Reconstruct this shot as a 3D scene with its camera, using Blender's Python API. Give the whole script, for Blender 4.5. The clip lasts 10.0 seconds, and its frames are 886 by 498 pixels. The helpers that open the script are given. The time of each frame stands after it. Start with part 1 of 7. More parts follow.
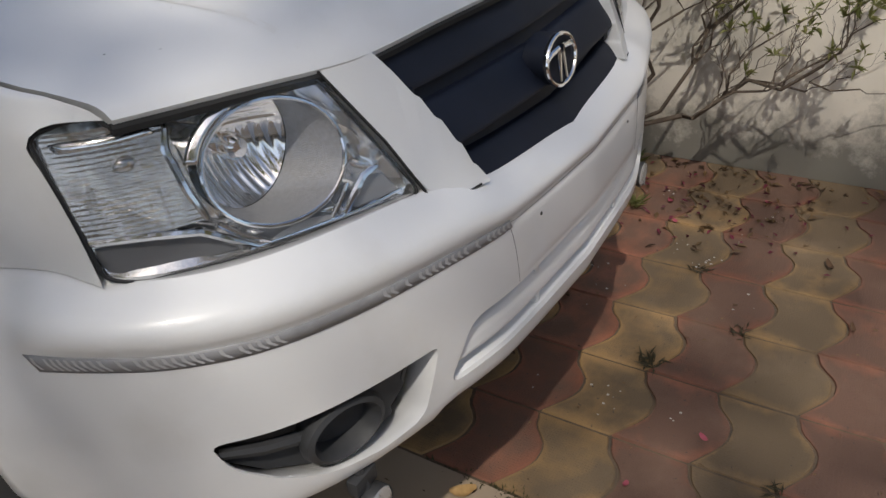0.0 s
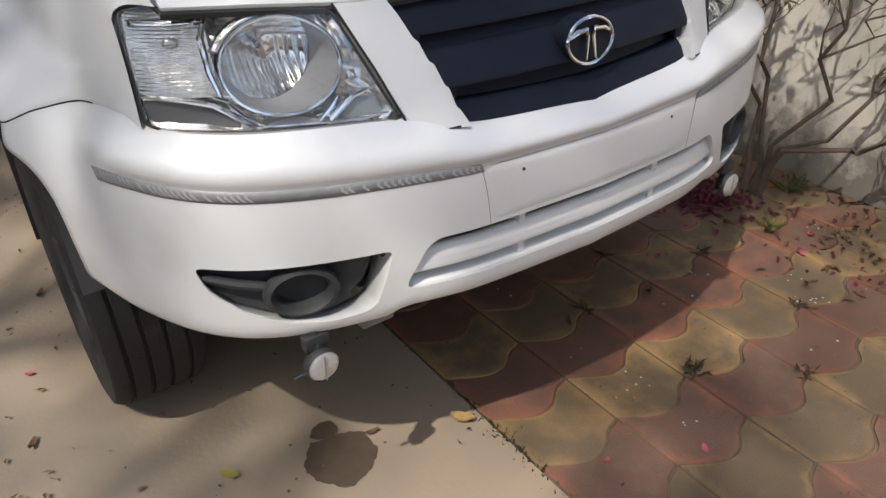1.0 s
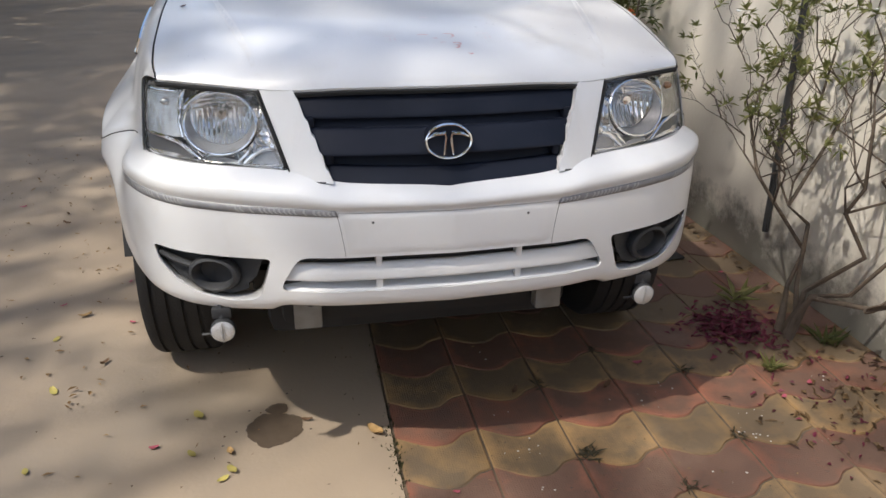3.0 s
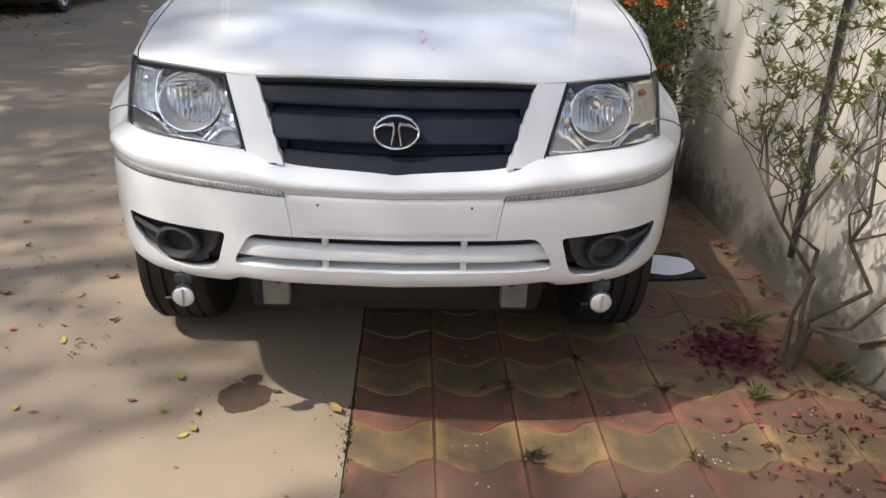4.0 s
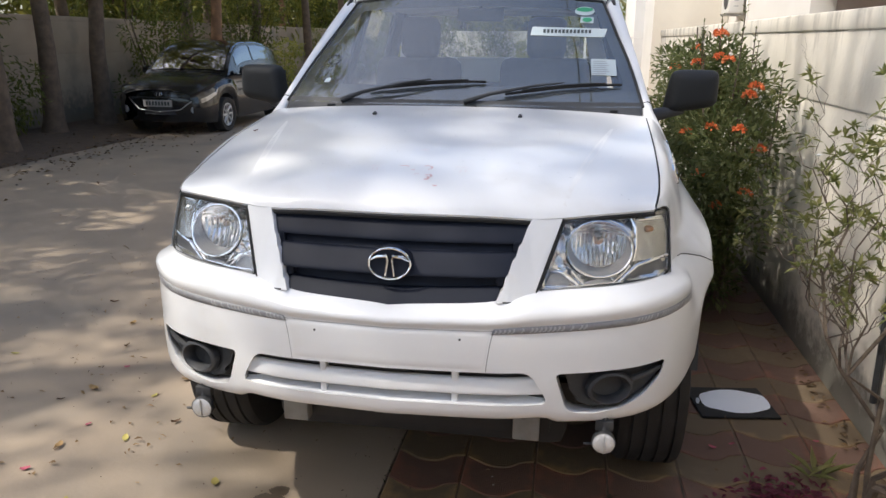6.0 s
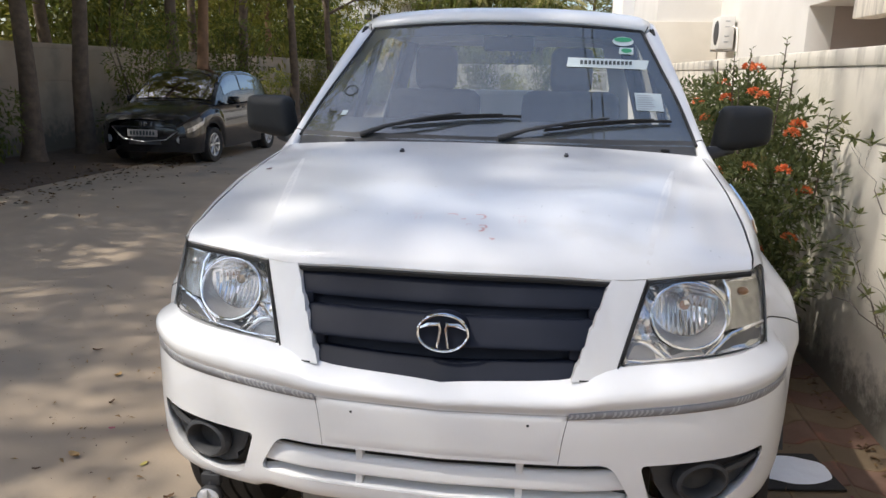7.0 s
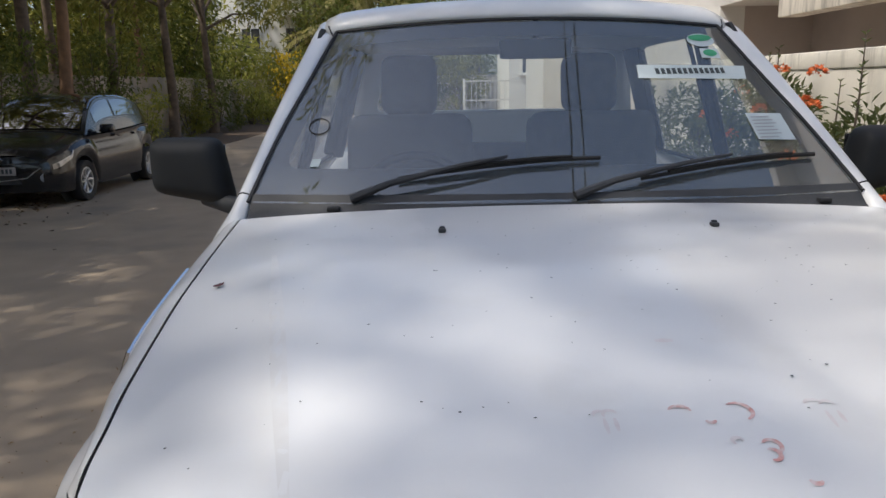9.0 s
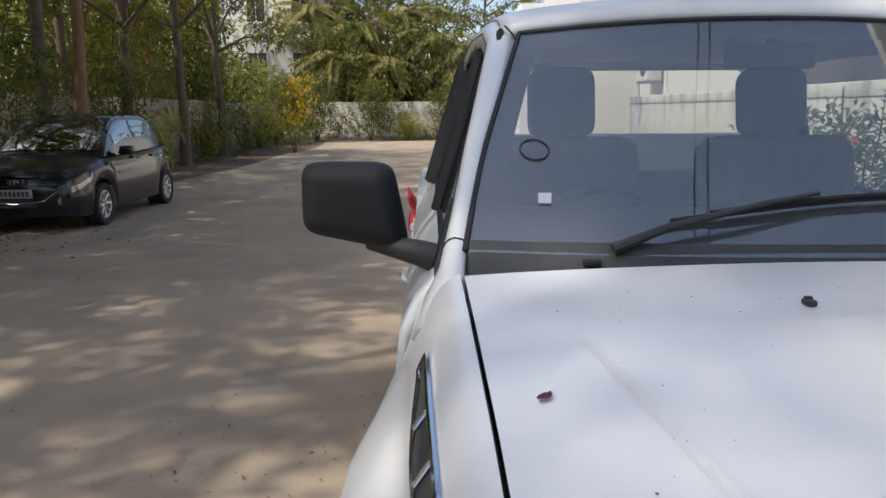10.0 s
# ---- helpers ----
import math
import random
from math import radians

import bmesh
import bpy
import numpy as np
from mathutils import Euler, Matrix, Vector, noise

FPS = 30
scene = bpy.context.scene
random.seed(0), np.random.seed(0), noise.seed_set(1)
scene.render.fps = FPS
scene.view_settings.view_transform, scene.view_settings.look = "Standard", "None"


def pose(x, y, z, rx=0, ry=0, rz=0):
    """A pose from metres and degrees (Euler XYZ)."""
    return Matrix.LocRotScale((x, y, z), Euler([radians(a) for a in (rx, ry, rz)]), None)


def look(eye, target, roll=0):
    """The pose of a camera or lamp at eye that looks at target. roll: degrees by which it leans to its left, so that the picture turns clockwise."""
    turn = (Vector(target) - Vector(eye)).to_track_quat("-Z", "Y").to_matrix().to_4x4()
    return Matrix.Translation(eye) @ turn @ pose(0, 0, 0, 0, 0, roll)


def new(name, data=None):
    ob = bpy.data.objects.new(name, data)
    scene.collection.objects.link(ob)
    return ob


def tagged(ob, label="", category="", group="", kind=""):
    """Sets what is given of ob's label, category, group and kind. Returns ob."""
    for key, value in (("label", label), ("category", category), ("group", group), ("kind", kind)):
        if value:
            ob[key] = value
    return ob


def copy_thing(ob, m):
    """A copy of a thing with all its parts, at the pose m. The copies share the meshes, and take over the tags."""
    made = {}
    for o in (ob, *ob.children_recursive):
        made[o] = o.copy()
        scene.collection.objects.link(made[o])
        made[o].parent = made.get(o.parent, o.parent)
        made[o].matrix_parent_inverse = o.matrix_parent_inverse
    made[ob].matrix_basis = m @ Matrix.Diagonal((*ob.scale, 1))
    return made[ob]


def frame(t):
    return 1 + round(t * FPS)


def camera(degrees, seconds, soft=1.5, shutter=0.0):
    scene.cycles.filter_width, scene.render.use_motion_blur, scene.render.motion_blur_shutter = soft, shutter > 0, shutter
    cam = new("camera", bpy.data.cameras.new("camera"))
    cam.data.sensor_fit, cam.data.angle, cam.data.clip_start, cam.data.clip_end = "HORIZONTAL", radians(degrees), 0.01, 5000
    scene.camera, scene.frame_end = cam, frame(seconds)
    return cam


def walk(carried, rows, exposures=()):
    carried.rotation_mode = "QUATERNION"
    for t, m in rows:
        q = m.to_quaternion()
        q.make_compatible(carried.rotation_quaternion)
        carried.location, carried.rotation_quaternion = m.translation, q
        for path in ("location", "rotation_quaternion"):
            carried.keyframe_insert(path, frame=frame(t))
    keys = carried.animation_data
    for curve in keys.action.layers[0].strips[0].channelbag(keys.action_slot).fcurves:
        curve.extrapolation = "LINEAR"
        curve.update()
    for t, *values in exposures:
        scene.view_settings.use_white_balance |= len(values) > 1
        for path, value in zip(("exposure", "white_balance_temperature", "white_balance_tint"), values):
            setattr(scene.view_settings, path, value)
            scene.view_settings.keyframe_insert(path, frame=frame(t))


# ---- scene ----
cam = camera(61.4, 10.0)
PATH = [
    (0, (-1.144, -0.422, 1.379), (0.263, 0.532, 0.326), -5.3),
    (0.3, (-1.155, -0.627, 1.403), (0.109, 0.523, 0.364), -5.5),
    (0.5, (-1.172, -0.708, 1.407), (-0.024, 0.59, 0.409), -5.2),
    (1, (-1.011, -0.887, 1.376), (-0.043, 0.511, 0.321), -1.5),
    (1.5, (-0.888, -1.148, 1.41), (-0.031, 0.337, 0.38), -0.2),
    (2, (-0.806, -1.426, 1.468), (-0.176, 0.225, 0.531), -2.9),
    (2.5, (-0.597, -1.546, 1.456), (-0.002, 0.139, 0.559), -1.3),
    (3, (-0.372, -1.682, 1.471), (-0.005, 0.111, 0.666), 0.6),
    (3.2, (-0.309, -1.754, 1.479), (-0.029, 0.052, 0.667), 0.1),
    (4.3, (0.146, -1.79, 1.454), (0.103, 0.049, 0.668), 2.4),
    (4.5, (0.201, -1.778, 1.448), (0.006, 0.063, 0.69), 1.0),
    (5, (0.403, -1.796, 1.459), (0.121, 0.055, 0.756), 1.8),
    (5.5, (0.473, -1.827, 1.469), (0.178, 0.031, 0.791), 1.9),
    (6, (0.451, -1.787, 1.551), (0.139, 0.113, 1.01), 0.4),
    (7.3, (0.16, -1.343, 1.539), (-0.099, 0.586, 1.078), 1.2),
    (7.5, (0.143, -1.23, 1.543), (-0.113, 0.697, 1.073), 1.1),
    (8, (0.067, -0.94, 1.554), (-0.157, 0.994, 1.093), -0.3),
    (8.5, (-0.118, -0.705, 1.557), (-0.177, 1.243, 1.105), 0.4),
    (9, (-0.299, -0.449, 1.565), (-0.277, 1.503, 1.133), -1.0),
    (9.5, (-0.506, -0.132, 1.556), (-0.464, 1.831, 1.173), -0.8),
    (10, (-0.808, 0.043, 1.539), (-0.776, 2.009, 1.174), -0.3),
]
walk(cam, [(t, look(eye, target, roll)) for t, eye, target, roll in PATH], [(0, -0.16), (0.5, 0.20), (1.0, 0.40), (2.0, 0.54), (3.0, 0.56), (5.0, 0.82), (6.5, 0.78), (8.0, 0.50), (8.5, 0.42), (9.0, 0.24), (9.5, 0.28), (10, 0.52)])

# ---------- light and sky ----------
SUN_FROM = Vector((-0.62, -0.285, 1.0)).normalized()
ELEV = math.asin(SUN_FROM.z)
AZIM = math.atan2(SUN_FROM.x, SUN_FROM.y)
world = bpy.data.worlds.new("sky")
scene.world = world
world.use_nodes = True
wn, wl = world.node_tree.nodes, world.node_tree.links
sky = wn.new("ShaderNodeTexSky")
sky.sky_type = 'NISHITA'
sky.sun_disc = False
sky.sun_elevation = ELEV
sky.sun_rotation = AZIM
sky.dust_density = 2.5
wl.new(sky.outputs[0], wn["Background"].inputs[0])
wn["Background"].inputs[1].default_value = 0.155
sun = new("sun", bpy.data.lights.new("sun", 'SUN'))
sun.data.energy = 2.85
sun.data.angle = radians(0.8)
sun.data.color = (1.0, 0.94, 0.85)
sun.matrix_world = look(SUN_FROM * 30, (0, 0, 0))


# ---------- materials ----------
def material(name, colour, rough=0.6, metal=0.0, second=None, scale=8.0, amount=0.5, bump=0.0, bump_scale=60.0,
             coat=0.0, rough_var=0.0, third=None, third_scale=1.2, third_cut=(0.55, 0.75), spec=0.5, per_object=0.0, emit=0.0):
    """Principled surface: base colour mixed with a second colour by noise, a third by large soft stains, fine relief by noise."""
    m = bpy.data.materials.new(name)
    m.use_nodes = True
    n, l = m.node_tree.nodes, m.node_tree.links
    b = n["Principled BSDF"]
    b.inputs["Roughness"].default_value = rough
    b.inputs["Metallic"].default_value = metal
    b.inputs["Specular IOR Level"].default_value = spec
    b.inputs["Coat Weight"].default_value = coat
    b.inputs["Coat Roughness"].default_value = 0.06
    co = n.new("ShaderNodeNewGeometry").outputs["Position"]
    out = None

    def noise_fac(sc, lo, hi, detail=5.0):
        t = n.new("ShaderNodeTexNoise")
        t.inputs["Scale"].default_value = sc
        t.inputs["Detail"].default_value = detail
        l.new(co, t.inputs["Vector"])
        r = n.new("ShaderNodeMapRange")
        r.inputs["From Min"].default_value, r.inputs["From Max"].default_value = lo, hi
        l.new(t.outputs["Fac"], r.inputs["Value"])
        return r.outputs["Result"]

    def mix(a, bcol, fac):
        x = n.new("ShaderNodeMix")
        x.data_type = 'RGBA'
        if isinstance(a, tuple):
            x.inputs[6].default_value = (*a, 1)
        else:
            l.new(a, x.inputs[6])
        x.inputs[7].default_value = (*bcol, 1)
        l.new(fac, x.inputs[0])
        return x.outputs[2]

    out = colour
    if second:
        f = noise_fac(scale, 0.5 - 0.35 * amount - 0.05, 0.5 + 0.35 * amount + 0.05)
        out = mix(out, second, f)
    if third:
        out = mix(out, third, noise_fac(third_scale, *third_cut))
    if per_object:
        info = n.new("ShaderNodeObjectInfo")
        hsv = n.new("ShaderNodeHueSaturation")
        r = n.new("ShaderNodeMapRange")
        r.inputs["To Min"].default_value, r.inputs["To Max"].default_value = 1 - per_object, 1 + per_object
        l.new(info.outputs["Random"], r.inputs["Value"])
        l.new(r.outputs["Result"], hsv.inputs["Value"])
        if isinstance(out, tuple):
            hsv.inputs["Color"].default_value = (*out, 1)
        else:
            l.new(out, hsv.inputs["Color"])
        out = hsv.outputs["Color"]
    if isinstance(out, tuple):
        b.inputs["Base Color"].default_value = (*out, 1)
    else:
        l.new(out, b.inputs["Base Color"])
    if rough_var:
        t = n.new("ShaderNodeMapRange")
        t.inputs["To Min"].default_value, t.inputs["To Max"].default_value = rough - rough_var, rough + rough_var
        l.new(noise_fac(scale * 2, 0.3, 0.7), t.inputs["Value"])
        l.new(t.outputs["Result"], b.inputs["Roughness"])
    if bump:
        t = n.new("ShaderNodeTexNoise")
        t.inputs["Scale"].default_value = bump_scale
        t.inputs["Detail"].default_value = 6
        l.new(co, t.inputs["Vector"])
        bp = n.new("ShaderNodeBump")
        bp.inputs["Strength"].default_value = bump
        bp.inputs["Distance"].default_value = 0.01
        l.new(t.outputs["Fac"], bp.inputs["Height"])
        l.new(bp.outputs["Normal"], b.inputs["Normal"])
    if emit:
        b.inputs["Emission Color"].default_value = (*colour, 1)
        b.inputs["Emission Strength"].default_value = emit
    return m


def clear_glass(name, tint, rough=0.0, ior=1.45, dust=0.0):
    """A thin pane: light goes straight through, gloss grows at grazing angles."""
    m = bpy.data.materials.new(name)
    m.use_nodes = True
    n, l = m.node_tree.nodes, m.node_tree.links
    n.remove(n["Principled BSDF"])
    tr, gl, mx, lw = (n.new("ShaderNodeBsdfTransparent"), n.new("ShaderNodeBsdfGlossy"), n.new("ShaderNodeMixShader"), n.new("ShaderNodeLayerWeight"))
    tr.inputs[0].default_value = (*tint, 1)
    gl.inputs["Roughness"].default_value = rough
    lw.inputs["Blend"].default_value = 0.5
    r0 = ((ior - 1) / (ior + 1)) ** 2
    pw, ma = n.new("ShaderNodeMath"), n.new("ShaderNodeMath")
    pw.operation, ma.operation = 'POWER', 'MULTIPLY_ADD'
    l.new(lw.outputs["Facing"], pw.inputs[0])
    pw.inputs[1].default_value = 5.0
    l.new(pw.outputs[0], ma.inputs[0])
    ma.inputs[1].default_value, ma.inputs[2].default_value = 1 - r0, r0
    l.new(ma.outputs[0], mx.inputs[0])
    l.new(tr.outputs[0], mx.inputs[1])
    l.new(gl.outputs[0], mx.inputs[2])
    out = mx
    # bluish diffuse film: thin dust, with sky haze put into its colour
    if dust:
        df, m2 = n.new("ShaderNodeBsdfDiffuse"), n.new("ShaderNodeMixShader")
        df.inputs[0].default_value = (0.51, 0.58, 0.64, 1)
        m2.inputs[0].default_value = dust
        l.new(mx.outputs[0], m2.inputs[1])
        l.new(df.outputs[0], m2.inputs[2])
        out = m2
    l.new(out.outputs[0], n["Material Output"].inputs[0])
    return m


def leaf_material(name, colour, second):
    """Leaves: two greens by island, some light let through."""
    m = bpy.data.materials.new(name)
    m.use_nodes = True
    n, l = m.node_tree.nodes, m.node_tree.links
    b = n["Principled BSDF"]
    b.inputs["Roughness"].default_value = 0.5
    b.inputs["Specular IOR Level"].default_value = 0.3
    g = n.new("ShaderNodeNewGeometry")
    x = n.new("ShaderNodeMix")
    x.data_type = 'RGBA'
    x.inputs[6].default_value, x.inputs[7].default_value = (*colour, 1), (*second, 1)
    l.new(g.outputs["Random Per Island"], x.inputs[0])
    l.new(x.outputs[2], b.inputs["Base Color"])
    t = n.new("ShaderNodeBsdfTranslucent")
    l.new(x.outputs[2], t.inputs[0])
    mx = n.new("ShaderNodeMixShader")
    mx.inputs[0].default_value = 0.5
    l.new(b.outputs[0], mx.inputs[1])
    l.new(t.outputs[0], mx.inputs[2])
    l.new(mx.outputs[0], n["Material Output"].inputs[0])
    return m


PAINT = material("white_paint", (0.765, 0.768, 0.768), 0.34, second=(0.72, 0.72, 0.716), scale=2.5, amount=0.8, coat=0.6, third=(0.66, 0.65, 0.625), third_scale=5.5, third_cut=(0.58, 0.86),
                 bump=0.02, bump_scale=240)
PLASTIC = material("black_plastic", (0.028, 0.029, 0.031), 0.55, second=(0.04, 0.041, 0.044), scale=30, bump=0.15, bump_scale=500)
GRILLE = material("grille_plastic", (0.006, 0.009, 0.018), 0.55, second=(0.010, 0.013, 0.024), scale=12, bump=0.06, bump_scale=400, spec=0.25)
DARK = material("dark_cavity", (0.042, 0.042, 0.043), 0.8, second=(0.055, 0.055, 0.055), scale=10)
UNDERBODY = material("underbody", (0.02, 0.02, 0.021), 0.85, second=(0.03, 0.029, 0.028), scale=10)
RUBBER = material("rubber", (0.016, 0.0155, 0.0155), 0.8, second=(0.026, 0.024, 0.022), scale=14, bump=0.3, bump_scale=160)
SEAL = material("rubber_seal", (0.015, 0.015, 0.016), 0.6)
CHROME = material("chrome", (0.85, 0.86, 0.88), 0.07, 1.0)
REFLECT = material("lamp_reflector", (0.64, 0.63, 0.61), 0.16, 0.85, second=(0.40, 0.39, 0.38), scale=40, bump=0.3, bump_scale=38)
BOWL = material("lamp_bowl", (0.90, 0.90, 0.90), 0.10, 1.0)
BACKPLATE = material("lamp_backplate", (0.86, 0.86, 0.86), 0.13, 0.9, bump=0.12, bump_scale=40)
LAMP_GREY = material("lamp_housing", (0.42, 0.43, 0.45), 0.3, 0.3, second=(0.34, 0.35, 0.37), scale=20)
FUNNEL = material("lamp_funnel", (0.50, 0.50, 0.51), 0.28, 0.5, second=(0.40, 0.40, 0.41), scale=200, bump=0.3, bump_scale=500)
LAMP_DARK = material("lamp_dark", (0.15, 0.152, 0.16), 0.3, 0.3)
AMBER = material("amber_bulb", (0.42, 0.20, 0.09), 0.3)
STEEL = material("bare_steel", (0.45, 0.45, 0.44), 0.45, 0.85, second=(0.32, 0.31, 0.3), scale=25, bump=0.1)
BRACKET = material("bracket_grey", (0.27, 0.27, 0.26), 0.6, 0.1, second=(0.2, 0.19, 0.18), scale=18, bump=0.12)
BLACK_STEEL = material("black_steel", (0.028, 0.028, 0.03), 0.4, second=(0.05, 0.048, 0.045), scale=20)
SILVER = material("wheel_silver", (0.55, 0.56, 0.57), 0.3, 0.8)
TAPE = material("silver_tape", (0.30, 0.30, 0.31), 0.45, 0.1, second=(0.25, 0.25, 0.26), scale=60, amount=0.5, third=(0.38, 0.38, 0.38), third_scale=14, third_cut=(0.6, 0.7))
TAPE_PALE = material("tape_print", (0.44, 0.44, 0.45), 0.4)
FRIT = material("glass_frit", (0.014, 0.015, 0.018), 0.6)
GAP = material("panel_gap", (0.02, 0.02, 0.02), 0.9)
# the windscreen's dust share also paints in some sky haze
WINDSCREEN = clear_glass("windscreen_glass", (0.90, 0.94, 0.92), 0.0, 2.7, dust=0.075)
SIDE_GLASS = clear_glass("side_glass", (0.88, 0.91, 0.88), 0.0, 1.5)
LENS = clear_glass("lens_glass", (0.95, 0.95, 0.95), 0.01, 1.55, dust=0.02)
SEAT = material("seat_cloth", (0.095, 0.097, 0.102), 0.9, second=(0.125, 0.126, 0.132), scale=30, bump=0.3, bump_scale=200)
DASH = material("dash_plastic", (0.09, 0.092, 0.098), 0.7, second=(0.12, 0.12, 0.125), scale=20)
PAPER = material("paper", (0.60, 0.66, 0.65), 0.7, second=(0.54, 0.61, 0.61), scale=20)
PAPER_GREEN = material("green_print", (0.05, 0.34, 0.16), 0.7)
INK = material("ink", (0.05, 0.06, 0.06), 0.7)
RED_MARK = material("vermilion_smear", (0.60, 0.26, 0.23), 0.7, second=(0.70, 0.60, 0.59), scale=130, amount=0.35)
PALE_MARK = material("faded_smear", (0.66, 0.60, 0.60), 0.7, second=(0.72, 0.70, 0.70), scale=60)
DRY = material("dry_leaf", (0.13, 0.07, 0.035), 0.8, second=(0.11, 0.06, 0.03), scale=40, per_object=0.3)


# ---------- mesh helpers ----------
def thing(name, label, category, group="", kind=""):
    return tagged(new(name), label, category, group, kind)


def link(name, bm, mat, parent=None, label="", sharp=38, recalc=True):
    """Makes one mesh object of a bmesh, smooth but for sharp edges."""
    if recalc:
        bmesh.ops.recalc_face_normals(bm, faces=bm.faces[:])
    me = bpy.data.meshes.new(name)
    bm.to_mesh(me)
    bm.free()
    for p in me.polygons:
        p.use_smooth = True
    me.set_sharp_from_angle(angle=radians(sharp))
    me.materials.append(mat)
    ob = new(name, me)
    ob.parent = parent
    if label:
        ob["label"] = label
    return ob


part = link


def spline(pairs):
    """A smooth curve through (x, value) pairs."""
    xs = [p[0] for p in pairs]
    ys = [p[1] for p in pairs]
    n = len(xs)
    sl = [(ys[i + 1] - ys[i]) / (xs[i + 1] - xs[i]) for i in range(n - 1)]
    tg = [sl[0]] + [0 if sl[i - 1] * sl[i] <= 0 else 2 * sl[i - 1] * sl[i] / (sl[i - 1] + sl[i]) for i in range(1, n - 1)] + [sl[-1]]

    def f(x):
        if x <= xs[0]:
            return ys[0]
        if x >= xs[-1]:
            return ys[-1]
        i = max(k for k in range(n - 1) if xs[k] <= x)
        h = xs[i + 1] - xs[i]
        t = (x - xs[i]) / h
        return (ys[i] * (1 + 2 * t) * (1 - t) ** 2 + tg[i] * h * t * (1 - t) ** 2 + ys[i + 1] * t * t * (3 - 2 * t) + tg[i + 1] * h * t * t * (t - 1))
    return f


def sheet(fn, nu, nv, bm=None, close=False):
    """A grid of quads, fn(u, v) with u and v from 0 to 1."""
    bm = bm or bmesh.new()
    rows = [[bm.verts.new(fn(i / nu, j / nv)) for j in range(nv + 1)] for i in range(nu + (0 if close else 1))]
    m = len(rows)
    for i in range(nu):
        for j in range(nv):
            bm.faces.new((rows[i][j], rows[(i + 1) % m][j], rows[(i + 1) % m][j + 1], rows[i][j + 1]))
    return bm


def solid(ob, thick, offset=1.0):
    md = ob.modifiers.new("thick", 'SOLIDIFY')
    md.thickness, md.offset = thick, offset
    return ob


def box(bm, c, s, bevel=0.0, m=None, seg=2):
    """A box with rounded edges at c, of size s."""
    g = bmesh.ops.create_cube(bm, size=1)
    vs = g["verts"]
    bmesh.ops.scale(bm, vec=s, verts=vs)
    if bevel:
        es = list({e for v in vs for e in v.link_edges})
        r = bmesh.ops.bevel(bm, geom=es + vs, offset=bevel, segments=seg, affect='EDGES', profile=0.6)
        vs = list({v for f in r["faces"] for v in f.verts} | {v for v in vs if v.is_valid})
    if m is not None:
        bmesh.ops.transform(bm, matrix=m, verts=vs)
    bmesh.ops.translate(bm, vec=c, verts=vs)
    return bm


def tube(bm, pts, radii, n=8, cap=True):
    """A round bar along points, with one radius or one a point."""
    pts = [Vector(p) for p in pts]
    if not isinstance(radii, (list, tuple)):
        radii = [radii] * len(pts)
    rings, side = [], None
    for i, p in enumerate(pts):
        d = (pts[min(i + 1, len(pts) - 1)] - pts[max(i - 1, 0)]).normalized()
        if side is None:
            side = d.orthogonal().normalized()
        side = (side - d * side.dot(d)).normalized()
        up = d.cross(side)
        rings.append([bm.verts.new(p + radii[i] * (math.cos(2 * math.pi * k / n) * side + math.sin(2 * math.pi * k / n) * up)) for k in range(n)])
    for a, b in zip(rings, rings[1:]):
        for k in range(n):
            bm.faces.new((a[k], a[(k + 1) % n], b[(k + 1) % n], b[k]))
    if cap:
        bm.faces.new(rings[0][::-1])
        bm.faces.new(rings[-1])
    return bm


def lathe(bm, profile, m, n=32):
    """Turns a profile of (radius, height) about the local z axis, set by the matrix m."""
    rings = [[bm.verts.new(m @ Vector((r * math.cos(2 * math.pi * k / n), r * math.sin(2 * math.pi * k / n), h))) for k in range(n)] for r, h in profile]
    for a, b in zip(rings, rings[1:]):
        for k in range(n):
            bm.faces.new((a[k], a[(k + 1) % n], b[(k + 1) % n], b[k]))
    return bm


def prism(bm, pts, fn, depth_fn, fill=True):
    """A plate with the outline pts (pairs), its front by fn(a, b), its back by depth_fn(a, b)."""
    top = [bm.verts.new(fn(a, b)) for a, b in pts]
    bot = [bm.verts.new(depth_fn(a, b)) for a, b in pts]
    n = len(pts)
    if fill:
        bm.faces.new(top)
        bm.faces.new(bot[::-1])
    for i in range(n):
        bm.faces.new((top[i], bot[i], bot[(i + 1) % n], top[(i + 1) % n]))
    return bm


def rounded(pts, r=0.01, seg=4):
    """A polygon with its corners rounded."""
    out = []
    n = len(pts)
    for i in range(n):
        p, a, b = (Vector(pts[k % n]) for k in (i, i - 1, i + 1))
        ra = min(r, 0.45 * (a - p).length, 0.45 * (b - p).length)
        u, w = p + (a - p).normalized() * ra, p + (b - p).normalized() * ra
        for k in range(seg + 1):
            t = k / seg
            q = u * (1 - t) ** 2 + p * 2 * t * (1 - t) + w * t * t
            out.append((q.x, q.y))
    return out


def inside(pt, poly):
    x, y = pt
    hit = False
    for (x1, y1), (x2, y2) in zip(poly, poly[1:] + poly[:1]):
        if (y1 > y) != (y2 > y) and x < (x2 - x1) * (y - y1) / (y2 - y1) + x1:
            hit = not hit
    return hit


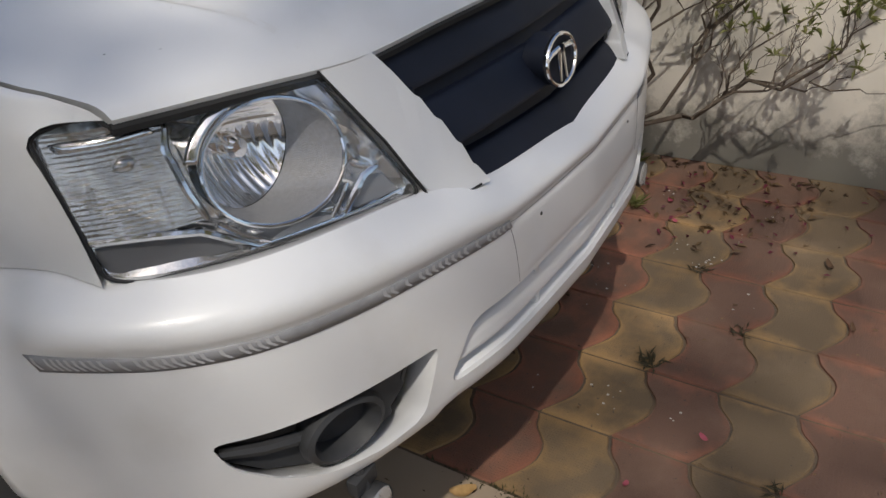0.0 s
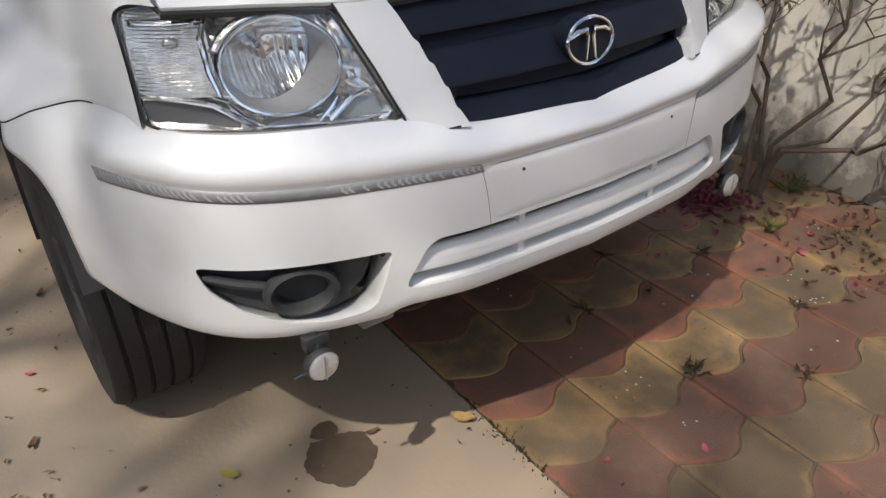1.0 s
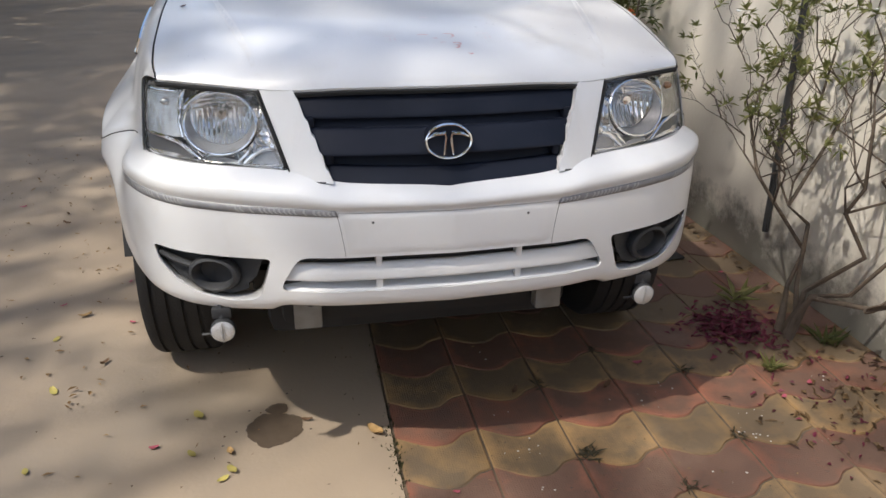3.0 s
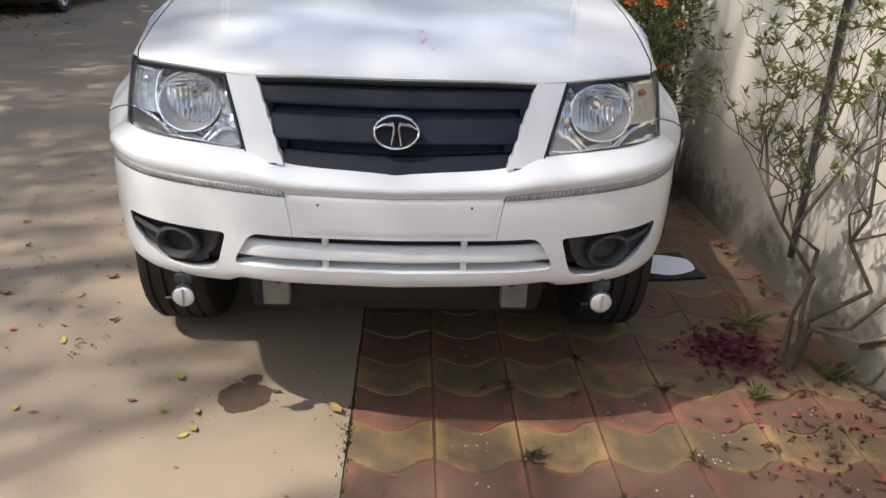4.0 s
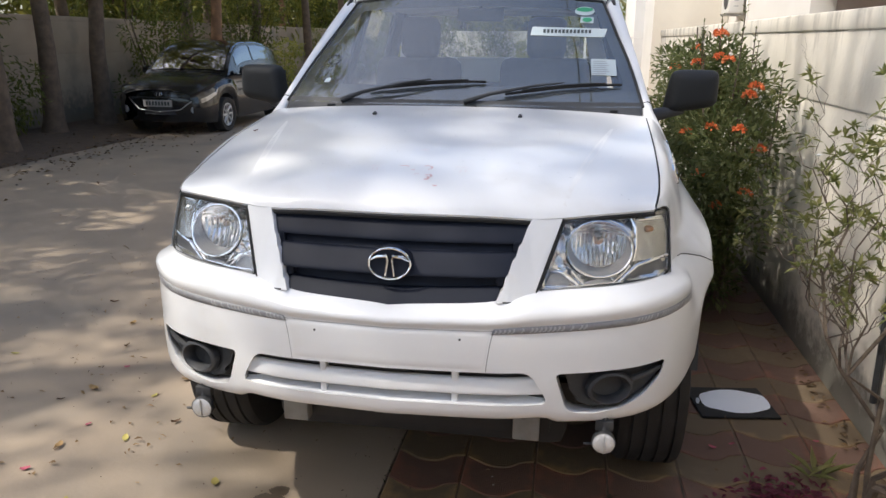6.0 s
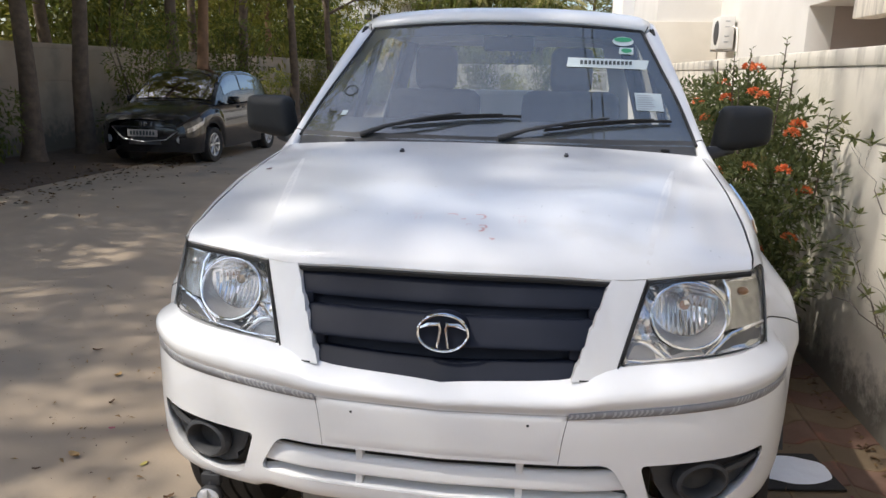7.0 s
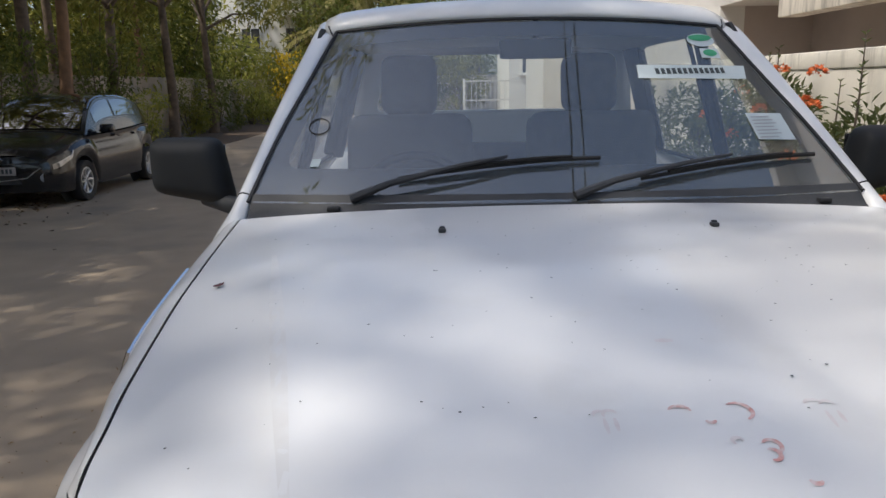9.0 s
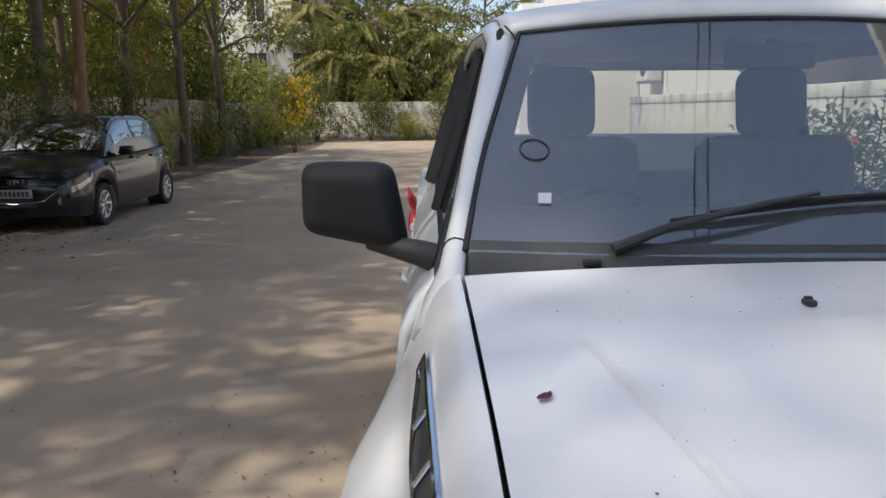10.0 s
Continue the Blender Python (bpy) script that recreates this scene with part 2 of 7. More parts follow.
def pierced(us, vs, holes, fn):
    """A fine grid over the (u, v) lines given, cut along convex outlines, the faces within them taken out, then laid on fn(u, v)."""
    bm = bmesh.new()
    g = [[bm.verts.new((u, v, 0)) for v in vs] for u in us]
    for i in range(len(us) - 1):
        for j in range(len(vs) - 1):
            bm.faces.new((g[i][j], g[i + 1][j], g[i + 1][j + 1], g[i][j + 1]))
    for poly in holes:
        x0, x1 = min(p[0] for p in poly), max(p[0] for p in poly)
        y0, y1 = min(p[1] for p in poly), max(p[1] for p in poly)
        for (ax, ay), (bx, by) in zip(poly, poly[1:] + poly[:1]):
            near = [f for f in bm.faces if not (max(v.co.x for v in f.verts) < x0 or min(v.co.x for v in f.verts) > x1
                                                or max(v.co.y for v in f.verts) < y0 or min(v.co.y for v in f.verts) > y1)]
            geom = list({e for f in near for e in f.edges} | {v for f in near for v in f.verts}) + near
            bmesh.ops.bisect_plane(bm, geom=geom, plane_co=(ax, ay, 0), plane_no=(by - ay, ax - bx, 0), dist=1e-6)
        out = [f for f in bm.faces if inside(f.calc_center_median().xy[:], poly)]
        bmesh.ops.delete(bm, geom=out, context='FACES')
    for v in bm.verts:
        v.co = Vector(fn(v.co.x, v.co.y))
    return bm


def lips(bm, depth, test, mat_dir=Vector((0, 1, 0))):
    """Folds the open edges that pass the test inwards by depth."""
    es = [e for e in bm.edges if len(e.link_faces) == 1 and test((e.verts[0].co + e.verts[1].co) / 2)]
    r = bmesh.ops.extrude_edge_only(bm, edges=es)
    for v in (q for q in r["geom"] if isinstance(q, bmesh.types.BMVert)):
        v.co += mat_dir * depth
    return bm


def spread(a, b, n):
    return [a + (b - a) * i / n for i in range(n + 1)]


def rng_dir(rng):
    z = rng.uniform(-1, 1)
    t = rng.uniform(0, 2 * math.pi)
    r = math.sqrt(1 - z * z)
    return Vector((r * math.cos(t), r * math.sin(t), z))


def leaf_mesh(name, places, mat, parent=None, label="", fold=0.25):
    """Many small pointed leaves in one mesh: places are (point, way, up, length, width)."""
    verts, faces = [], []
    for p, d, up, ln, wd in places:
        s = d.cross(up)
        s = s.normalized() if s.length > 1e-6 else Vector((1, 0, 0))
        nrm = s.cross(d).normalized()
        k = len(verts)
        verts += [p, p + d * ln * 0.45 + s * wd / 2 + nrm * wd * fold, p + d * ln - nrm * ln * 0.12, p + d * ln * 0.45 - s * wd / 2 + nrm * wd * fold]
        faces += [(k, k + 1, k + 2), (k, k + 2, k + 3)]
    me = bpy.data.meshes.new(name)
    me.from_pydata([tuple(v) for v in verts], [], faces)
    me.materials.append(mat)
    ob = new(name, me)
    ob.parent = parent
    if label:
        ob["label"] = label
    return ob


# ---------- setting ----------
CONCRETE = material("concrete_road", (0.38, 0.297, 0.21), 0.85, second=(0.285, 0.225, 0.163), scale=1.7, amount=0.7, bump=0.12, bump_scale=70,
                    third=(0.225, 0.19, 0.15), third_scale=0.9, third_cut=(0.52, 0.74))
PLASTER = material("old_plaster", (0.78, 0.73, 0.64), 0.85, second=(0.70, 0.65, 0.56), scale=2.2, amount=0.7, bump=0.25, bump_scale=30,
                   third=(0.40, 0.38, 0.33), third_scale=1.1, third_cut=(0.60, 0.78))
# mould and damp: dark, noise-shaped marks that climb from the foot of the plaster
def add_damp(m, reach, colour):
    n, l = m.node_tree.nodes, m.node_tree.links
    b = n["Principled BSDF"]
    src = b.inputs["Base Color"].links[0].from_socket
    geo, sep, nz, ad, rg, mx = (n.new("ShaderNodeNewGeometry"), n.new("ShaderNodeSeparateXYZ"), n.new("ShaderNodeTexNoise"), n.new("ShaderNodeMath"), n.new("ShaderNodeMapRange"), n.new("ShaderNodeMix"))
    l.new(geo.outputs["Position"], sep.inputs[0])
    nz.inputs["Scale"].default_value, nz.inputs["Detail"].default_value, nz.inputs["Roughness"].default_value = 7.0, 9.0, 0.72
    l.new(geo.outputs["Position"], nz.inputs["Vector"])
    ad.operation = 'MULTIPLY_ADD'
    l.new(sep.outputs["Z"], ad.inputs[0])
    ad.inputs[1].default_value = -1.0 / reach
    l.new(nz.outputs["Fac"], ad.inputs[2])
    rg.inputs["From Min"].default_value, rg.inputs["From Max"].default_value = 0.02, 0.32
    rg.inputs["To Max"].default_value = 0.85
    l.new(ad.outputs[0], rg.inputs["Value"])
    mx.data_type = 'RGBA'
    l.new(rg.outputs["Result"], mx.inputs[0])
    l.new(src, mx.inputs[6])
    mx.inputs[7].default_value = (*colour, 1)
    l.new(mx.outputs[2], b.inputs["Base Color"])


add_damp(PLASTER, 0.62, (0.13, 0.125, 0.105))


def add_runs(m, colour, top, reach):
    """Narrow dark runs of rain-washed grime below the coping."""
    n, l = m.node_tree.nodes, m.node_tree.links
    b = n["Principled BSDF"]
    src = b.inputs["Base Color"].links[0].from_socket
    geo, mp, nz, sep, rg, mul, cut, mx = (n.new("ShaderNodeNewGeometry"), n.new("ShaderNodeMapping"), n.new("ShaderNodeTexNoise"), n.new("ShaderNodeSeparateXYZ"), n.new("ShaderNodeMapRange"),
                                          n.new("ShaderNodeMath"), n.new("ShaderNodeMapRange"), n.new("ShaderNodeMix"))
    mp.inputs["Scale"].default_value = (4.5, 4.5, 0.55)
    l.new(geo.outputs["Position"], mp.inputs["Vector"])
    nz.inputs["Scale"].default_value, nz.inputs["Detail"].default_value, nz.inputs["Roughness"].default_value = 1.6, 7.0, 0.7
    l.new(mp.outputs["Vector"], nz.inputs["Vector"])
    l.new(geo.outputs["Position"], sep.inputs[0])
    rg.inputs["From Min"].default_value, rg.inputs["From Max"].default_value = top - reach, top
    l.new(sep.outputs["Z"], rg.inputs["Value"])
    mul.operation = 'MULTIPLY_ADD'
    l.new(rg.outputs["Result"], mul.inputs[0])
    mul.inputs[1].default_value = 0.22
    l.new(nz.outputs["Fac"], mul.inputs[2])
    cut.inputs["From Min"].default_value, cut.inputs["From Max"].default_value, cut.inputs["To Max"].default_value = 0.69, 0.90, 0.7
    l.new(mul.outputs[0], cut.inputs["Value"])
    mx.data_type = 'RGBA'
    l.new(cut.outputs["Result"], mx.inputs[0])
    l.new(src, mx.inputs[6])
    mx.inputs[7].default_value = (*colour, 1)
    l.new(mx.outputs[2], b.inputs["Base Color"])


add_runs(PLASTER, (0.17, 0.15, 0.125), 1.70, 0.55)
WHITE_WALL = material("white_wall", (0.74, 0.72, 0.68), 0.85, second=(0.68, 0.66, 0.62), scale=1.2, bump=0.1, bump_scale=20)
SHELL = material("mirror_shell", (0.02, 0.021, 0.022), 0.65, second=(0.022, 0.023, 0.024), scale=30, bump=0.1, bump_scale=500, spec=0.3)
SOIL = material("soil", (0.135, 0.09, 0.058), 0.95, second=(0.08, 0.055, 0.038), scale=9, bump=0.6, bump_scale=40)
BARK = material("bark", (0.16, 0.115, 0.08), 0.9, second=(0.08, 0.06, 0.045), scale=9, bump=0.6, bump_scale=30)
BARK_WARM = material("bark_warm", (0.27, 0.15, 0.08), 0.9, second=(0.17, 0.10, 0.06), scale=9, bump=0.5, bump_scale=30)
GREY_PLASTER = material("grimy_plaster", (0.42, 0.34, 0.25), 0.9, second=(0.31, 0.25, 0.18), scale=1.6, amount=0.8, bump=0.25, bump_scale=30,
                        third=(0.17, 0.16, 0.13), third_scale=0.9, third_cut=(0.52, 0.72))
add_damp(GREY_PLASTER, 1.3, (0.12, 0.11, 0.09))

WALL_X = 1.70
PAVE_X0, PAVE_W, ROW = -0.135, 0.265, 0.19
bm = bmesh.new()
bmesh.ops.create_grid(bm, x_segments=2, y_segments=2, size=400, matrix=Matrix.Translation((0, 0, -0.03)))
tagged(link("ground", bm, CONCRETE), "dusty concrete ground", "ground", kind="structure")
bm = bmesh.new()
box(bm, (-4.1935, 15, -0.015), (8.103, 60, 0.03))
tagged(link("road", bm, CONCRETE), "worn beige concrete road with sun flecks and stains", "road", kind="structure")


def plastered_wall(name, label, x0, y0, x1, y1, h, thick, coping=True, mat=PLASTER):
    """A masonry wall between two points, with a coping and a string course."""
    d = Vector((x1 - x0, y1 - y0, 0))
    ln = d.length
    ang = math.degrees(math.atan2(d.y, d.x))
    bm = bmesh.new()
    m = Matrix.Translation(((x0 + x1) / 2, (y0 + y1) / 2, 0)) @ pose(0, 0, 0, 0, 0, ang)
    box(bm, (0, 0, h / 2), (ln, thick, h), 0.012)
    if coping:
        box(bm, (0, 0, h - 0.04), (ln, thick + 0.035, 0.09), 0.015)
        box(bm, (0, 0, (1.262 + h) / 2), (ln - 0.02, thick + 0.014, h - 1.262), 0.004)
    bmesh.ops.transform(bm, matrix=m, verts=bm.verts[:])
    return tagged(link(name, bm, mat), label, "wall", kind="structure")


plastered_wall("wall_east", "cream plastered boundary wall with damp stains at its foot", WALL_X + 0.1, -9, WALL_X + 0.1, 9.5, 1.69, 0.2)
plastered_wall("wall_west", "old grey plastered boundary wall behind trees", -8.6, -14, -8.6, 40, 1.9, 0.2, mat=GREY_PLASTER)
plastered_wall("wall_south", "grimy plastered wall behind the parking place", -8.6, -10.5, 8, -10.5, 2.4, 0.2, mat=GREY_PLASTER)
plastered_wall("wall_north", "pale boundary wall across the end of the road", -8.6, 40.5, 8, 40.5, 2.0, 0.2)


# ---------- the white pickup truck ----------
truck = thing("pickup_truck", "white pickup truck parked half on paving, new and dusty", "pickup truck")
WHEEL_Y, WHEEL_X, WHEEL_R = 0.985, 0.79, 0.365

# Plan of the bumper's outer face, from the middle to the wheel arch, by a share of its length.
PLAN_X = spline([(0, 0), (0.2, 0.28), (0.33, 0.46), (0.43, 0.595), (0.51, 0.69), (0.60, 0.772), (0.70, 0.832), (0.81, 0.876), (1, 0.933)])
PLAN_Y = spline([(0, 0.014), (0.2, 0.03), (0.33, 0.071), (0.43, 0.115), (0.51, 0.165), (0.60, 0.245), (0.70, 0.352), (0.81, 0.465), (1, 0.632)])
SECTION = spline([(0.53, 0.034), (0.538, 0.02), (0.55, 0.010), (0.575, 0.004), (0.61, 0.002), (0.66, 0.0), (0.74, 0.0), (0.79, 0.002), (0.812, 0.004),
                  (0.830, 0.004), (0.840, 0.0005), (0.850, -0.003), (0.862, -0.0035), (0.876, 0.001), (0.890, 0.011), (0.908, 0.028), (0.93, 0.056)])
CLIMB = spline([(0, 0.0), (0.25, 0.001), (0.45, 0.008), (0.65, 0.020), (0.8, 0.032), (1, 0.034)])
TOP_Z = spline([(0, 0.868), (0.2, 0.883), (0.27, 0.905), (0.58, 0.918), (0.80, 0.926), (1, 0.872)])
TOP_IN = spline([(0, 0.05), (0.3, 0.056), (0.6, 0.05), (0.66, 0.066), (0.70, 0.078), (0.76, 0.083), (0.82, 0.082), (1, 0.004)])
LOW_Z = spline([(0, 0.545), (0.31, 0.547), (0.335, 0.531), (0.5, 0.524), (0.7, 0.535), (0.85, 0.56), (1, 0.58)])


# the wing's side in plan, its flare over the arch and its lower edge
SIDE_X = spline([(0.29, 0.762), (0.38, 0.768), (0.49, 0.799), (0.60, 0.832), (0.80, 0.852), (1.0, 0.862), (1.4, 0.868)])
FLARE = spline([(0.40, 0.0), (0.49, 0.010), (0.56, 0.054), (0.632, 0.098), (0.8, 0.095), (1.15, 0.092), (1.36, 0.085), (1.45, 0.07)])
WING_LOW = spline([(0.30, 0.915), (0.49, 0.925), (0.56, 0.905), (0.632, 0.8725), (0.66, 0.886), (0.72, 0.912), (0.80, 0.924), (1.0, 0.930), (1.2, 0.924), (1.28, 0.912), (1.34, 0.885), (1.38, 0.86)])


def arch_front(z):
    """How far forward the wheel arch reaches at a height."""
    k = min(max((z - 0.36) / 0.57, 0.0), 0.9999)
    return WHEEL_Y + 0.015 - 0.5 * (1 - k ** 3.6) ** (1 / 3.6)


def arch_top(y):
    k = min(abs(y - WHEEL_Y - 0.015) / 0.5, 0.9999)
    return 0.36 + 0.57 * (1 - k ** 3.6) ** (1 / 3.6)


def plan_end(z):
    """The share of the plan at which the arch cuts the bumper."""
    y = arch_front(min(z, 0.872))
    a, b = 0.3, 1.0
    for _ in range(24):
        m = (a + b) / 2
        a, b = (m, b) if PLAN_Y(m) < y else (a, m)
    return b


END = spline([(z, plan_end(z)) for z in spread(0.5, 0.94, 22)])


def bumper_point(s, zn, inset=0.0):
    """A point of the bumper's skin: s from -1 to 1 across, zn the nominal height."""
    a = abs(s)
    t = a * END(zn)
    px, py = PLAN_X(t), PLAN_Y(t)
    e = 0.004
    dx, dy = PLAN_X(min(t + e, 1)) - PLAN_X(max(t - e, 0)), PLAN_Y(min(t + e, 1)) - PLAN_Y(max(t - e, 0))
    if t < 0.02:
        dx, dy = 1.0, 0.0
    ln = math.hypot(dx, dy)
    nx, ny = -dy / ln, dx / ln
    z = zn
    if zn > 0.8:
        z = 0.8 + (zn - 0.8) / 0.13 * (TOP_Z(t) - 0.8)
    elif zn < 0.6:
        z = 0.6 - (0.6 - zn) / 0.07 * (0.6 - LOW_Z(t))
    lift = min(max((zn - 0.74) / 0.07, 0), 1) * min(max((0.925 - zn) / 0.05, 0), 1)
    z += CLIMB(t) * lift
    ramp = min(max((zn - 0.845) / 0.085, 0), 1)
    d = SECTION(zn) + (TOP_IN(t) - 0.056) * ramp ** 1.5
    k = min(max((t - 0.64) / 0.20, 0), 1)
    k = k * k * (3 - 2 * k)
    d += inset - 0.003 * lift * math.exp(-((t - 0.72) / 0.14) ** 2)
    if d > 0 and t > 0.93 and zn < 0.84:
        d *= (1 - t) / 0.07
    p = Vector((px + nx * d, py + ny * d, z))
    if zn > 0.74 and k > 0:
        # towards the arch the skin runs straight up to the wing's lower edge
        q = ((zn - 0.74) / 0.19)
        yt = min(py + 0.030 * min(1, (1 - t) / 0.15), 0.632)
        low = Vector((px + nx * inset, py + ny * inset, 0.74))
        top = Vector((SIDE_X(yt) + FLARE(yt) + 0.001 + nx * inset, yt + ny * inset, WING_LOW(yt) - 0.002))
        g = low.lerp(top, q)
        g.x += 0.010 * math.sin(math.pi * q)
        p = p.lerp(g, k)
    p.x *= math.copysign(1, s)
    return p


def share(x, zn):
    """The s at which the skin stands at the distance x from the middle."""
    a, b = 0.0, 1.0
    for _ in range(26):
        m = (a + b) / 2
        a, b = (m, b) if abs(bumper_point(m, zn).x) < x else (a, m)
    return a


def on_skin(pairs, sg=1):
    return [(sg * share(x, z), z) for x, z in pairs]


FOG = rounded([(0.452, 0.690), (0.757, 0.694), (0.742, 0.645), (0.70, 0.604), (0.64, 0.577), (0.56, 0.566), (0.505, 0.572), (0.485, 0.585)], 0.016)
LOW_GRILLE = rounded([(-0.385, 0.697), (0.385, 0.697), (0.44, 0.600), (-0.44, 0.600)], 0.03, 5)
SLOT = [(math.copysign(share(abs(x), z), x), z) for x, z in LOW_GRILLE]

US = sorted(set([round(v, 5) for v in spread(-1, 1, 96)]))
VS = [0.53, 0.534, 0.54, 0.548, 0.56, 0.575, 0.6, 0.625, 0.65, 0.675, 0.7, 0.72, 0.74, 0.76, 0.78, 0.795, 0.808, 0.816, 0.822, 0.828, 0.834, 0.841, 0.85, 0.86, 0.87, 0.88, 0.89, 0.90, 0.91, 0.92, 0.93]
bm = pierced(US, VS, [on_skin(FOG), on_skin(FOG, -1), SLOT], lambda s, z: bumper_point(s, z))
lips(bm, 0.055, lambda c: 0.56 < c.z < 0.72 and c.y < 0.24 and abs(c.x) < 0.765)
top = [e for e in bm.edges if len(e.link_faces) == 1 and min(v.co.z for v in e.verts) > 0.86]
r = bmesh.ops.extrude_edge_only(bm, edges=top)
for v in (q for q in r["geom"] if isinstance(q, bmesh.types.BMVert)):
    out = Vector((v.co.x, (v.co.y - 0.62) * 0.9, 0)).normalized()
    v.co -= out * 0.03
    v.co.z -= 0.006
bumper = part("front_bumper", bm, PAINT, truck, "white moulded front bumper", sharp=42)
solid(bumper, 0.004, -1)

# number panel: a shallow raised plate with a groove round it and two screw holes
bm = sheet(lambda u, v: bumper_point((u * 2 - 1) * share(0.272, 0.76), 0.7025 + v * 0.1175, -0.0022 - (0.0 if 0 < v < 1 and 0 < u < 1 else -0.003)), 30, 10)
plate = part("number_panel", bm, PAINT, bumper, "blank white number plate panel")
bm = bmesh.new()
edge = [(-0.275, 0.699), (-0.275, 0.8215), (0.275, 0.8215), (0.275, 0.699)]
for (x0, z0), (x1, z1) in zip(edge, edge[1:]):
    tube(bm, [bumper_point(math.copysign(share(abs(x0 + (x1 - x0) * k / 12), 0.75), x0 + (x1 - x0) * k / 12 or 1), z0 + (z1 - z0) * k / 12, 0.0008) for k in range(13)], 0.0011, 5)
part("groove", bm, GAP, bumper)
for sg in (-1, 1):
    c = bumper_point(sg * share(0.199, 0.789), 0.789, -0.0026)
    part("screw_hole", lathe(bmesh.new(), [(0.0001, 0), (0.0032, 0.0004), (0.0036, -0.002)], Matrix.Translation(c) @ pose(0, 0, 0, 90, 0, 0), 12), DARK, bumper)
    # reflective tape along the shoulder, printed with small pale chevrons
    near = share(0.282, 0.81)
    bm = sheet(lambda u, v: bumper_point(sg * (near + u * (0.78 - near)), 0.8085 + v * 0.0235, -0.0012), 48, 2)
    tape = part("reflective_tape", bm, TAPE, bumper, "worn silver reflective tape")
    solid(tape, 0.0006, 0)
    bm = bmesh.new()
    for k in range(62):
        c0 = near + (0.775 - near) * (k + 0.3) / 62
        if (k * 7) % 11 in (2, 5) or 20 < k < 33:
            continue
        pts = [(c0, 0.812), (c0 + 0.004, 0.812), (c0 + 0.007, 0.820), (c0 + 0.004, 0.8285), (c0, 0.8285), (c0 + 0.003, 0.820)]
        vs = [bm.verts.new(bumper_point(sg * p, z, -0.0024)) for p, z in pts]
        bm.faces.new((vs[0], vs[1], vs[2], vs[5]))
        bm.faces.new((vs[5], vs[2], vs[3], vs[4]))
    tagged(part("chevron_print", bm, TAPE_PALE, tape), kind="stuff")

# the broad slat in the lower opening, and the sloping shelf below it
def slat_face(u, v):
    x = (u * 2 - 1) * 0.425
    ang = v * 2 * math.pi
    sn, cs = math.sin(ang), math.cos(ang)
    z = 0.6495 + 0.0225 * math.copysign(abs(sn) ** 0.55, sn)
    p = bumper_point(math.copysign(share(abs(x), 0.65), x), 0.65)
    return Vector((x, p.y + 0.022 - 0.011 * math.copysign(abs(cs) ** 0.6, cs) + 0.25 * (z - 0.6495), z))


part("bumper_slat", sheet(slat_face, 40, 20), PAINT, bumper, "broad white bumper slat")


def shelf_face(u, v):
    x = (u * 2 - 1) * (0.452 - 0.03 * v)
    p = bumper_point(math.copysign(share(abs(x), 0.60), x), 0.60)
    return Vector((x, p.y + 0.003 + 0.055 * v, 0.601 + 0.017 * v - 0.004 * (1 - v) ** 3))


solid(part("bumper_shelf", sheet(shelf_face, 40, 6), PAINT, bumper, "sloping white shelf under the slat"), 0.004, -1)
for x in (-0.185, 0.185):
    bm = bmesh.new()
    y = bumper_point(share(0.185, 0.65), 0.65).y
    box(bm, (x, y + 0.03, 0.648), (0.018, 0.03, 0.10), 0.005)
    part("bumper_strut", bm, PAINT, bumper)
bm = bmesh.new()
box(bm, (0, 0.115, 0.645), (0.92, 0.05, 0.16), 0.01)
part("opening_back", bm, DARK, bumper, "dark air opening behind the slats")

# fog lamp pockets
for sg in (-1, 1):
    inner = rounded([(0.470, 0.688), (0.752, 0.692), (0.738, 0.645), (0.698, 0.606), (0.64, 0.580), (0.56, 0.570), (0.515, 0.590), (0.520, 0.605), (0.492, 0.628), (0.496, 0.645)], 0.006, 2)

    def sunk(x, z, d):
        p = bumper_point(sg * share(x, z), z)
        return Vector((p.x, p.y + d, z))
    bm = prism(bmesh.new(), inner, lambda x, z: sunk(x, z, 0.032), lambda x, z: sunk(x, z, 0.06))
    bmesh.ops.triangulate(bm, faces=bm.faces[:])
    pocket = part("fog_lamp_pocket", bm, PLASTIC, bumper, "black plastic blank where a fog lamp would sit")
    c = sunk(0.598, 0.630, 0.036)
    m = Matrix.Translation(c) @ pose(0, 0, 0, 90, 0, sg * 18)
    part("bezel", lathe(bmesh.new(), [(0.052, -0.02), (0.062, 0.012), (0.058, 0.024), (0.050, 0.028), (0.044, 0.020), (0.040, -0.008), (0.001, -0.012)], m @ Matrix.Diagonal((1.12, 0.82, 1, 1)), 28), PLASTIC, pocket)
    bm = bmesh.new()
    tube(bm, [sunk(0.655, 0.645, 0.026), sunk(0.70, 0.655, 0.022), sunk(0.742, 0.664, 0.022)], [0.010, 0.010, 0.008], 8)
    part("rib", bm, PLASTIC, pocket)

# ---------- nose: grille, trim strips, headlamps ----------
NOSE_LOW = spline([(0, 0.058), (0.286, 0.078), (0.393, 0.110), (0.55, 0.172), (0.66, 0.228), (0.72, 0.268), (0.757, 0.308), (0.79, 0.36)])
NOSE_TOP = spline([(0, 0.168), (0.30, 0.178), (0.377, 0.187), (0.46, 0.213), (0.56, 0.246), (0.65, 0.285), (0.70, 0.316), (0.748, 0.378), (0.78, 0.44)])


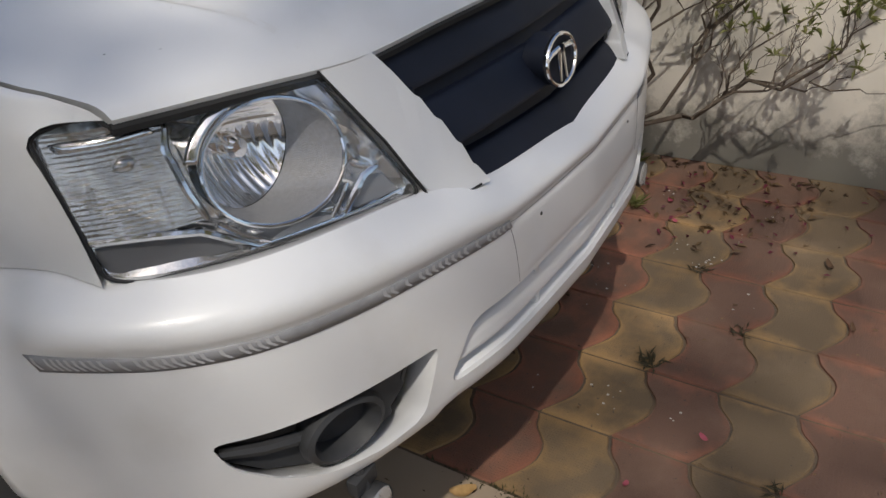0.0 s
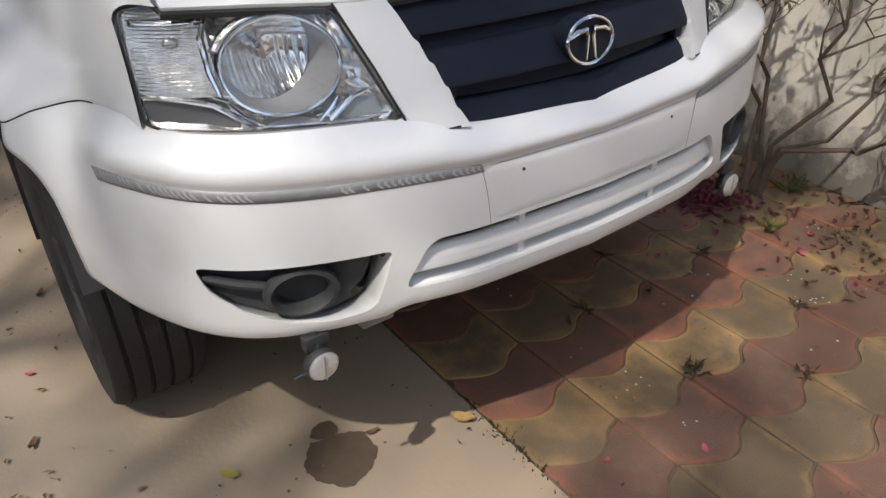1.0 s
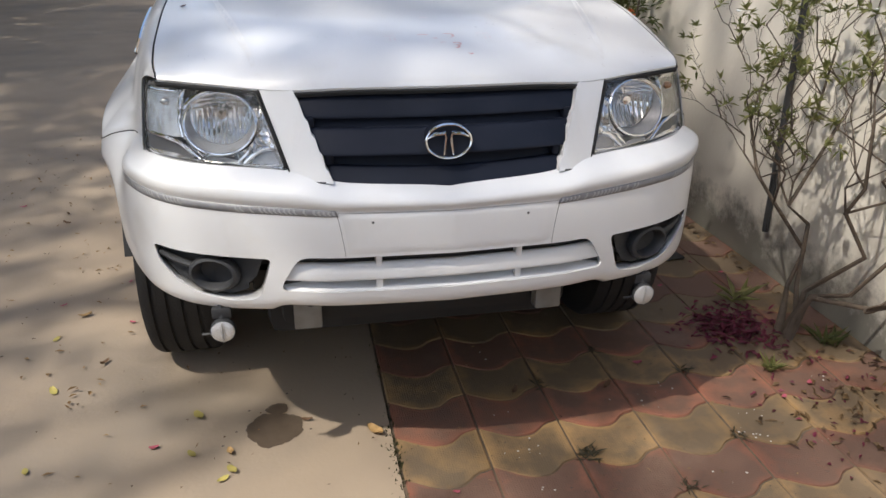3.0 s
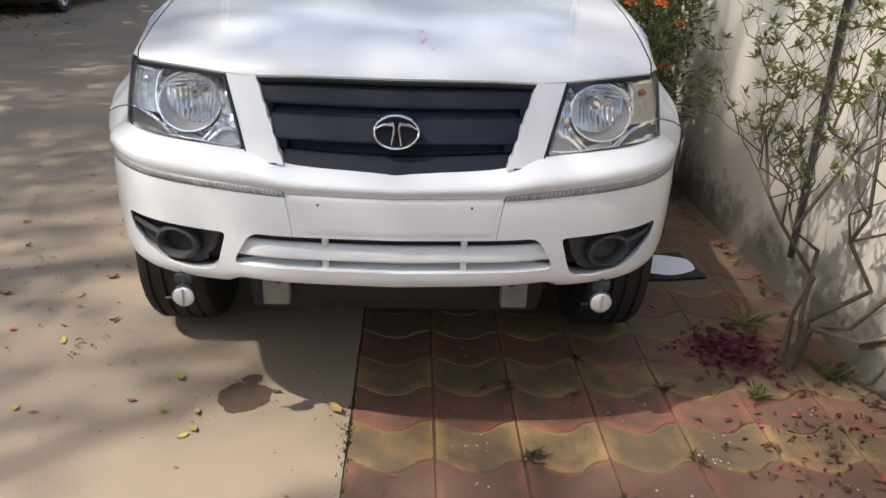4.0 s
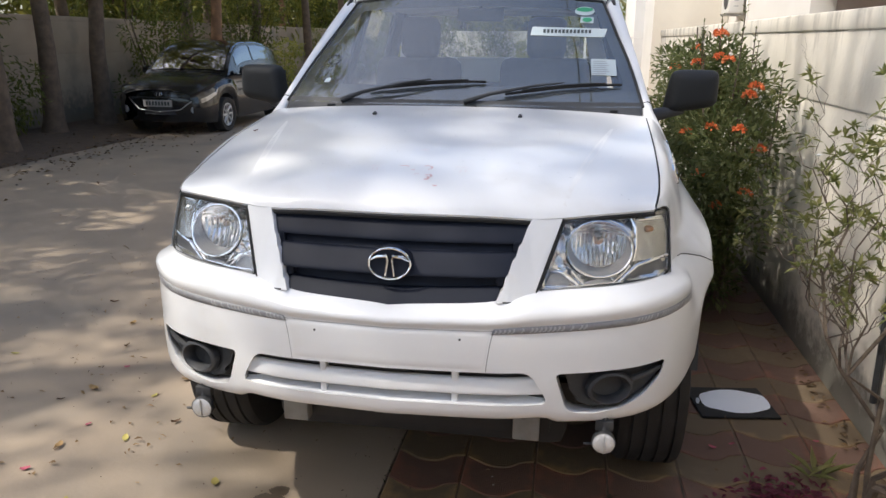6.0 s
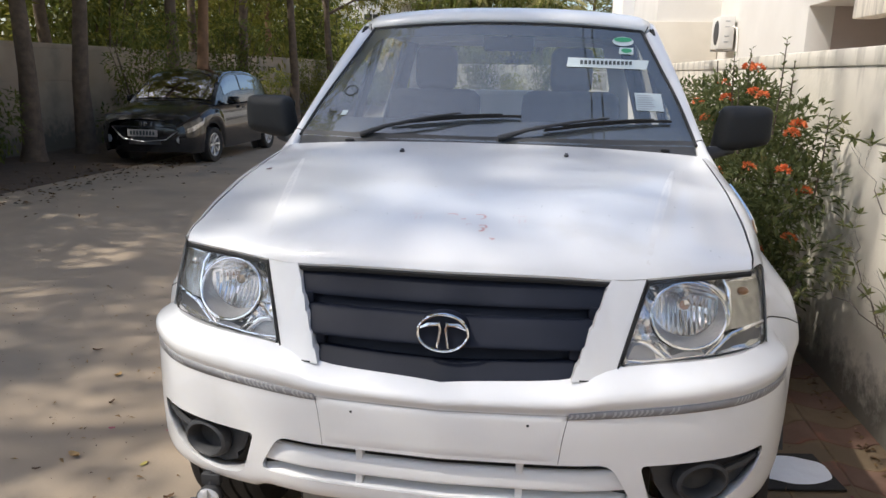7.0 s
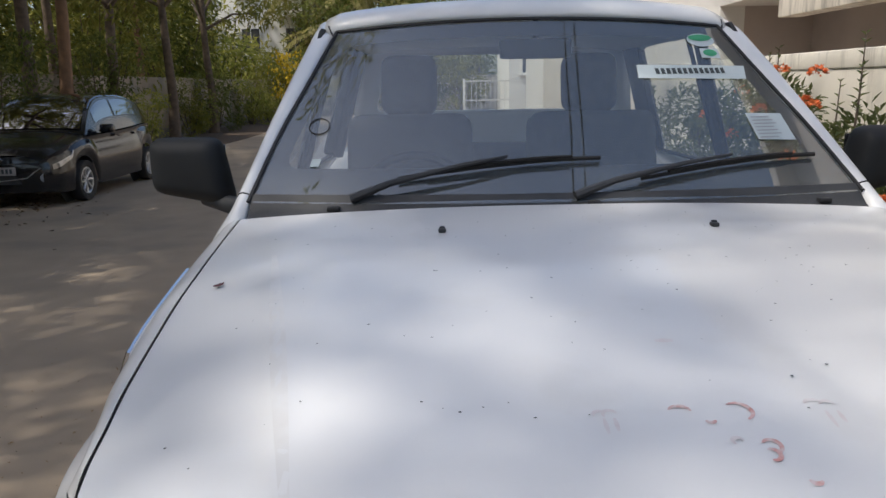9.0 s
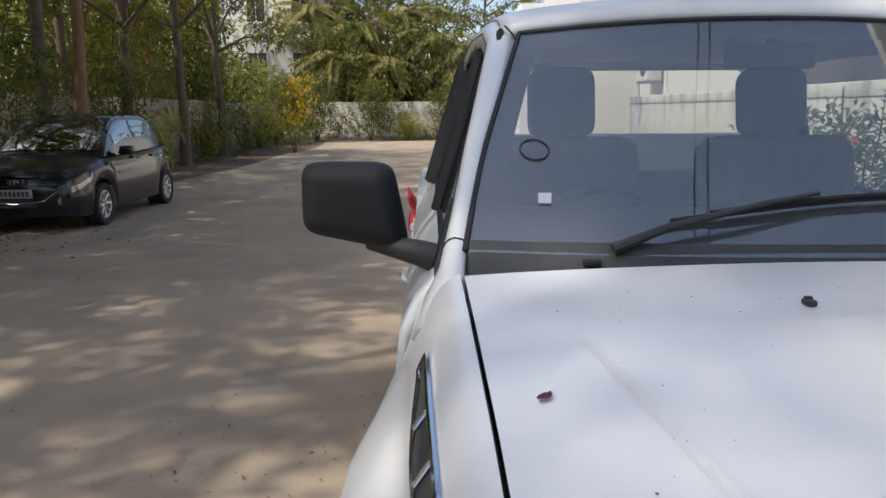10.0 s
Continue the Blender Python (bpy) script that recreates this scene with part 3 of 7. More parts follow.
def nose(x, z, d=0.0):
    """The face that grille, strips and lamps lie in; d metres behind it."""
    k = (z - 0.905) / 0.175
    y = NOSE_LOW(abs(x)) * (1 - k) + NOSE_TOP(abs(x)) * k
    y -= 0.010 * math.sin(math.pi * min(max(k, 0), 1))
    return Vector((x, y + d, z))


grille = part("grille", sheet(lambda u, v: nose((u * 2 - 1) * (0.30 + 0.09 * v), 0.862 + v * 0.235, 0.046), 24, 10), GRILLE, truck, "black slatted radiator grille")
GRILLE_HALF = lambda z: 0.272 + (z - 0.875) * 0.50
for zc, hh, out in ((1.060, 0.039, 0.004), (0.970, 0.029, 0.0), (0.890, 0.030, 0.0)):
    def slat(u, v, zc=zc, hh=hh, out=out):
        sn, cs = math.sin(v * 2 * math.pi), math.cos(v * 2 * math.pi)
        lean = math.copysign(abs(sn) ** 0.7, sn)
        z = zc + hh * lean
        x = (u * 2 - 1) * (GRILLE_HALF(zc) + 0.014)
        p = nose(x, zc, 0.026 + out - 0.012 * math.copysign(abs(cs) ** 0.4, cs) + 0.012 * lean)
        drop = 0.016 * (1 - (x / 0.35) ** 2) if zc < 0.93 else 0.004 * (1 - (x / 0.35) ** 2)
        return Vector((p.x, p.y + 0.45 * (z - zc), z - drop))
    part("grille_slat", sheet(slat, 36, 24), GRILLE, grille)
for sg in (-1, 1):
    for zc in (1.012, 0.930):
        bm = bmesh.new()
        box(bm, nose(sg * (GRILLE_HALF(zc) - 0.006), zc, 0.035), (0.022, 0.03, 0.03), 0.006)
        part("slat_end", bm, GRILLE, grille)

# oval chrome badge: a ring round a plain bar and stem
badge = part("badge", sheet(lambda u, v: Vector(((0.057 + 0.0035 * math.cos(v * 6.2832)) * math.cos(u * 6.2832), 0.072 + 0.004 * math.sin(v * 6.2832) + 0.012 * (0.5 + 0.5 * math.sin(u * 6.2832)),
                                                 0.972 + (0.041 + 0.0035 * math.cos(v * 6.2832)) * math.sin(u * 6.2832))), 40, 8), CHROME, truck, "oval chrome badge")
bm = bmesh.new()
for sg in (-1, 1):
    tube(bm, [(sg * 0.053, 0.080, 0.980), (sg * 0.035, 0.080, 0.990), (sg * 0.009, 0.080, 0.992), (sg * 0.007, 0.079, 0.980), (sg * 0.012, 0.073, 0.938)], [0.002, 0.005, 0.005, 0.0045, 0.0025], 8)
part("badge_bar", bm, CHROME, badge)
bm = bmesh.new()
prism(bm, [(0.057 * math.cos(a), 0.972 + 0.041 * math.sin(a)) for a in spread(0, 6.2832 * 39 / 40, 39)],
      lambda x, z: (x, 0.079 + 0.012 * (z - 0.931) / 0.082, z), lambda x, z: (x, 0.125, z))
part("badge_back", bm, GRILLE, badge)

for sg in (-1, 1):
    # white strip between grille and lamp, its inner edge stepped by the slats
    bm = bmesh.new()
    side = [(0.287, 0.882), (0.2985, 0.910), (0.304, 0.914), (0.310, 0.946), (0.316, 0.950), (0.3255, 0.985), (0.3325, 0.989), (0.340, 1.020), (0.346, 1.024), (0.358, 1.060), (0.372, 1.088)]
    outl = side + [(0.452, 1.086), (0.389, 0.905), (0.355, 0.890), (0.325, 0.884)]
    prism(bm, [(sg * x, z) for x, z in rounded(outl, 0.004, 2)], lambda x, z: nose(x, z, -0.003), lambda x, z: nose(x, z, 0.03))
    bmesh.ops.triangulate(bm, faces=[f for f in bm.faces if len(f.verts) > 4])
    strip = part("grille_surround_strip", bm, PAINT, truck, "white strip between grille and headlamp")
    bm = bmesh.new()
    tube(bm, [nose(sg * x, z, -0.0015) for x, z in ((0.306, 0.884), (0.327, 0.883), (0.356, 0.888), (0.3915, 0.9025), (0.42, 0.985), (0.455, 1.087))], 0.0022, 6)
    part("strip_gap", bm, GAP, strip)

LAMP = [(0.398, 0.905), (0.460, 1.080), (0.60, 1.096), (0.722, 1.1005), (0.7475, 1.088), (0.757, 0.925), (0.735, 0.916), (0.56, 0.906)]
C_X, C_Z, C_R = 0.553, 1.003, 0.089


def lamp_fill(bm, outline, fn, rings=7):
    """Fills an outline with rings drawn in towards its middle, laid on fn."""
    cx = sum(p[0] for p in outline) / len(outline)
    cz = sum(p[1] for p in outline) / len(outline)
    loops = [[bm.verts.new(fn(cx + (x - cx) * (1 - k / rings), cz + (z - cz) * (1 - k / rings))) for x, z in outline] for k in range(rings)]
    for a, b in zip(loops, loops[1:]):
        for i in range(len(a)):
            bm.faces.new((a[i], a[(i + 1) % len(a)], b[(i + 1) % len(a)], b[i]))
    bm.faces.new(loops[-1])
    return bm


for sg in (-1, 1):
    out = [(sg * x, z) for x, z in rounded(LAMP, 0.014, 4)]
    # housing shell
    bm = bmesh.new()
    prism(bm, out, lambda x, z: nose(x, z, 0.006), lambda x, z: nose(x, z, 0.075), fill=False)
    lamp = part("headlamp", bm, REFLECT, truck, "clear headlamp with chrome reflectors")
    # back plate with a hole for the bowl

    def back(u, v, sg=sg):
        a = u * 2 * math.pi
        rx, rz = sg * (C_X + C_R * math.cos(a)), C_Z + C_R * math.sin(a)
        # the outline point in this direction
        best = None
        for (x1, z1), (x2, z2) in zip(out, out[1:] + out[:1]):
            d1x, d1z = math.cos(a) * sg, math.sin(a)
            ex, ez = x2 - x1, z2 - z1
            den = d1x * ez - d1z * ex
            if abs(den) < 1e-9:
                continue
            t = ((x1 - sg * C_X) * ez - (z1 - C_Z) * ex) / den
            w = ((x1 - sg * C_X) * d1z - (z1 - C_Z) * d1x) / den
            if t > 0 and -1e-6 <= w <= 1 + 1e-6:
                best = t
        r0 = C_R / math.hypot(math.cos(a) / 1.02, math.sin(a) / 0.82)
        t = r0 + (max(best, r0) - r0) * v if best else r0
        x, z = sg * (C_X + t * math.cos(a)), C_Z + t * math.sin(a)
        return nose(x, z, 0.016 + 0.022 * math.sin(math.pi * v) + 0.008 * math.sin(x * 150 + z * 120) * math.sin(math.pi * v))
    part("lamp_backplate", sheet(back, 72, 6, close=True), BACKPLATE, lamp, "chrome lamp backplate")
    # bowl
    c = nose(sg * C_X, C_Z, 0.012)
    nrm = (nose(sg * C_X, C_Z) - nose(sg * (C_X + 0.05), C_Z)).cross(nose(sg * C_X, C_Z + 0.05) - nose(sg * C_X, C_Z))
    nrm = nrm if nrm.y < 0 else -nrm
    face = (nrm.normalized() * 0.85 + Vector((0, -0.15, 0))).normalized()
    m = Matrix.Translation(c) @ face.to_track_quat('Z', 'Y').to_matrix().to_4x4() @ Matrix.Diagonal((1.06, 0.86, 1, 1))
    # the bowl looks straight ahead from the end of a deep collar
    inr, deep = 0.076, 0.050
    shift = Matrix.Translation(c + Vector((0, deep, 0.009))) @ pose(0, 0, 0, 90, 0, 0)

    def bowl_fn(u, v, sg=sg, shift=shift, inr=inr):
        rad = inr * math.sqrt(1 - v * 0.985)
        x, y = rad * math.cos(u * 6.28319), rad * math.sin(u * 6.28319)
        flute = 0.0013 * math.sin(x * 520) if y < 0.012 else 0.0010 * math.sin(y * 520)
        return shift @ Vector((x, y, -0.002 - 0.054 * v + flute * min(1, v * 8)))
    part("reflector_bowl", sheet(bowl_fn, 150, 26, close=True), BOWL, lamp, "round fluted chrome reflector bowl", sharp=50)
    # ribbed grey collar in front of the bowl
    fun = lambda u, v: (m @ Vector((C_R * math.cos(u * 6.28319), C_R * math.sin(u * 6.28319), 0.004))).lerp(shift @ Vector((inr * math.cos(u * 6.28319), inr * math.sin(u * 6.28319), 0.0)), v)
    part("bowl_collar", sheet(fun, 60, 6, close=True), FUNNEL, lamp, "ribbed silver-grey collar in front of the reflector")
    part("bulb_cap", lathe(bmesh.new(), [(0.0005, -0.006), (0.012, -0.007), (0.0165, -0.012), (0.0175, -0.03), (0.013, -0.056)], shift, 24), CHROME, lamp)
    bm = bmesh.new()
    tube(bm, [m @ Vector((C_R * 1.0 * math.cos(a), C_R * 1.0 * math.sin(a), 0.005)) for a in spread(0, 2 * math.pi, 48)], 0.0032, 8, cap=False)
    part("bowl_ring", bm, CHROME, lamp)
    # turn signal chamber: a dished mirror with fine level ribs, and its bulb
    bm = sheet(lambda u, v: nose(sg * (0.650 + 0.101 * u - 0.010 * v * (1 - u)), 0.966 + 0.122 * v,
                                 0.010 + 0.013 * math.sin(math.pi * u) * math.sin(math.pi * v) + 0.00022 * math.sin(v * 2 * math.pi * 21)), 18, 168)
    part("signal_reflector", bm, REFLECT, lamp, "finely ribbed turn signal reflector", sharp=60)
    bm = bmesh.new()
    bmesh.ops.create_icosphere(bm, subdivisions=2, radius=0.010, matrix=Matrix.Translation(nose(sg * 0.690, 1.044, 0.020)) @ Matrix.Diagonal((1.5, 1, 1, 1)))
    part("signal_bulb", bm, AMBER if sg > 0 else REFLECT, lamp, "amber indicator bulb" if sg > 0 else "clear indicator bulb")
    bm = sheet(lambda u, v: nose(sg * (0.655 + 0.080 * u), 1.070 + 0.013 * v - 0.004 * u, 0.008 + 0.010 * v), 10, 2)
    solid(part("signal_brow", bm, BOWL, lamp), 0.002)
    # dark outer and bright inner chamber below the bowl, a grey tongue between them
    def chamber(name, low, mat, d0, label=""):
        bm = bmesh.new()
        prism(bm, [(sg * x, z) for x, z in rounded(low, 0.006, 2)], lambda x, z: nose(x, z, d0), lambda x, z: nose(x, z, 0.06))
        bmesh.ops.triangulate(bm, faces=[f for f in bm.faces if len(f.verts) > 4])
        part(name, bm, mat, lamp, label)
    chamber("lower_chamber", [(0.625, 0.914), (0.745, 0.922), (0.750, 0.958), (0.69, 0.955), (0.655, 0.945)], LAMP_DARK, 0.020, "dark lower lamp chamber")
    chamber("inner_chamber", [(0.413, 0.912), (0.482, 0.912), (0.474, 0.928), (0.450, 0.944), (0.428, 0.944)], LAMP_GREY, 0.020)
    chamber("lamp_tongue", [(0.500, 0.910), (0.600, 0.911), (0.585, 0.920), (0.552, 0.926), (0.520, 0.920)], LAMP_GREY, 0.012, "ribbed grey tongue under the bowl")
    # chrome struts that part the chambers
    bm = bmesh.new()
    for path, rad in ((((0.750, 0.966), (0.70, 0.963), (0.660, 0.953), (0.634, 0.932), (0.610, 0.913)), (0.005, 0.006, 0.006, 0.005, 0.003)),
                      (((0.640, 0.955), (0.622, 0.934), (0.596, 0.914)), (0.004, 0.004, 0.003)),
                      (((0.436, 0.956), (0.458, 0.950), (0.478, 0.934), (0.500, 0.914)), (0.004, 0.006, 0.006, 0.004)),
                      (((0.482, 0.950), (0.496, 0.934), (0.516, 0.915)), (0.003, 0.004, 0.003)),
                      (((0.648, 0.965), (0.654, 1.0), (0.652, 1.05), (0.636, 1.082)), (0.004, 0.006, 0.006, 0.003)),
                      (((0.414, 0.916), (0.45, 0.9125), (0.50, 0.911), (0.62, 0.913)), (0.002, 0.003, 0.003, 0.002)),
                      (((0.470, 1.074), (0.56, 1.086), (0.64, 1.090)), (0.003, 0.004, 0.003))):
        tube(bm, [nose(sg * x, z, 0.012) for x, z in path], list(rad), 8)
    part("chrome_strut", bm, CHROME, lamp)
    # curved chrome facet on the ring's outer shoulder
    bm = sheet(lambda u, v: m @ Vector(((C_R + 0.004 + 0.014 * v) * math.cos(0.35 + 0.9 * u), (C_R + 0.004 + 0.014 * v) * math.sin(0.35 + 0.9 * u), 0.006 - 0.006 * v)) if sg * m.col[0].x > 0
               else m @ Vector((-(C_R + 0.004 + 0.014 * v) * math.cos(0.35 + 0.9 * u), (C_R + 0.004 + 0.014 * v) * math.sin(0.35 + 0.9 * u), 0.006 - 0.006 * v)), 14, 3)
    solid(part("ring_facet", bm, CHROME, lamp), 0.002)
    # outer clear cover and its dark gasket
    cover = part("lamp_cover", lamp_fill(bmesh.new(), out, lambda x, z: nose(x, z, -0.004 - 0.004 * max(0, 1 - ((abs(x) - 0.585) / 0.17) ** 2))), LENS, lamp, "clear plastic lamp cover")
    cover.visible_shadow = False
    bm = bmesh.new()
    tube(bm, [nose(x, z, 0.001) for x, z in out + out[:1]], 0.0026, 6, cap=False)
    part("lamp_gasket", bm, SEAL, lamp)

# ---------- bonnet ----------
HOOD_FRONT = spline([(0, 0.166), (0.30, 0.178), (0.377, 0.187), (0.46, 0.211), (0.60, 0.253), (0.70, 0.290)])
HOOD_REAR = spline([(0, 1.235), (0.40, 1.245), (0.752, 1.278)])
HOOD_Z = spline([(0, 1.091), (0.008, 1.106), (0.025, 1.125), (0.06, 1.150), (0.115, 1.173), (0.22, 1.196), (0.33, 1.215), (0.55, 1.243), (0.80, 1.272), (1, 1.291)])
HOOD_ADJ = spline([(0, 0.012), (0.06, -0.022), (0.15, -0.042), (0.3, -0.04), (0.55, -0.028), (1, -0.028)])


hood_edge = spline([(0, 0.70), (0.06, 0.711), (0.14, 0.722), (0.28, 0.7325), (0.5, 0.739), (0.75, 0.7455), (1, 0.752)])


def hood_point(a, v, lift=0.0):
    """a from -1 to 1 across, v from the nose back to the windscreen."""
    x = a * hood_edge(v)
    y = HOOD_FRONT(abs(x)) * (1 - v) + HOOD_REAR(abs(x)) * v
    fall = HOOD_ADJ(v) * abs(a) ** 2.4
    dip = -0.008 * math.exp(-(v / 0.05) ** 2) * math.exp(-((abs(x) - 0.42) / 0.12) ** 2)
    crease = 0.0028 * math.exp(-((abs(x) - (0.462 + 0.22 * v)) / 0.016) ** 2) * min(v * 8, 1) * min((1 - v) * 1.5, 1)
    crease -= 0.0026 * (1 + math.tanh((abs(x) - 0.470 - 0.22 * v) / 0.012)) / 2 * min(v * 8, 1) * min((1 - v) * 1.2, 1)
    return Vector((x, y, HOOD_Z(v) + fall + dip + crease + lift))


def hood_at(x, y, lift=0.0):
    v = min(max((y - HOOD_FRONT(abs(x))) / (HOOD_REAR(abs(x)) - HOOD_FRONT(abs(x))), 0), 1)
    return hood_point(max(-1, min(1, x / hood_edge(v))), v, lift)


HV = [0, 0.006, 0.014, 0.025, 0.04, 0.06, 0.085, 0.115, 0.15, 0.2, 0.25] + spread(0.32, 1, 17)
bm = bmesh.new()
g = [[bm.verts.new(hood_point(a, v)) for v in HV] for a in spread(-1, 1, 140)]
for i in range(140):
    for j in range(len(HV) - 1):
        bm.faces.new((g[i][j], g[i + 1][j], g[i + 1][j + 1], g[i][j + 1]))
es = [e for e in bm.edges if len(e.link_faces) == 1]
r = bmesh.ops.extrude_edge_only(bm, edges=es)
for v in (q for q in r["geom"] if isinstance(q, bmesh.types.BMVert)):
    v.co.z -= 0.016
    v.co.x *= 0.994
    v.co.y += 0.006 if v.co.y < 0.5 else -0.004
hood = part("bonnet", bm, PAINT, truck, "white bonnet with dust, smears and dry petals", sharp=30)

# dark shut lines round the bonnet
bm = bmesh.new()
for sg in (-1, 1):
    tube(bm, [hood_point(sg * 1.004, v) + Vector((sg * 0.002, 0, -0.007)) for v in spread(0, 1, 24)], 0.002, 6)
tube(bm, [hood_point(a, 0.0) + Vector((0, 0.006, -0.012)) for a in spread(-1, 1, 30)], 0.008, 6)
part("shut_line", bm, GAP, truck)

# washer nozzles
for x, y in ((-0.283, 1.040), (0.275, 1.046)):
    c = hood_at(x, y)
    bm = bmesh.new()
    box(bm, c + Vector((0, 0, 0.004)), (0.016, 0.020, 0.009), 0.004)
    box(bm, c + Vector((0, 0.004, 0.009)), (0.011, 0.009, 0.006), 0.0025)
    part("washer_nozzle", bm, PLASTIC, hood)

# ---------- front wings ----------
HOOD_SIDE_Z = spline([(hood_point(1, v).y, hood_point(1, v).z) for v in HV])


def lamp_side(z):
    x = 0.7475 + 0.0095 * (1.083 - z) / 0.158
    p = nose(x, z, 0.0)
    return Vector((x + 0.0055, p.y + 0.001, z))


FRONT = [(0, Vector((0.7055, 0.296, 1.1045))), (0.09, Vector((0.727, 0.336, 1.1045))), (0.16, Vector((0.742, 0.362, 1.099))), (0.22, lamp_side(1.081))]
FRONT += [(v, lamp_side(z)) for v, z in ((0.36, 1.05), (0.52, 1.005), (0.68, 0.968), (0.84, 0.938), (1, 0.917))]
FRONT_X, FRONT_Y, FRONT_Z = (spline([(v, p[i]) for v, p in FRONT]) for i in range(3))


def wing_point(y, v):
    """Section of the wing at y: v 0 at the bonnet's edge, 1 at the arch or seam."""
    vv = min(max((y - 0.29) / 0.988, 0), 1)
    x0, z0 = hood_edge(vv) + 0.006, HOOD_SIDE_Z(y) - 0.002
    xs, fl, zl = SIDE_X(y), FLARE(y), WING_LOW(y)
    k = (xs - x0) / 0.12
    d = min(1.0, 0.30 + (y - 0.29) / 0.35)
    pts = [(0, x0, z0), (0.08, x0 + 0.020 * k, z0 - 0.005 * d), (0.16, x0 + 0.040 * k, z0 - 0.018 * d), (0.25, x0 + 0.060 * k, z0 - 0.042 * d),
           (0.34, x0 + 0.077 * k, z0 - 0.076 * d), (0.43, x0 + 0.093 * k, z0 - 0.118 * d), (0.52, x0 + 0.108 * k, z0 - 0.165 * d)]
    zb = z0 - 0.165 * d
    rest = zb - zl
    pts += [(0.64, xs + 0.22 * fl, zb - rest * 0.25), (0.76, xs + 0.54 * fl, zb - rest * 0.52), (0.87, xs + 0.83 * fl, zb - rest * 0.77), (0.94, xs + 0.96 * fl, zl + rest * 0.10), (1, xs + fl, zl)]
    return spline([(p[0], p[1]) for p in pts])(v), spline([(p[0], p[2]) for p in pts])(v)


for sg in (-1, 1):
    ys = spread(0.31, 0.50, 14) + spread(0.50, 0.70, 14)[1:] + spread(0.70, 1.38, 20)[1:]
    vs = spread(0, 1, 26)
    bm = bmesh.new()
    g = []
    for y in ys:
        row = []
        for v in vs:
            fy = FRONT_Y(v)
            yy = y + (fy - 0.31) * max(0, (0.62 - y) / 0.31)
            x, z = wing_point(yy, v)
            fx, fz = wing_point(fy, v)
            w = max(0.0, 1 - (yy - fy) / (0.07 + (0.53 - fy) * min(1, max(0, (v - 0.1) / 0.3)))) ** 2
            x, z = x + (FRONT_X(v) - fx) * w, z + (FRONT_Z(v) - fz) * w
            row.append(bm.verts.new((sg * x, yy, z)))
        g.append(row)
    for i in range(len(ys) - 1):
        for j in range(26):
            bm.faces.new((g[i][j], g[i + 1][j], g[i + 1][j + 1], g[i][j + 1]))
    # rolled edge under the arch
    es = [e for e in bm.edges if len(e.link_faces) == 1 and all(abs(v.co.z - WING_LOW(v.co.y)) < 1e-4 and v.co.y > 0.62 for v in e.verts)]
    r = bmesh.ops.extrude_edge_only(bm, edges=es)
    for v in (q for q in r["geom"] if isinstance(q, bmesh.types.BMVert)):
        v.co.x -= sg * 0.03
        v.co.z -= 0.004
    # edge folded in behind the lamp
    front = set(g[0])
    r = bmesh.ops.extrude_edge_only(bm, edges=[e for e in bm.edges if e.verts[0] in front and e.verts[1] in front])
    for v in (q for q in r["geom"] if isinstance(q, bmesh.types.BMVert)):
        v.co += Vector((-sg * 0.004, 0.025, -0.004 if v.co.z > 1.08 else 0))
    wing = part("front_wing", bm, PAINT, truck, "white flared front wing", sharp=50)
    # seam to the bumper
    bm = bmesh.new()
    tube(bm, [(sg * (wing_point(y, 1)[0] + 0.0005), y, wing_point(y, 1)[1]) for y in spread(0.47, 0.632, 14)], 0.0015, 5)
    part("wing_seam", bm, GAP, wing)
    # vent on the wing's side: chrome rim, dark slots, two bright fins
    def vent(u, v, d):
        y = 0.71 + 0.36 * u
        k = 0.27 + (1 - v) * 0.135 * (0.45 + 0.55 * math.sin(math.pi * min(0.15 + u * 0.9, 1)))
        x, z = wing_point(y, k)
        return Vector((sg * (x + d), y, z + 0.6 * d))
    bm = bmesh.new()
    tube(bm, [vent(u, 0, 0.004) for u in spread(0, 1, 12)] + [vent(u, 1, 0.004) for u in spread(1, 0, 12)] + [vent(0, 0, 0.004)], 0.005, 6, cap=False)
    ventp = part("wing_vent", bm, CHROME, truck, "chrome-rimmed side vent on the wing")
    part("vent_mesh", sheet(lambda u, v: vent(u, v, 0.002), 12, 4), DARK, ventp)
    for u in (0.35, 0.65):
        bm = bmesh.new()
        tube(bm, [vent(u, 0.1, 0.006), vent(u - 0.08, 0.9, 0.006)], 0.0035, 6)
        part("vent_fin", bm, CHROME, ventp)
    # wheel housing
    bm = sheet(lambda u, v: Vector((sg * (0.50 + 0.405 * v), WHEEL_Y + 0.015 + 0.49 * math.cos(math.pi * (0.09 + 0.82 * u)), 0.38 + 0.53 * math.sin(math.pi * (0.09 + 0.82 * u)))), 24, 3)
    part("wheel_housing", bm, DARK, truck)

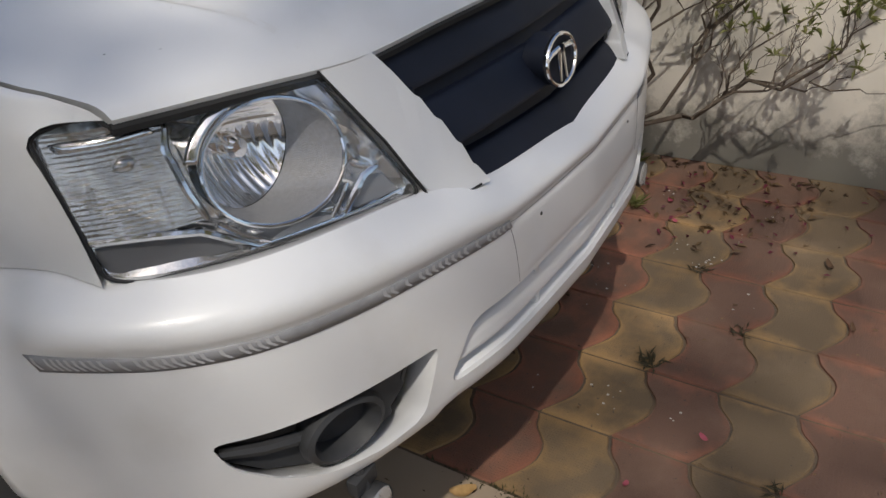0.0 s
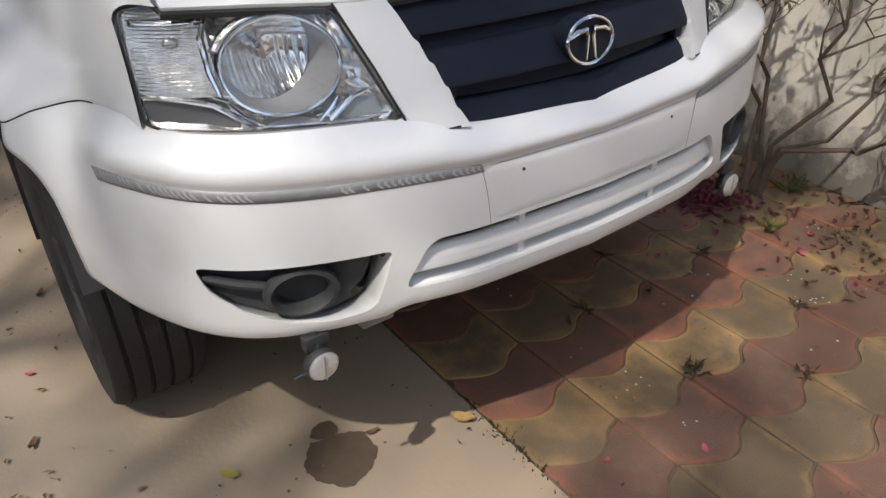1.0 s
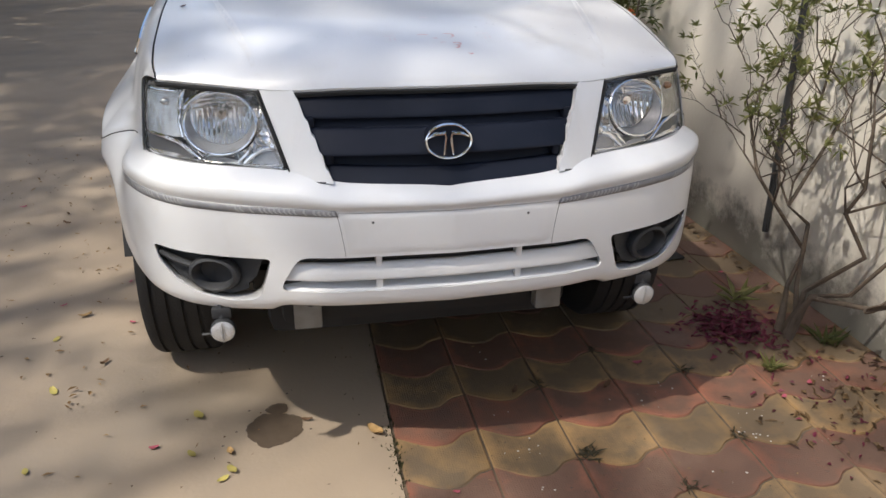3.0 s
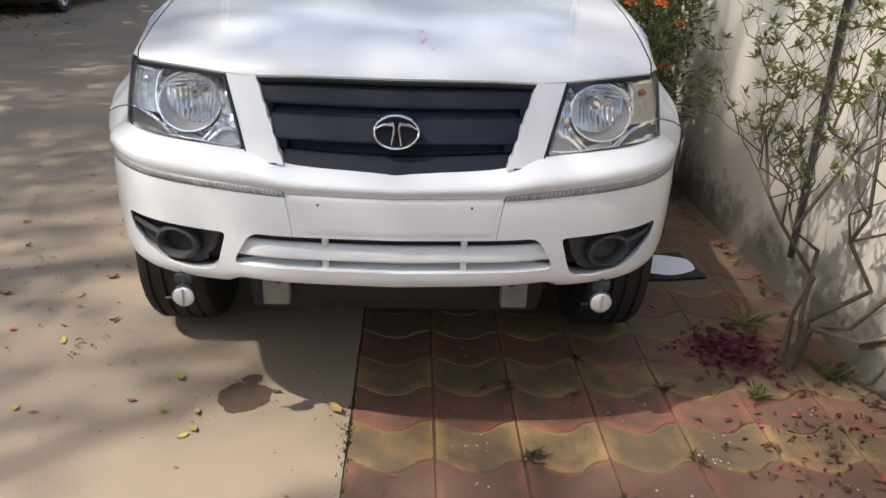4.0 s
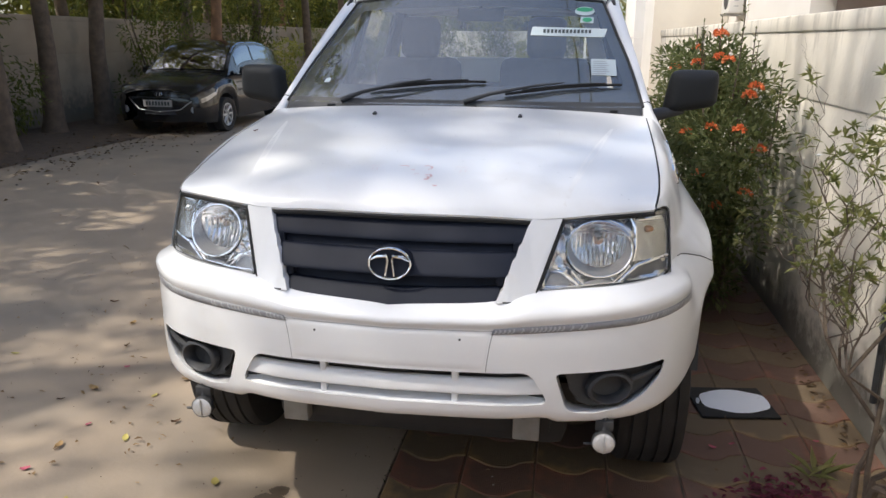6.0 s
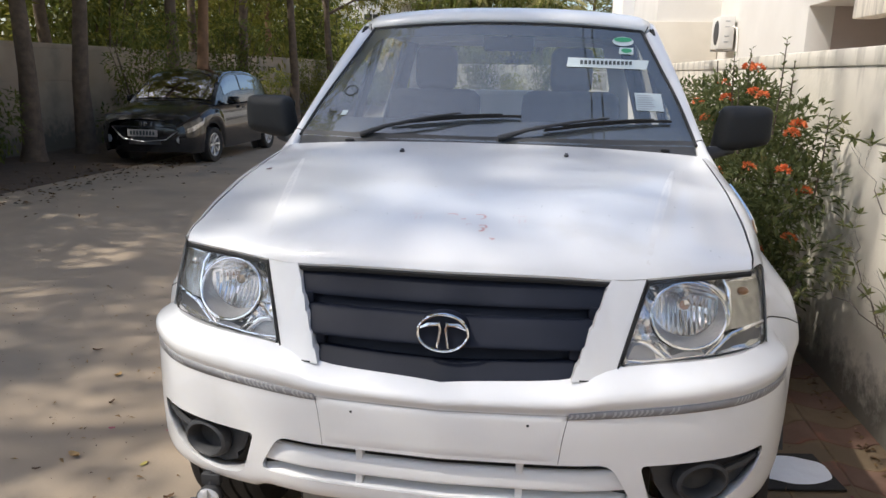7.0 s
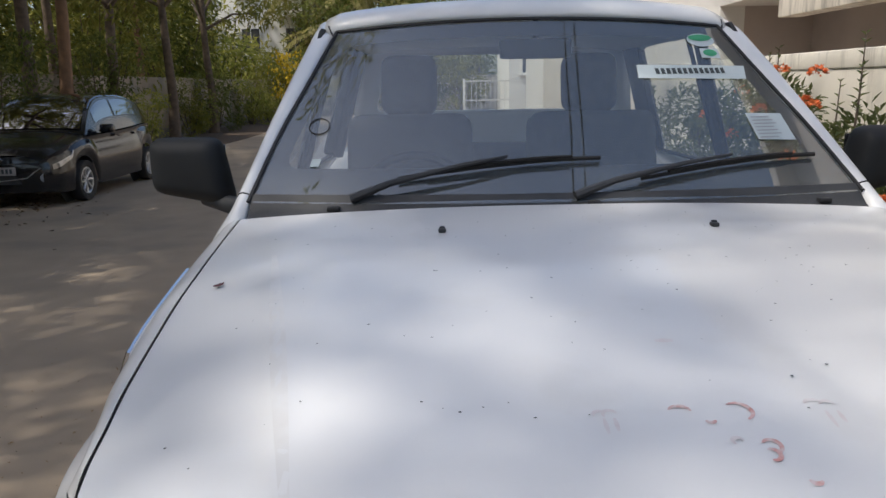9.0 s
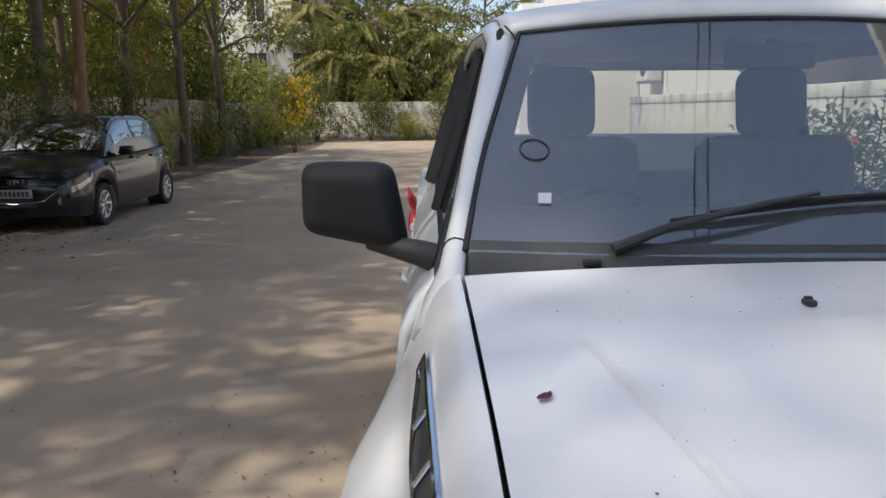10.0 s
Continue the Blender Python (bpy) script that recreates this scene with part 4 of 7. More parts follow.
# ---------- wheels ----------
def wheel_at(parent, x, y, r, w, sg, rim_r, spokes, rim_mat, tread=True, rim_label="silver alloy rim"):
    m = Matrix.Translation((x, y, r)) @ pose(0, 0, 0, 0, 90 * sg, 0)
    prof = [(rim_r, -w * 0.38), (rim_r + 0.02, -w * 0.46), (r * 0.88, -w * 0.5), (r * 0.965, -w * 0.47), (r * 0.995, -w * 0.40)]
    grooves = 4 if tread else 0
    for k in range(grooves):
        h = -w * 0.3 + k * w * 0.2
        prof += [(r, h - 0.006), (r - 0.009, h - 0.004), (r - 0.009, h + 0.004), (r, h + 0.006)]
    prof += [(r * 0.995, w * 0.40), (r * 0.965, w * 0.47), (r * 0.88, w * 0.5), (rim_r + 0.02, w * 0.46), (rim_r, w * 0.38)]
    wheel = part("wheel", lathe(bmesh.new(), [(0.05, -w * 0.3), (rim_r * 0.9, -w * 0.3), (rim_r * 0.9, w * 0.1), (0.05, w * 0.1)], m, 24), DARK, parent)
    part("tyre", lathe(bmesh.new(), prof, m, 56), RUBBER, wheel, "black road tyre")
    bm = bmesh.new()
    lathe(bm, [(rim_r + 0.004, w * 0.40), (rim_r - 0.008, w * 0.42), (rim_r - 0.02, w * 0.36), (rim_r - 0.022, w * 0.1)], m, 40)
    lathe(bm, [(0.0005, w * 0.30), (0.03, w * 0.30), (0.045, w * 0.26), (0.06, w * 0.2)], m, 20)
    for k in range(spokes):
        q = m @ Matrix.Rotation(2 * math.pi * k / spokes, 4, 'Z')
        tube(bm, [q @ Vector((0.04, 0, w * 0.24)), q @ Vector((rim_r * 0.6, 0.01, w * 0.27)), q @ Vector((rim_r - 0.012, 0, w * 0.30))], [0.022, 0.018, 0.026], 6)
    part("rim", bm, rim_mat, wheel, rim_label)
    return wheel


for sg in (-1, 1):
    for y in (WHEEL_Y - 0.045, WHEEL_Y + 3.15):
        wheel_at(truck, sg * WHEEL_X, y, WHEEL_R, 0.235, sg, 0.205, 8, BLACK_STEEL, rim_label="black steel rim")
    # mud flap behind the front wheel
    bm = bmesh.new()
    box(bm, (sg * 0.80, 1.43, 0.44), (0.22, 0.012, 0.42), 0.004)
    part("mud_flap", bm, RUBBER, truck)

# ---------- below the bumper ----------
for sg in (-1, 1):
    bm = bmesh.new()
    box(bm, (sg * 0.372, 0.320, 0.412), (0.082, 0.05, 0.115), 0.006)
    br = part("towing_bracket", bm, BRACKET, truck, "grey steel towing bracket")
    bm = lathe(bmesh.new(), [(0.0005, 0), (0.012, 0.0005), (0.013, -0.004)], Matrix.Translation((sg * 0.362, 0.2945, 0.440)) @ pose(0, 0, 0, 90, 0, 0), 14)
    part("bracket_hole", bm, DARK, br)
    # round reflector on a short stalk
    c = Vector((sg * 0.595, 0.108, 0.475))
    bm = bmesh.new()
    lathe(bm, [(0.0005, -0.028), (0.026, -0.028), (0.032, -0.02), (0.033, 0.0), (0.0315, 0.003)], Matrix.Translation(c) @ pose(0, 0, 0, 90, 0, 0), 28)
    box(bm, c + Vector((0, 0.024, 0.045)), (0.05, 0.02, 0.03), 0.004)
    tube(bm, [c + Vector((0, 0.02, 0.03)), c + Vector((0, 0.03, 0.07))], 0.010, 8)
    tube(bm, [c + Vector((-0.03, 0.012, -0.01)), c + Vector((-0.055, 0.014, -0.012))], 0.004, 6)
    lampb = part("round_reflector", bm, PLASTIC, truck, "small round clear reflector hung under the bumper")
    bm = lathe(bmesh.new(), [(0.0005, 0.0055), (0.016, 0.005), (0.028, 0.0035), (0.0312, 0.001)], Matrix.Translation(c) @ pose(0, 0, 0, 90, 0, 0), 28)
    part("reflector_face", bm, material("reflector_white", (0.72, 0.73, 0.74), 0.2, 0.6, bump=0.5, bump_scale=300) if sg < 0 else bpy.data.materials["reflector_white"], lampb)
    bm = bmesh.new()
    box(bm, c + Vector((0, -0.007, 0)), (0.003, 0.003, 0.058), 0.001)
    part("reflector_rib", bm, BRACKET, lampb)
for nm, c, sz, bv in (("chassis", (0, 2.6, 0.45), (0.9, 4.5, 0.22), 0.03), ("engine_bay", (0, 0.62, 0.72), (1.3, 0.5, 0.5), 0.05), ("engine", (0, 1.15, 0.85), (0.98, 0.6, 0.62), 0.05),
                      ("cross_member", (0, 0.42, 0.49), (1.05, 0.16, 0.10), 0.02), ("sump_guard", (0, 1.00, 0.375), (1.0, 1.05, 0.28), 0.05), ("axle", (0, 0.94, 0.36), (1.4, 0.16, 0.14), 0.03)):
    bm = bmesh.new()
    box(bm, c, sz, bv)
    part(nm, bm, UNDERBODY, truck)

# ---------- cab ----------
GLASS_HALF = spline([(0, 0.748), (0.33, 0.706), (0.66, 0.648), (1, 0.587)])


def glass_point(a, b, lift=0.0):
    """The windscreen: a from -1 to 1 across, b from base to top."""
    hw = GLASS_HALF(b)
    y = 1.345 + 0.595 * b - 0.085 * (1 - a * a) + 0.01 * math.sin(math.pi * b)
    z = 1.292 + 0.432 * b + 0.024 * (1 - a * a) * b
    n = Vector((0, -0.6, 0.8))
    return Vector((a * hw, y, z)) + n * lift


def glass_at(x, z, lift=0.0):
    a, b = 0.0, 0.0
    for _ in range(12):
        b = (z - 1.292) / (0.432 + 0.024 * (1 - a * a))
        a = max(-1, min(1, x / GLASS_HALF(b)))
    return glass_point(a, b, lift)


screen = part("windscreen", sheet(lambda u, v: glass_point(u * 2 - 1, v), 24, 12), WINDSCREEN, truck, "tinted windscreen with stickers and haze")
screen.visible_shadow = False
bm = bmesh.new()
tube(bm, [glass_point(-1, v, 0.002) for v in spread(0, 1, 10)] + [glass_point(a, 1, 0.002) for a in spread(-1, 1, 20)] + [glass_point(1, v, 0.002) for v in spread(1, 0, 10)], 0.0055, 6)
part("windscreen_seal", bm, SEAL, screen)

# dark printed border round the glass
hole = rounded([(-0.915, 0.90), (0.915, 0.90), (0.93, 0.17), (-0.93, 0.17)], 0.07, 5)
bm = pierced(spread(-1, 1, 30), spread(0, 1, 14), [hole], lambda a, b: glass_point(a, b, -0.006))
part("glass_border", bm, FRIT, screen, "dark printed border of the glass")

# black cowl between bonnet and glass
def cowl(u, v):
    a = u * 2 - 1
    h = hood_point(a, 1.0) + Vector((0, -0.012, -0.012))
    gl = glass_point(a, 0.035, 0.004)
    h.x = h.x * 0.985
    p = h.lerp(gl, v)
    p.z -= 0.012 * math.sin(math.pi * v)
    return p


cw = part("cowl", sheet(cowl, 40, 6), PLASTIC, truck, "black plastic wiper cowl")
for a in (-0.72, 0.1, 0.85):
    bm = bmesh.new()
    box(bm, cowl((a + 1) / 2, 0.5) + Vector((0, 0, 0.006)), (0.03, 0.02, 0.012), 0.004)
    part("cowl_clip", bm, SEAL, cw)

ROOF_Z = spline([(1.86, 1.758), (1.885, 1.780), (1.93, 1.803), (2.0, 1.822), (2.3, 1.842), (2.8, 1.832), (3.2, 1.805), (3.32, 1.768)])


def roof(u, v):
    y = 1.868 + 1.45 * v + 0.085 * (u * 2 - 1) ** 2 * (1 - v)
    a = u * 2 - 1
    hw = 0.628 + 0.01 * math.sin(math.pi * v)
    yy = y - 0.085 * a * a * (1 - v)
    z = ROOF_Z(yy) - 0.035 * abs(a) ** 2.5 - 0.012 * max(0, abs(a) - 0.93) / 0.07
    return Vector((a * hw, y, z))


rf = part("roof", sheet(roof, 30, 22), PAINT, truck, "white cab roof")
solid(rf, 0.02, -1)
bm = bmesh.new()
lathe(bm, [(0.026, -0.005), (0.025, 0.012), (0.017, 0.028), (0.0005, 0.032)], Matrix.Translation((-0.01, 2.03, 1.795)) @ Matrix.Diagonal((1, 1.3, 1, 1)), 20)
part("aerial_base", bm, PLASTIC, rf)

RAIL = [(0.815, 1.235, 1.178), (0.793, 1.285, 1.228), (0.775, 1.335, 1.270), (0.757, 1.45, 1.352), (0.73, 1.60, 1.46), (0.692, 1.78, 1.59), (0.655, 1.95, 1.705), (0.645, 2.08, 1.748), (0.647, 2.5, 1.768), (0.645, 3.0, 1.755), (0.635, 3.28, 1.715)]
RAIL_SECTION = [(-0.036, -0.022), (-0.0355, -0.004), (-0.031, 0.008), (-0.020, 0.0175), (-0.004, 0.0195), (0.008, 0.014), (0.018, 0.004), (0.0245, -0.010), (0.028, -0.028), (0.029, -0.045)]
for sg in (-1, 1):
    # pillar and roof rail, one pressed strip
    pts = [Vector((sg * x, y, z)) for x, y, z in RAIL]
    bm = bmesh.new()
    rings = []
    for i, p in enumerate(pts):
        d = (pts[min(i + 1, len(pts) - 1)] - pts[max(i - 1, 0)]).normalized()
        outw = Vector((sg, 0, 0)) - d * d.x * sg
        outw.normalize()
        up = outw.cross(d) * (1 if sg < 0 else -1)
        if up.z < 0:
            up = -up
        wide = (0.034, 0.014, -0.006, -0.003, 0.004, 0.020, 0.028, 0, 0, 0, 0)[i]
        slim = (1.0, 1.0, 0.8, 0.5, 0.4, 0.35, 0.45, 0.9, 1, 1, 1)[i]
        rings.append([p + outw * ((w if w < 0 else w * slim) - wide * min(1, max(0, -w / 0.03))) + up * h for w, h in RAIL_SECTION])
    rows = [[bm.verts.new(q) for q in ring] for ring in rings]
    for a, b in zip(rows, rows[1:]):
        for k in range(len(RAIL_SECTION) - 1):
            bm.faces.new((a[k], a[k + 1], b[k + 1], b[k]))
    pillar = part("windscreen_pillar", bm, PAINT, truck, "white windscreen pillar and roof rail", sharp=60)
    solid(pillar, 0.012, -1)
    bm = bmesh.new()
    tube(bm, [q.lerp(r, 0.35) for q, r in zip(rings[2], rings[3])], 0.0022, 6)
    tube(bm, [ring[7] + (ring[7] - ring[4]).normalized() * 0.001 for ring in rings[2:]], 0.0016, 6)
    part("pillar_seam", bm, GAP, pillar)
    # dark gutter between roof and rail
    bm = bmesh.new()
    tube(bm, [Vector((sg * 0.592, 1.915, 1.702)), Vector((sg * 0.604, 1.945, 1.724)), Vector((sg * 0.616, 1.99, 1.745)), Vector((sg * 0.628, 2.10, 1.764)), Vector((sg * 0.634, 2.5, 1.780)), Vector((sg * 0.632, 3.2, 1.755))], [0.001, 0.003, 0.0045, 0.006, 0.006, 0.006], 10)
    part("roof_gutter", bm, SEAL, truck)
    # doors, sills and the bed side as one length of panels
    def flank(y0, y1, z0, z1, name, label, mat=PAINT):
        def f(u, v):
            y, z = y0 + (y1 - y0) * u, z0 + (z1 - z0) * v
            k = (z - z0) / (z1 - z0)
            return Vector((sg * (0.868 + 0.012 * math.sin(math.pi * k) - 0.085 * max(0, (z - 1.10) / 0.15) ** 1.6), y, z))
        ob = part(name, sheet(f, 8, 12), mat, truck, label)
        solid(ob, 0.03, -1)
        return ob
    d1 = flank(1.405, 2.30, 0.50, 1.245, "front_door", "white front door")
    d2 = flank(2.307, 3.22, 0.50, 1.245, "rear_door", "white rear door")
    flank(1.36, 3.25, 0.36, 0.495, "sill", "black side step", PLASTIC)
    bm = sheet(lambda u, v: Vector((sg * (0.868 + 0.014 * math.sin(math.pi * v)), 3.29 + 1.78 * u, max(0.55 + 0.62 * v, arch_top(3.29 + 1.78 * u - 3.15) if v == 0 else 0))), 30, 10)
    solid(part("bed_side", bm, PAINT, truck, "white load bed side"), 0.04, -1)
    for door, yh in ((d1, 2.16), (d2, 3.06)):
        bm = bmesh.new()
        tube(bm, [(sg * 0.872, yh - 0.08, 1.07), (sg * 0.886, yh - 0.06, 1.072), (sg * 0.886, yh + 0.06, 1.072), (sg * 0.872, yh + 0.08, 1.07)], [0.006, 0.008, 0.008, 0.006], 8)
        part("door_handle", bm, PAINT, door)
    # side glass with its dark surround
    for y0, y1, t0, t1 in ((1.52, 2.25, 1.95, 2.22), (2.34, 3.16, 2.36, 3.02)):
        def pane(u, v, y0=y0, y1=y1, t0=t0, t1=t1):
            lo, hi = y0 + (y1 - y0) * u, t0 + (t1 - t0) * u
            return Vector((sg * (0.782 - 0.150 * v), lo + (hi - lo) * v, 1.245 + (0.485 if y0 > 2 or u > 0.3 else 0.485) * v))
        gl = part("door_glass", sheet(pane, 8, 6), SIDE_GLASS, d1 if y0 < 2 else d2, "tinted door glass")
        gl.visible_shadow = False
        bm = bmesh.new()
        tube(bm, [pane(u, 0, ) for u in spread(0, 1, 6)] + [pane(1, v) for v in spread(0, 1, 6)] + [pane(u, 1) for u in spread(1, 0, 6)] + [pane(0, v) for v in spread(1, 0, 6)], 0.009, 6, cap=False)
        part("glass_surround", bm, SEAL, d1 if y0 < 2 else d2)
    for pts, rad in (([(sg * 0.785, 2.30, 1.24), (sg * 0.645, 2.28, 1.74)], 0.024), ([(sg * 0.785, 3.20, 1.24), (sg * 0.640, 3.14, 1.73)], 0.05)):
        part("door_pillar", tube(bmesh.new(), pts, rad, 8), PLASTIC, truck)
    # mirror sail and mirror
    bm = prism(bmesh.new(), [(1.40, 1.235), (1.62, 1.24), (1.60, 1.36)], lambda y, z: (sg * (0.80 - 0.3 * (z - 1.245)), y, z), lambda y, z: (sg * (0.77 - 0.3 * (z - 1.245)), y, z))
    sail = part("mirror_sail", bm, PLASTIC, truck)

    def shell(u, v):
        th, ph = 2 * math.pi * u, math.pi * (v - 0.5)
        sp = lambda q, e: math.copysign(abs(q) ** e, q)
        x = 0.108 * sp(math.cos(th), 0.30) * sp(math.cos(ph), 0.28)
        z = 0.086 * sp(math.sin(th), 0.30) * sp(math.cos(ph), 0.28)
        y = 0.062 * sp(math.sin(ph), 0.6)
        if y < 0:
            x *= 1 - 0.5 * (y / 0.062) ** 2 * 0.35
            z *= 1 - 0.5 * (y / 0.062) ** 2 * 0.45
        if x < 0:
            x += 0.22 * z
        z += x * (0.09 - 0.09 * min(1, max(-1, z / 0.07)))
        return Vector((sg * (0.978 + x), 1.648 + y + 0.10 * x, 1.346 + z))
    mirror = part("door_mirror", sheet(shell, 40, 18), SHELL, truck, "black plastic door mirror", sharp=70)
    bm = bmesh.new()
    tube(bm, [(sg * 0.79, 1.56, 1.235), (sg * 0.83, 1.58, 1.245), (sg * 0.90, 1.62, 1.255), (sg * 0.94, 1.64, 1.262)], [0.032, 0.028, 0.022, 0.02], 10)
    part("mirror_arm", bm, PLASTIC, mirror)
    bm = bmesh.new()
    box(bm, (sg * 0.968, 1.711, 1.346), (0.15, 0.004, 0.12), 0.001)
    part("mirror_glass", bm, CHROME, mirror)

# rear wall of the cab with its window, load bed floor and tailgate
bm = pierced(spread(-0.70, 0.70, 28), spread(0.6, 1.74, 24), [rounded([(-0.55, 1.70), (0.55, 1.70), (0.59, 1.437), (-0.59, 1.437)], 0.03)],
             lambda x, z: Vector((x * (1 - 0.14 * max(0, z - 1.2)), 3.30 - 0.10 * max(0, z - 1.2), z)))
rear = solid(part("cab_rear_wall", bm, PAINT, truck), 0.03, 0)
gl = part("rear_window", sheet(lambda u, v: Vector(((u * 2 - 1) * (0.585 - 0.05 * v), 3.30 - 0.01 - 0.04 * v, 1.43 + 0.28 * v)), 4, 4), SIDE_GLASS, rear)
gl.visible_shadow = False
bm = bmesh.new()
box(bm, (0, 4.2, 0.60), (1.6, 1.78, 0.05), 0.01)
part("bed_floor", bm, PAINT, truck)
bm = bmesh.new()
box(bm, (0, 5.06, 0.86), (1.62, 0.06, 0.62), 0.015)
part("tailgate", bm, PAINT, truck, "white tailgate")
bm = bmesh.new()
box(bm, (0, 5.15, 0.52), (1.7, 0.14, 0.16), 0.03)
part("rear_bumper", bm, PLASTIC, truck)
bm = bmesh.new()
box(bm, (0, 2.35, 0.58), (1.62, 1.9, 0.06), 0.01)
part("cab_floor", bm, DARK, truck)

# cab interior
bm = sheet(lambda u, v: Vector(((u * 2 - 1) * (0.70 - 0.02 * v), 1.32 + 0.42 * v - 0.07 * (1 - (u * 2 - 1) ** 2) * (1 - v), 1.275 - 0.02 * v - 0.07 * max(0, v - 0.7) / 0.3)), 24, 10)
dash = part("dashboard", bm, DASH, truck, "dark grey dashboard")
bm = bmesh.new()
box(bm, (0, 1.70, 0.98), (1.40, 0.12, 0.5), 0.05)
part("dash_front", bm, DASH, dash)
bm = bmesh.new()
m = Matrix.Translation((-0.36, 1.86, 1.18)) @ pose(0, 0, 0, 62, 0, 0)
tube(bm, [m @ Vector((0.185 * math.cos(a), 0.185 * math.sin(a), 0)) for a in spread(0, 2 * math.pi, 32)], 0.016, 8, cap=False)
for a in (0.2, 2.94, 4.71):
    tube(bm, [m @ Vector((0.03 * math.cos(a), 0.03 * math.sin(a), -0.02)), m @ Vector((0.18 * math.cos(a), 0.18 * math.sin(a), 0))], 0.014, 6)
bmesh.ops.create_icosphere(bm, subdivisions=2, radius=0.06, matrix=m @ Matrix.Diagonal((1, 1, 0.4, 1)))
part("steering_wheel", bm, PLASTIC, truck)


def seat_at(x, y, w, name):
    bm = bmesh.new()
    box(bm, (x, y - 0.20, 0.86), (w, 0.50, 0.20), 0.06, seg=3)
    seat = part(name, bm, SEAT, truck, "dark grey cloth seat")
    bm = bmesh.new()
    box(bm, (x, y + 0.09, 1.16), (w, 0.15, 0.60), 0.07, m=pose(0, 0, 0, -14, 0, 0), seg=3)
    part("seat_back", bm, SEAT, seat)
    for hx in ([x] if w < 0.7 else [x - 0.36, x + 0.36]):
        bm = bmesh.new()
        box(bm, (hx, y + 0.19, 1.56), (0.215, 0.12, 0.225), 0.0585, m=pose(0, 0, 0, -10, 0, 0), seg=6)
        tube(bm, [(hx - 0.05, y + 0.17, 1.42), (hx - 0.05, y + 0.19, 1.52)], 0.007, 6)
        tube(bm, [(hx + 0.05, y + 0.17, 1.42), (hx + 0.05, y + 0.19, 1.52)], 0.007, 6)
        part("headrest", bm, SEAT, seat)


seat_at(-0.385, 2.30, 0.48, "front_seat")
seat_at(0.315, 2.34, 0.50, "front_seat")
bm = bmesh.new()
box(bm, (0, 3.0, 0.86), (1.28, 0.45, 0.2), 0.05, seg=3)
box(bm, (0, 3.14, 1.08), (1.28, 0.12, 0.42), 0.05, seg=3)
part("rear_bench", bm, SEAT, truck, "dark grey rear bench seat")
bm = bmesh.new()
box(bm, (0.02, 1.90, 1.665), (0.22, 0.03, 0.06), 0.012)
tube(bm, [(0.02, 1.90, 1.68), (0.02, 1.91, 1.755)], 0.008, 6)
part("rear_view_mirror", bm, PLASTIC, truck)
bm = sheet(lambda u, v: Vector(((u * 2 - 1) * 0.60, 1.93 + 1.3 * v, 1.735 - 0.03 * abs(u * 2 - 1) ** 3)), 8, 8)
part("headlining", bm, material("headlining", (0.45, 0.45, 0.44), 0.9, second=(0.4, 0.4, 0.39), scale=30), truck)

# wipers: arm from the cowl, blade on the glass
for x0, x1, xb0, xb1 in ((-0.50, -0.12, -0.385, 0.108), (0.03, 0.43, 0.195, 0.665)):
    base = cowl((x0 / 0.75 + 1) / 2, 0.75) + Vector((0, 0, 0.012))
    zb = 1.372 if x0 < 0 else 1.365
    tip = glass_at(x1, zb - 0.004, 0.030)
    bm = bmesh.new()
    tube(bm, [base, base.lerp(tip, 0.25) + Vector((0, -0.004, 0.012)), base.lerp(tip, 0.7) + Vector((0, -0.006, 0.010)), tip], [0.011, 0.008, 0.0055, 0.004], 8)
    wiper = part("wiper", bm, PLASTIC, truck, "black wiper resting on the windscreen")
    bm = bmesh.new()
    z0, z1 = zb - 0.036, zb + 0.002
    n = 14
    tube(bm, [glass_at(xb0 + (xb1 - xb0) * k / n, z0 + (z1 - z0) * math.sin(1.571 * k / n), 0.011) for k in range(n + 1)], 0.0055, 6)
    tube(bm, [glass_at(xb0 + (xb1 - xb0) * k / n, z0 + (z1 - z0) * math.sin(1.571 * k / n), 0.0175 + 0.003 * math.sin(math.pi * k / n)) for k in range(2, n - 1)], 0.0045, 6)
    part("wiper_blade", bm, RUBBER, wiper)


# ---------- the black hatchback across the road ----------
BLACK_PAINT = material("black_paint", (0.009, 0.010, 0.012), 0.14, second=(0.013, 0.013, 0.015), scale=3, coat=0.5)
CAR_GLASS = clear_glass("car_glass", (0.25, 0.27, 0.27), 0.0, 5.0)
HX, HY = -6.12, 9.60
hatch = thing("hatchback_car", "black hatchback parked by the tree-lined wall", "car")
hatch.matrix_basis = pose(HX, HY, 0)
CAR_W = spline([(0, 0.60), (0.06, 0.70), (0.2, 0.785), (0.5, 0.828), (1.2, 0.84), (2.6, 0.84), (3.3, 0.81), (3.62, 0.75), (3.78, 0.66)])
CAR_BELT = spline([(0, 0.70), (0.04, 0.745), (0.14, 0.80), (0.35, 0.865), (0.6, 0.91), (0.95, 0.96), (1.5, 0.965), (2.6, 0.995), (3.2, 1.02), (3.6, 1.02), (3.78, 0.90)])
CAR_LOW = spline([(0, 0.26), (0.2, 0.20), (3.5, 0.21), (3.78, 0.32)])


def hatch_arch(y):
    for wy in (0.80, 3.25):
        if abs(y - wy) < 0.35:
            return 0.30 + math.sqrt(0.35 ** 2 - (y - wy) ** 2)
    return 0


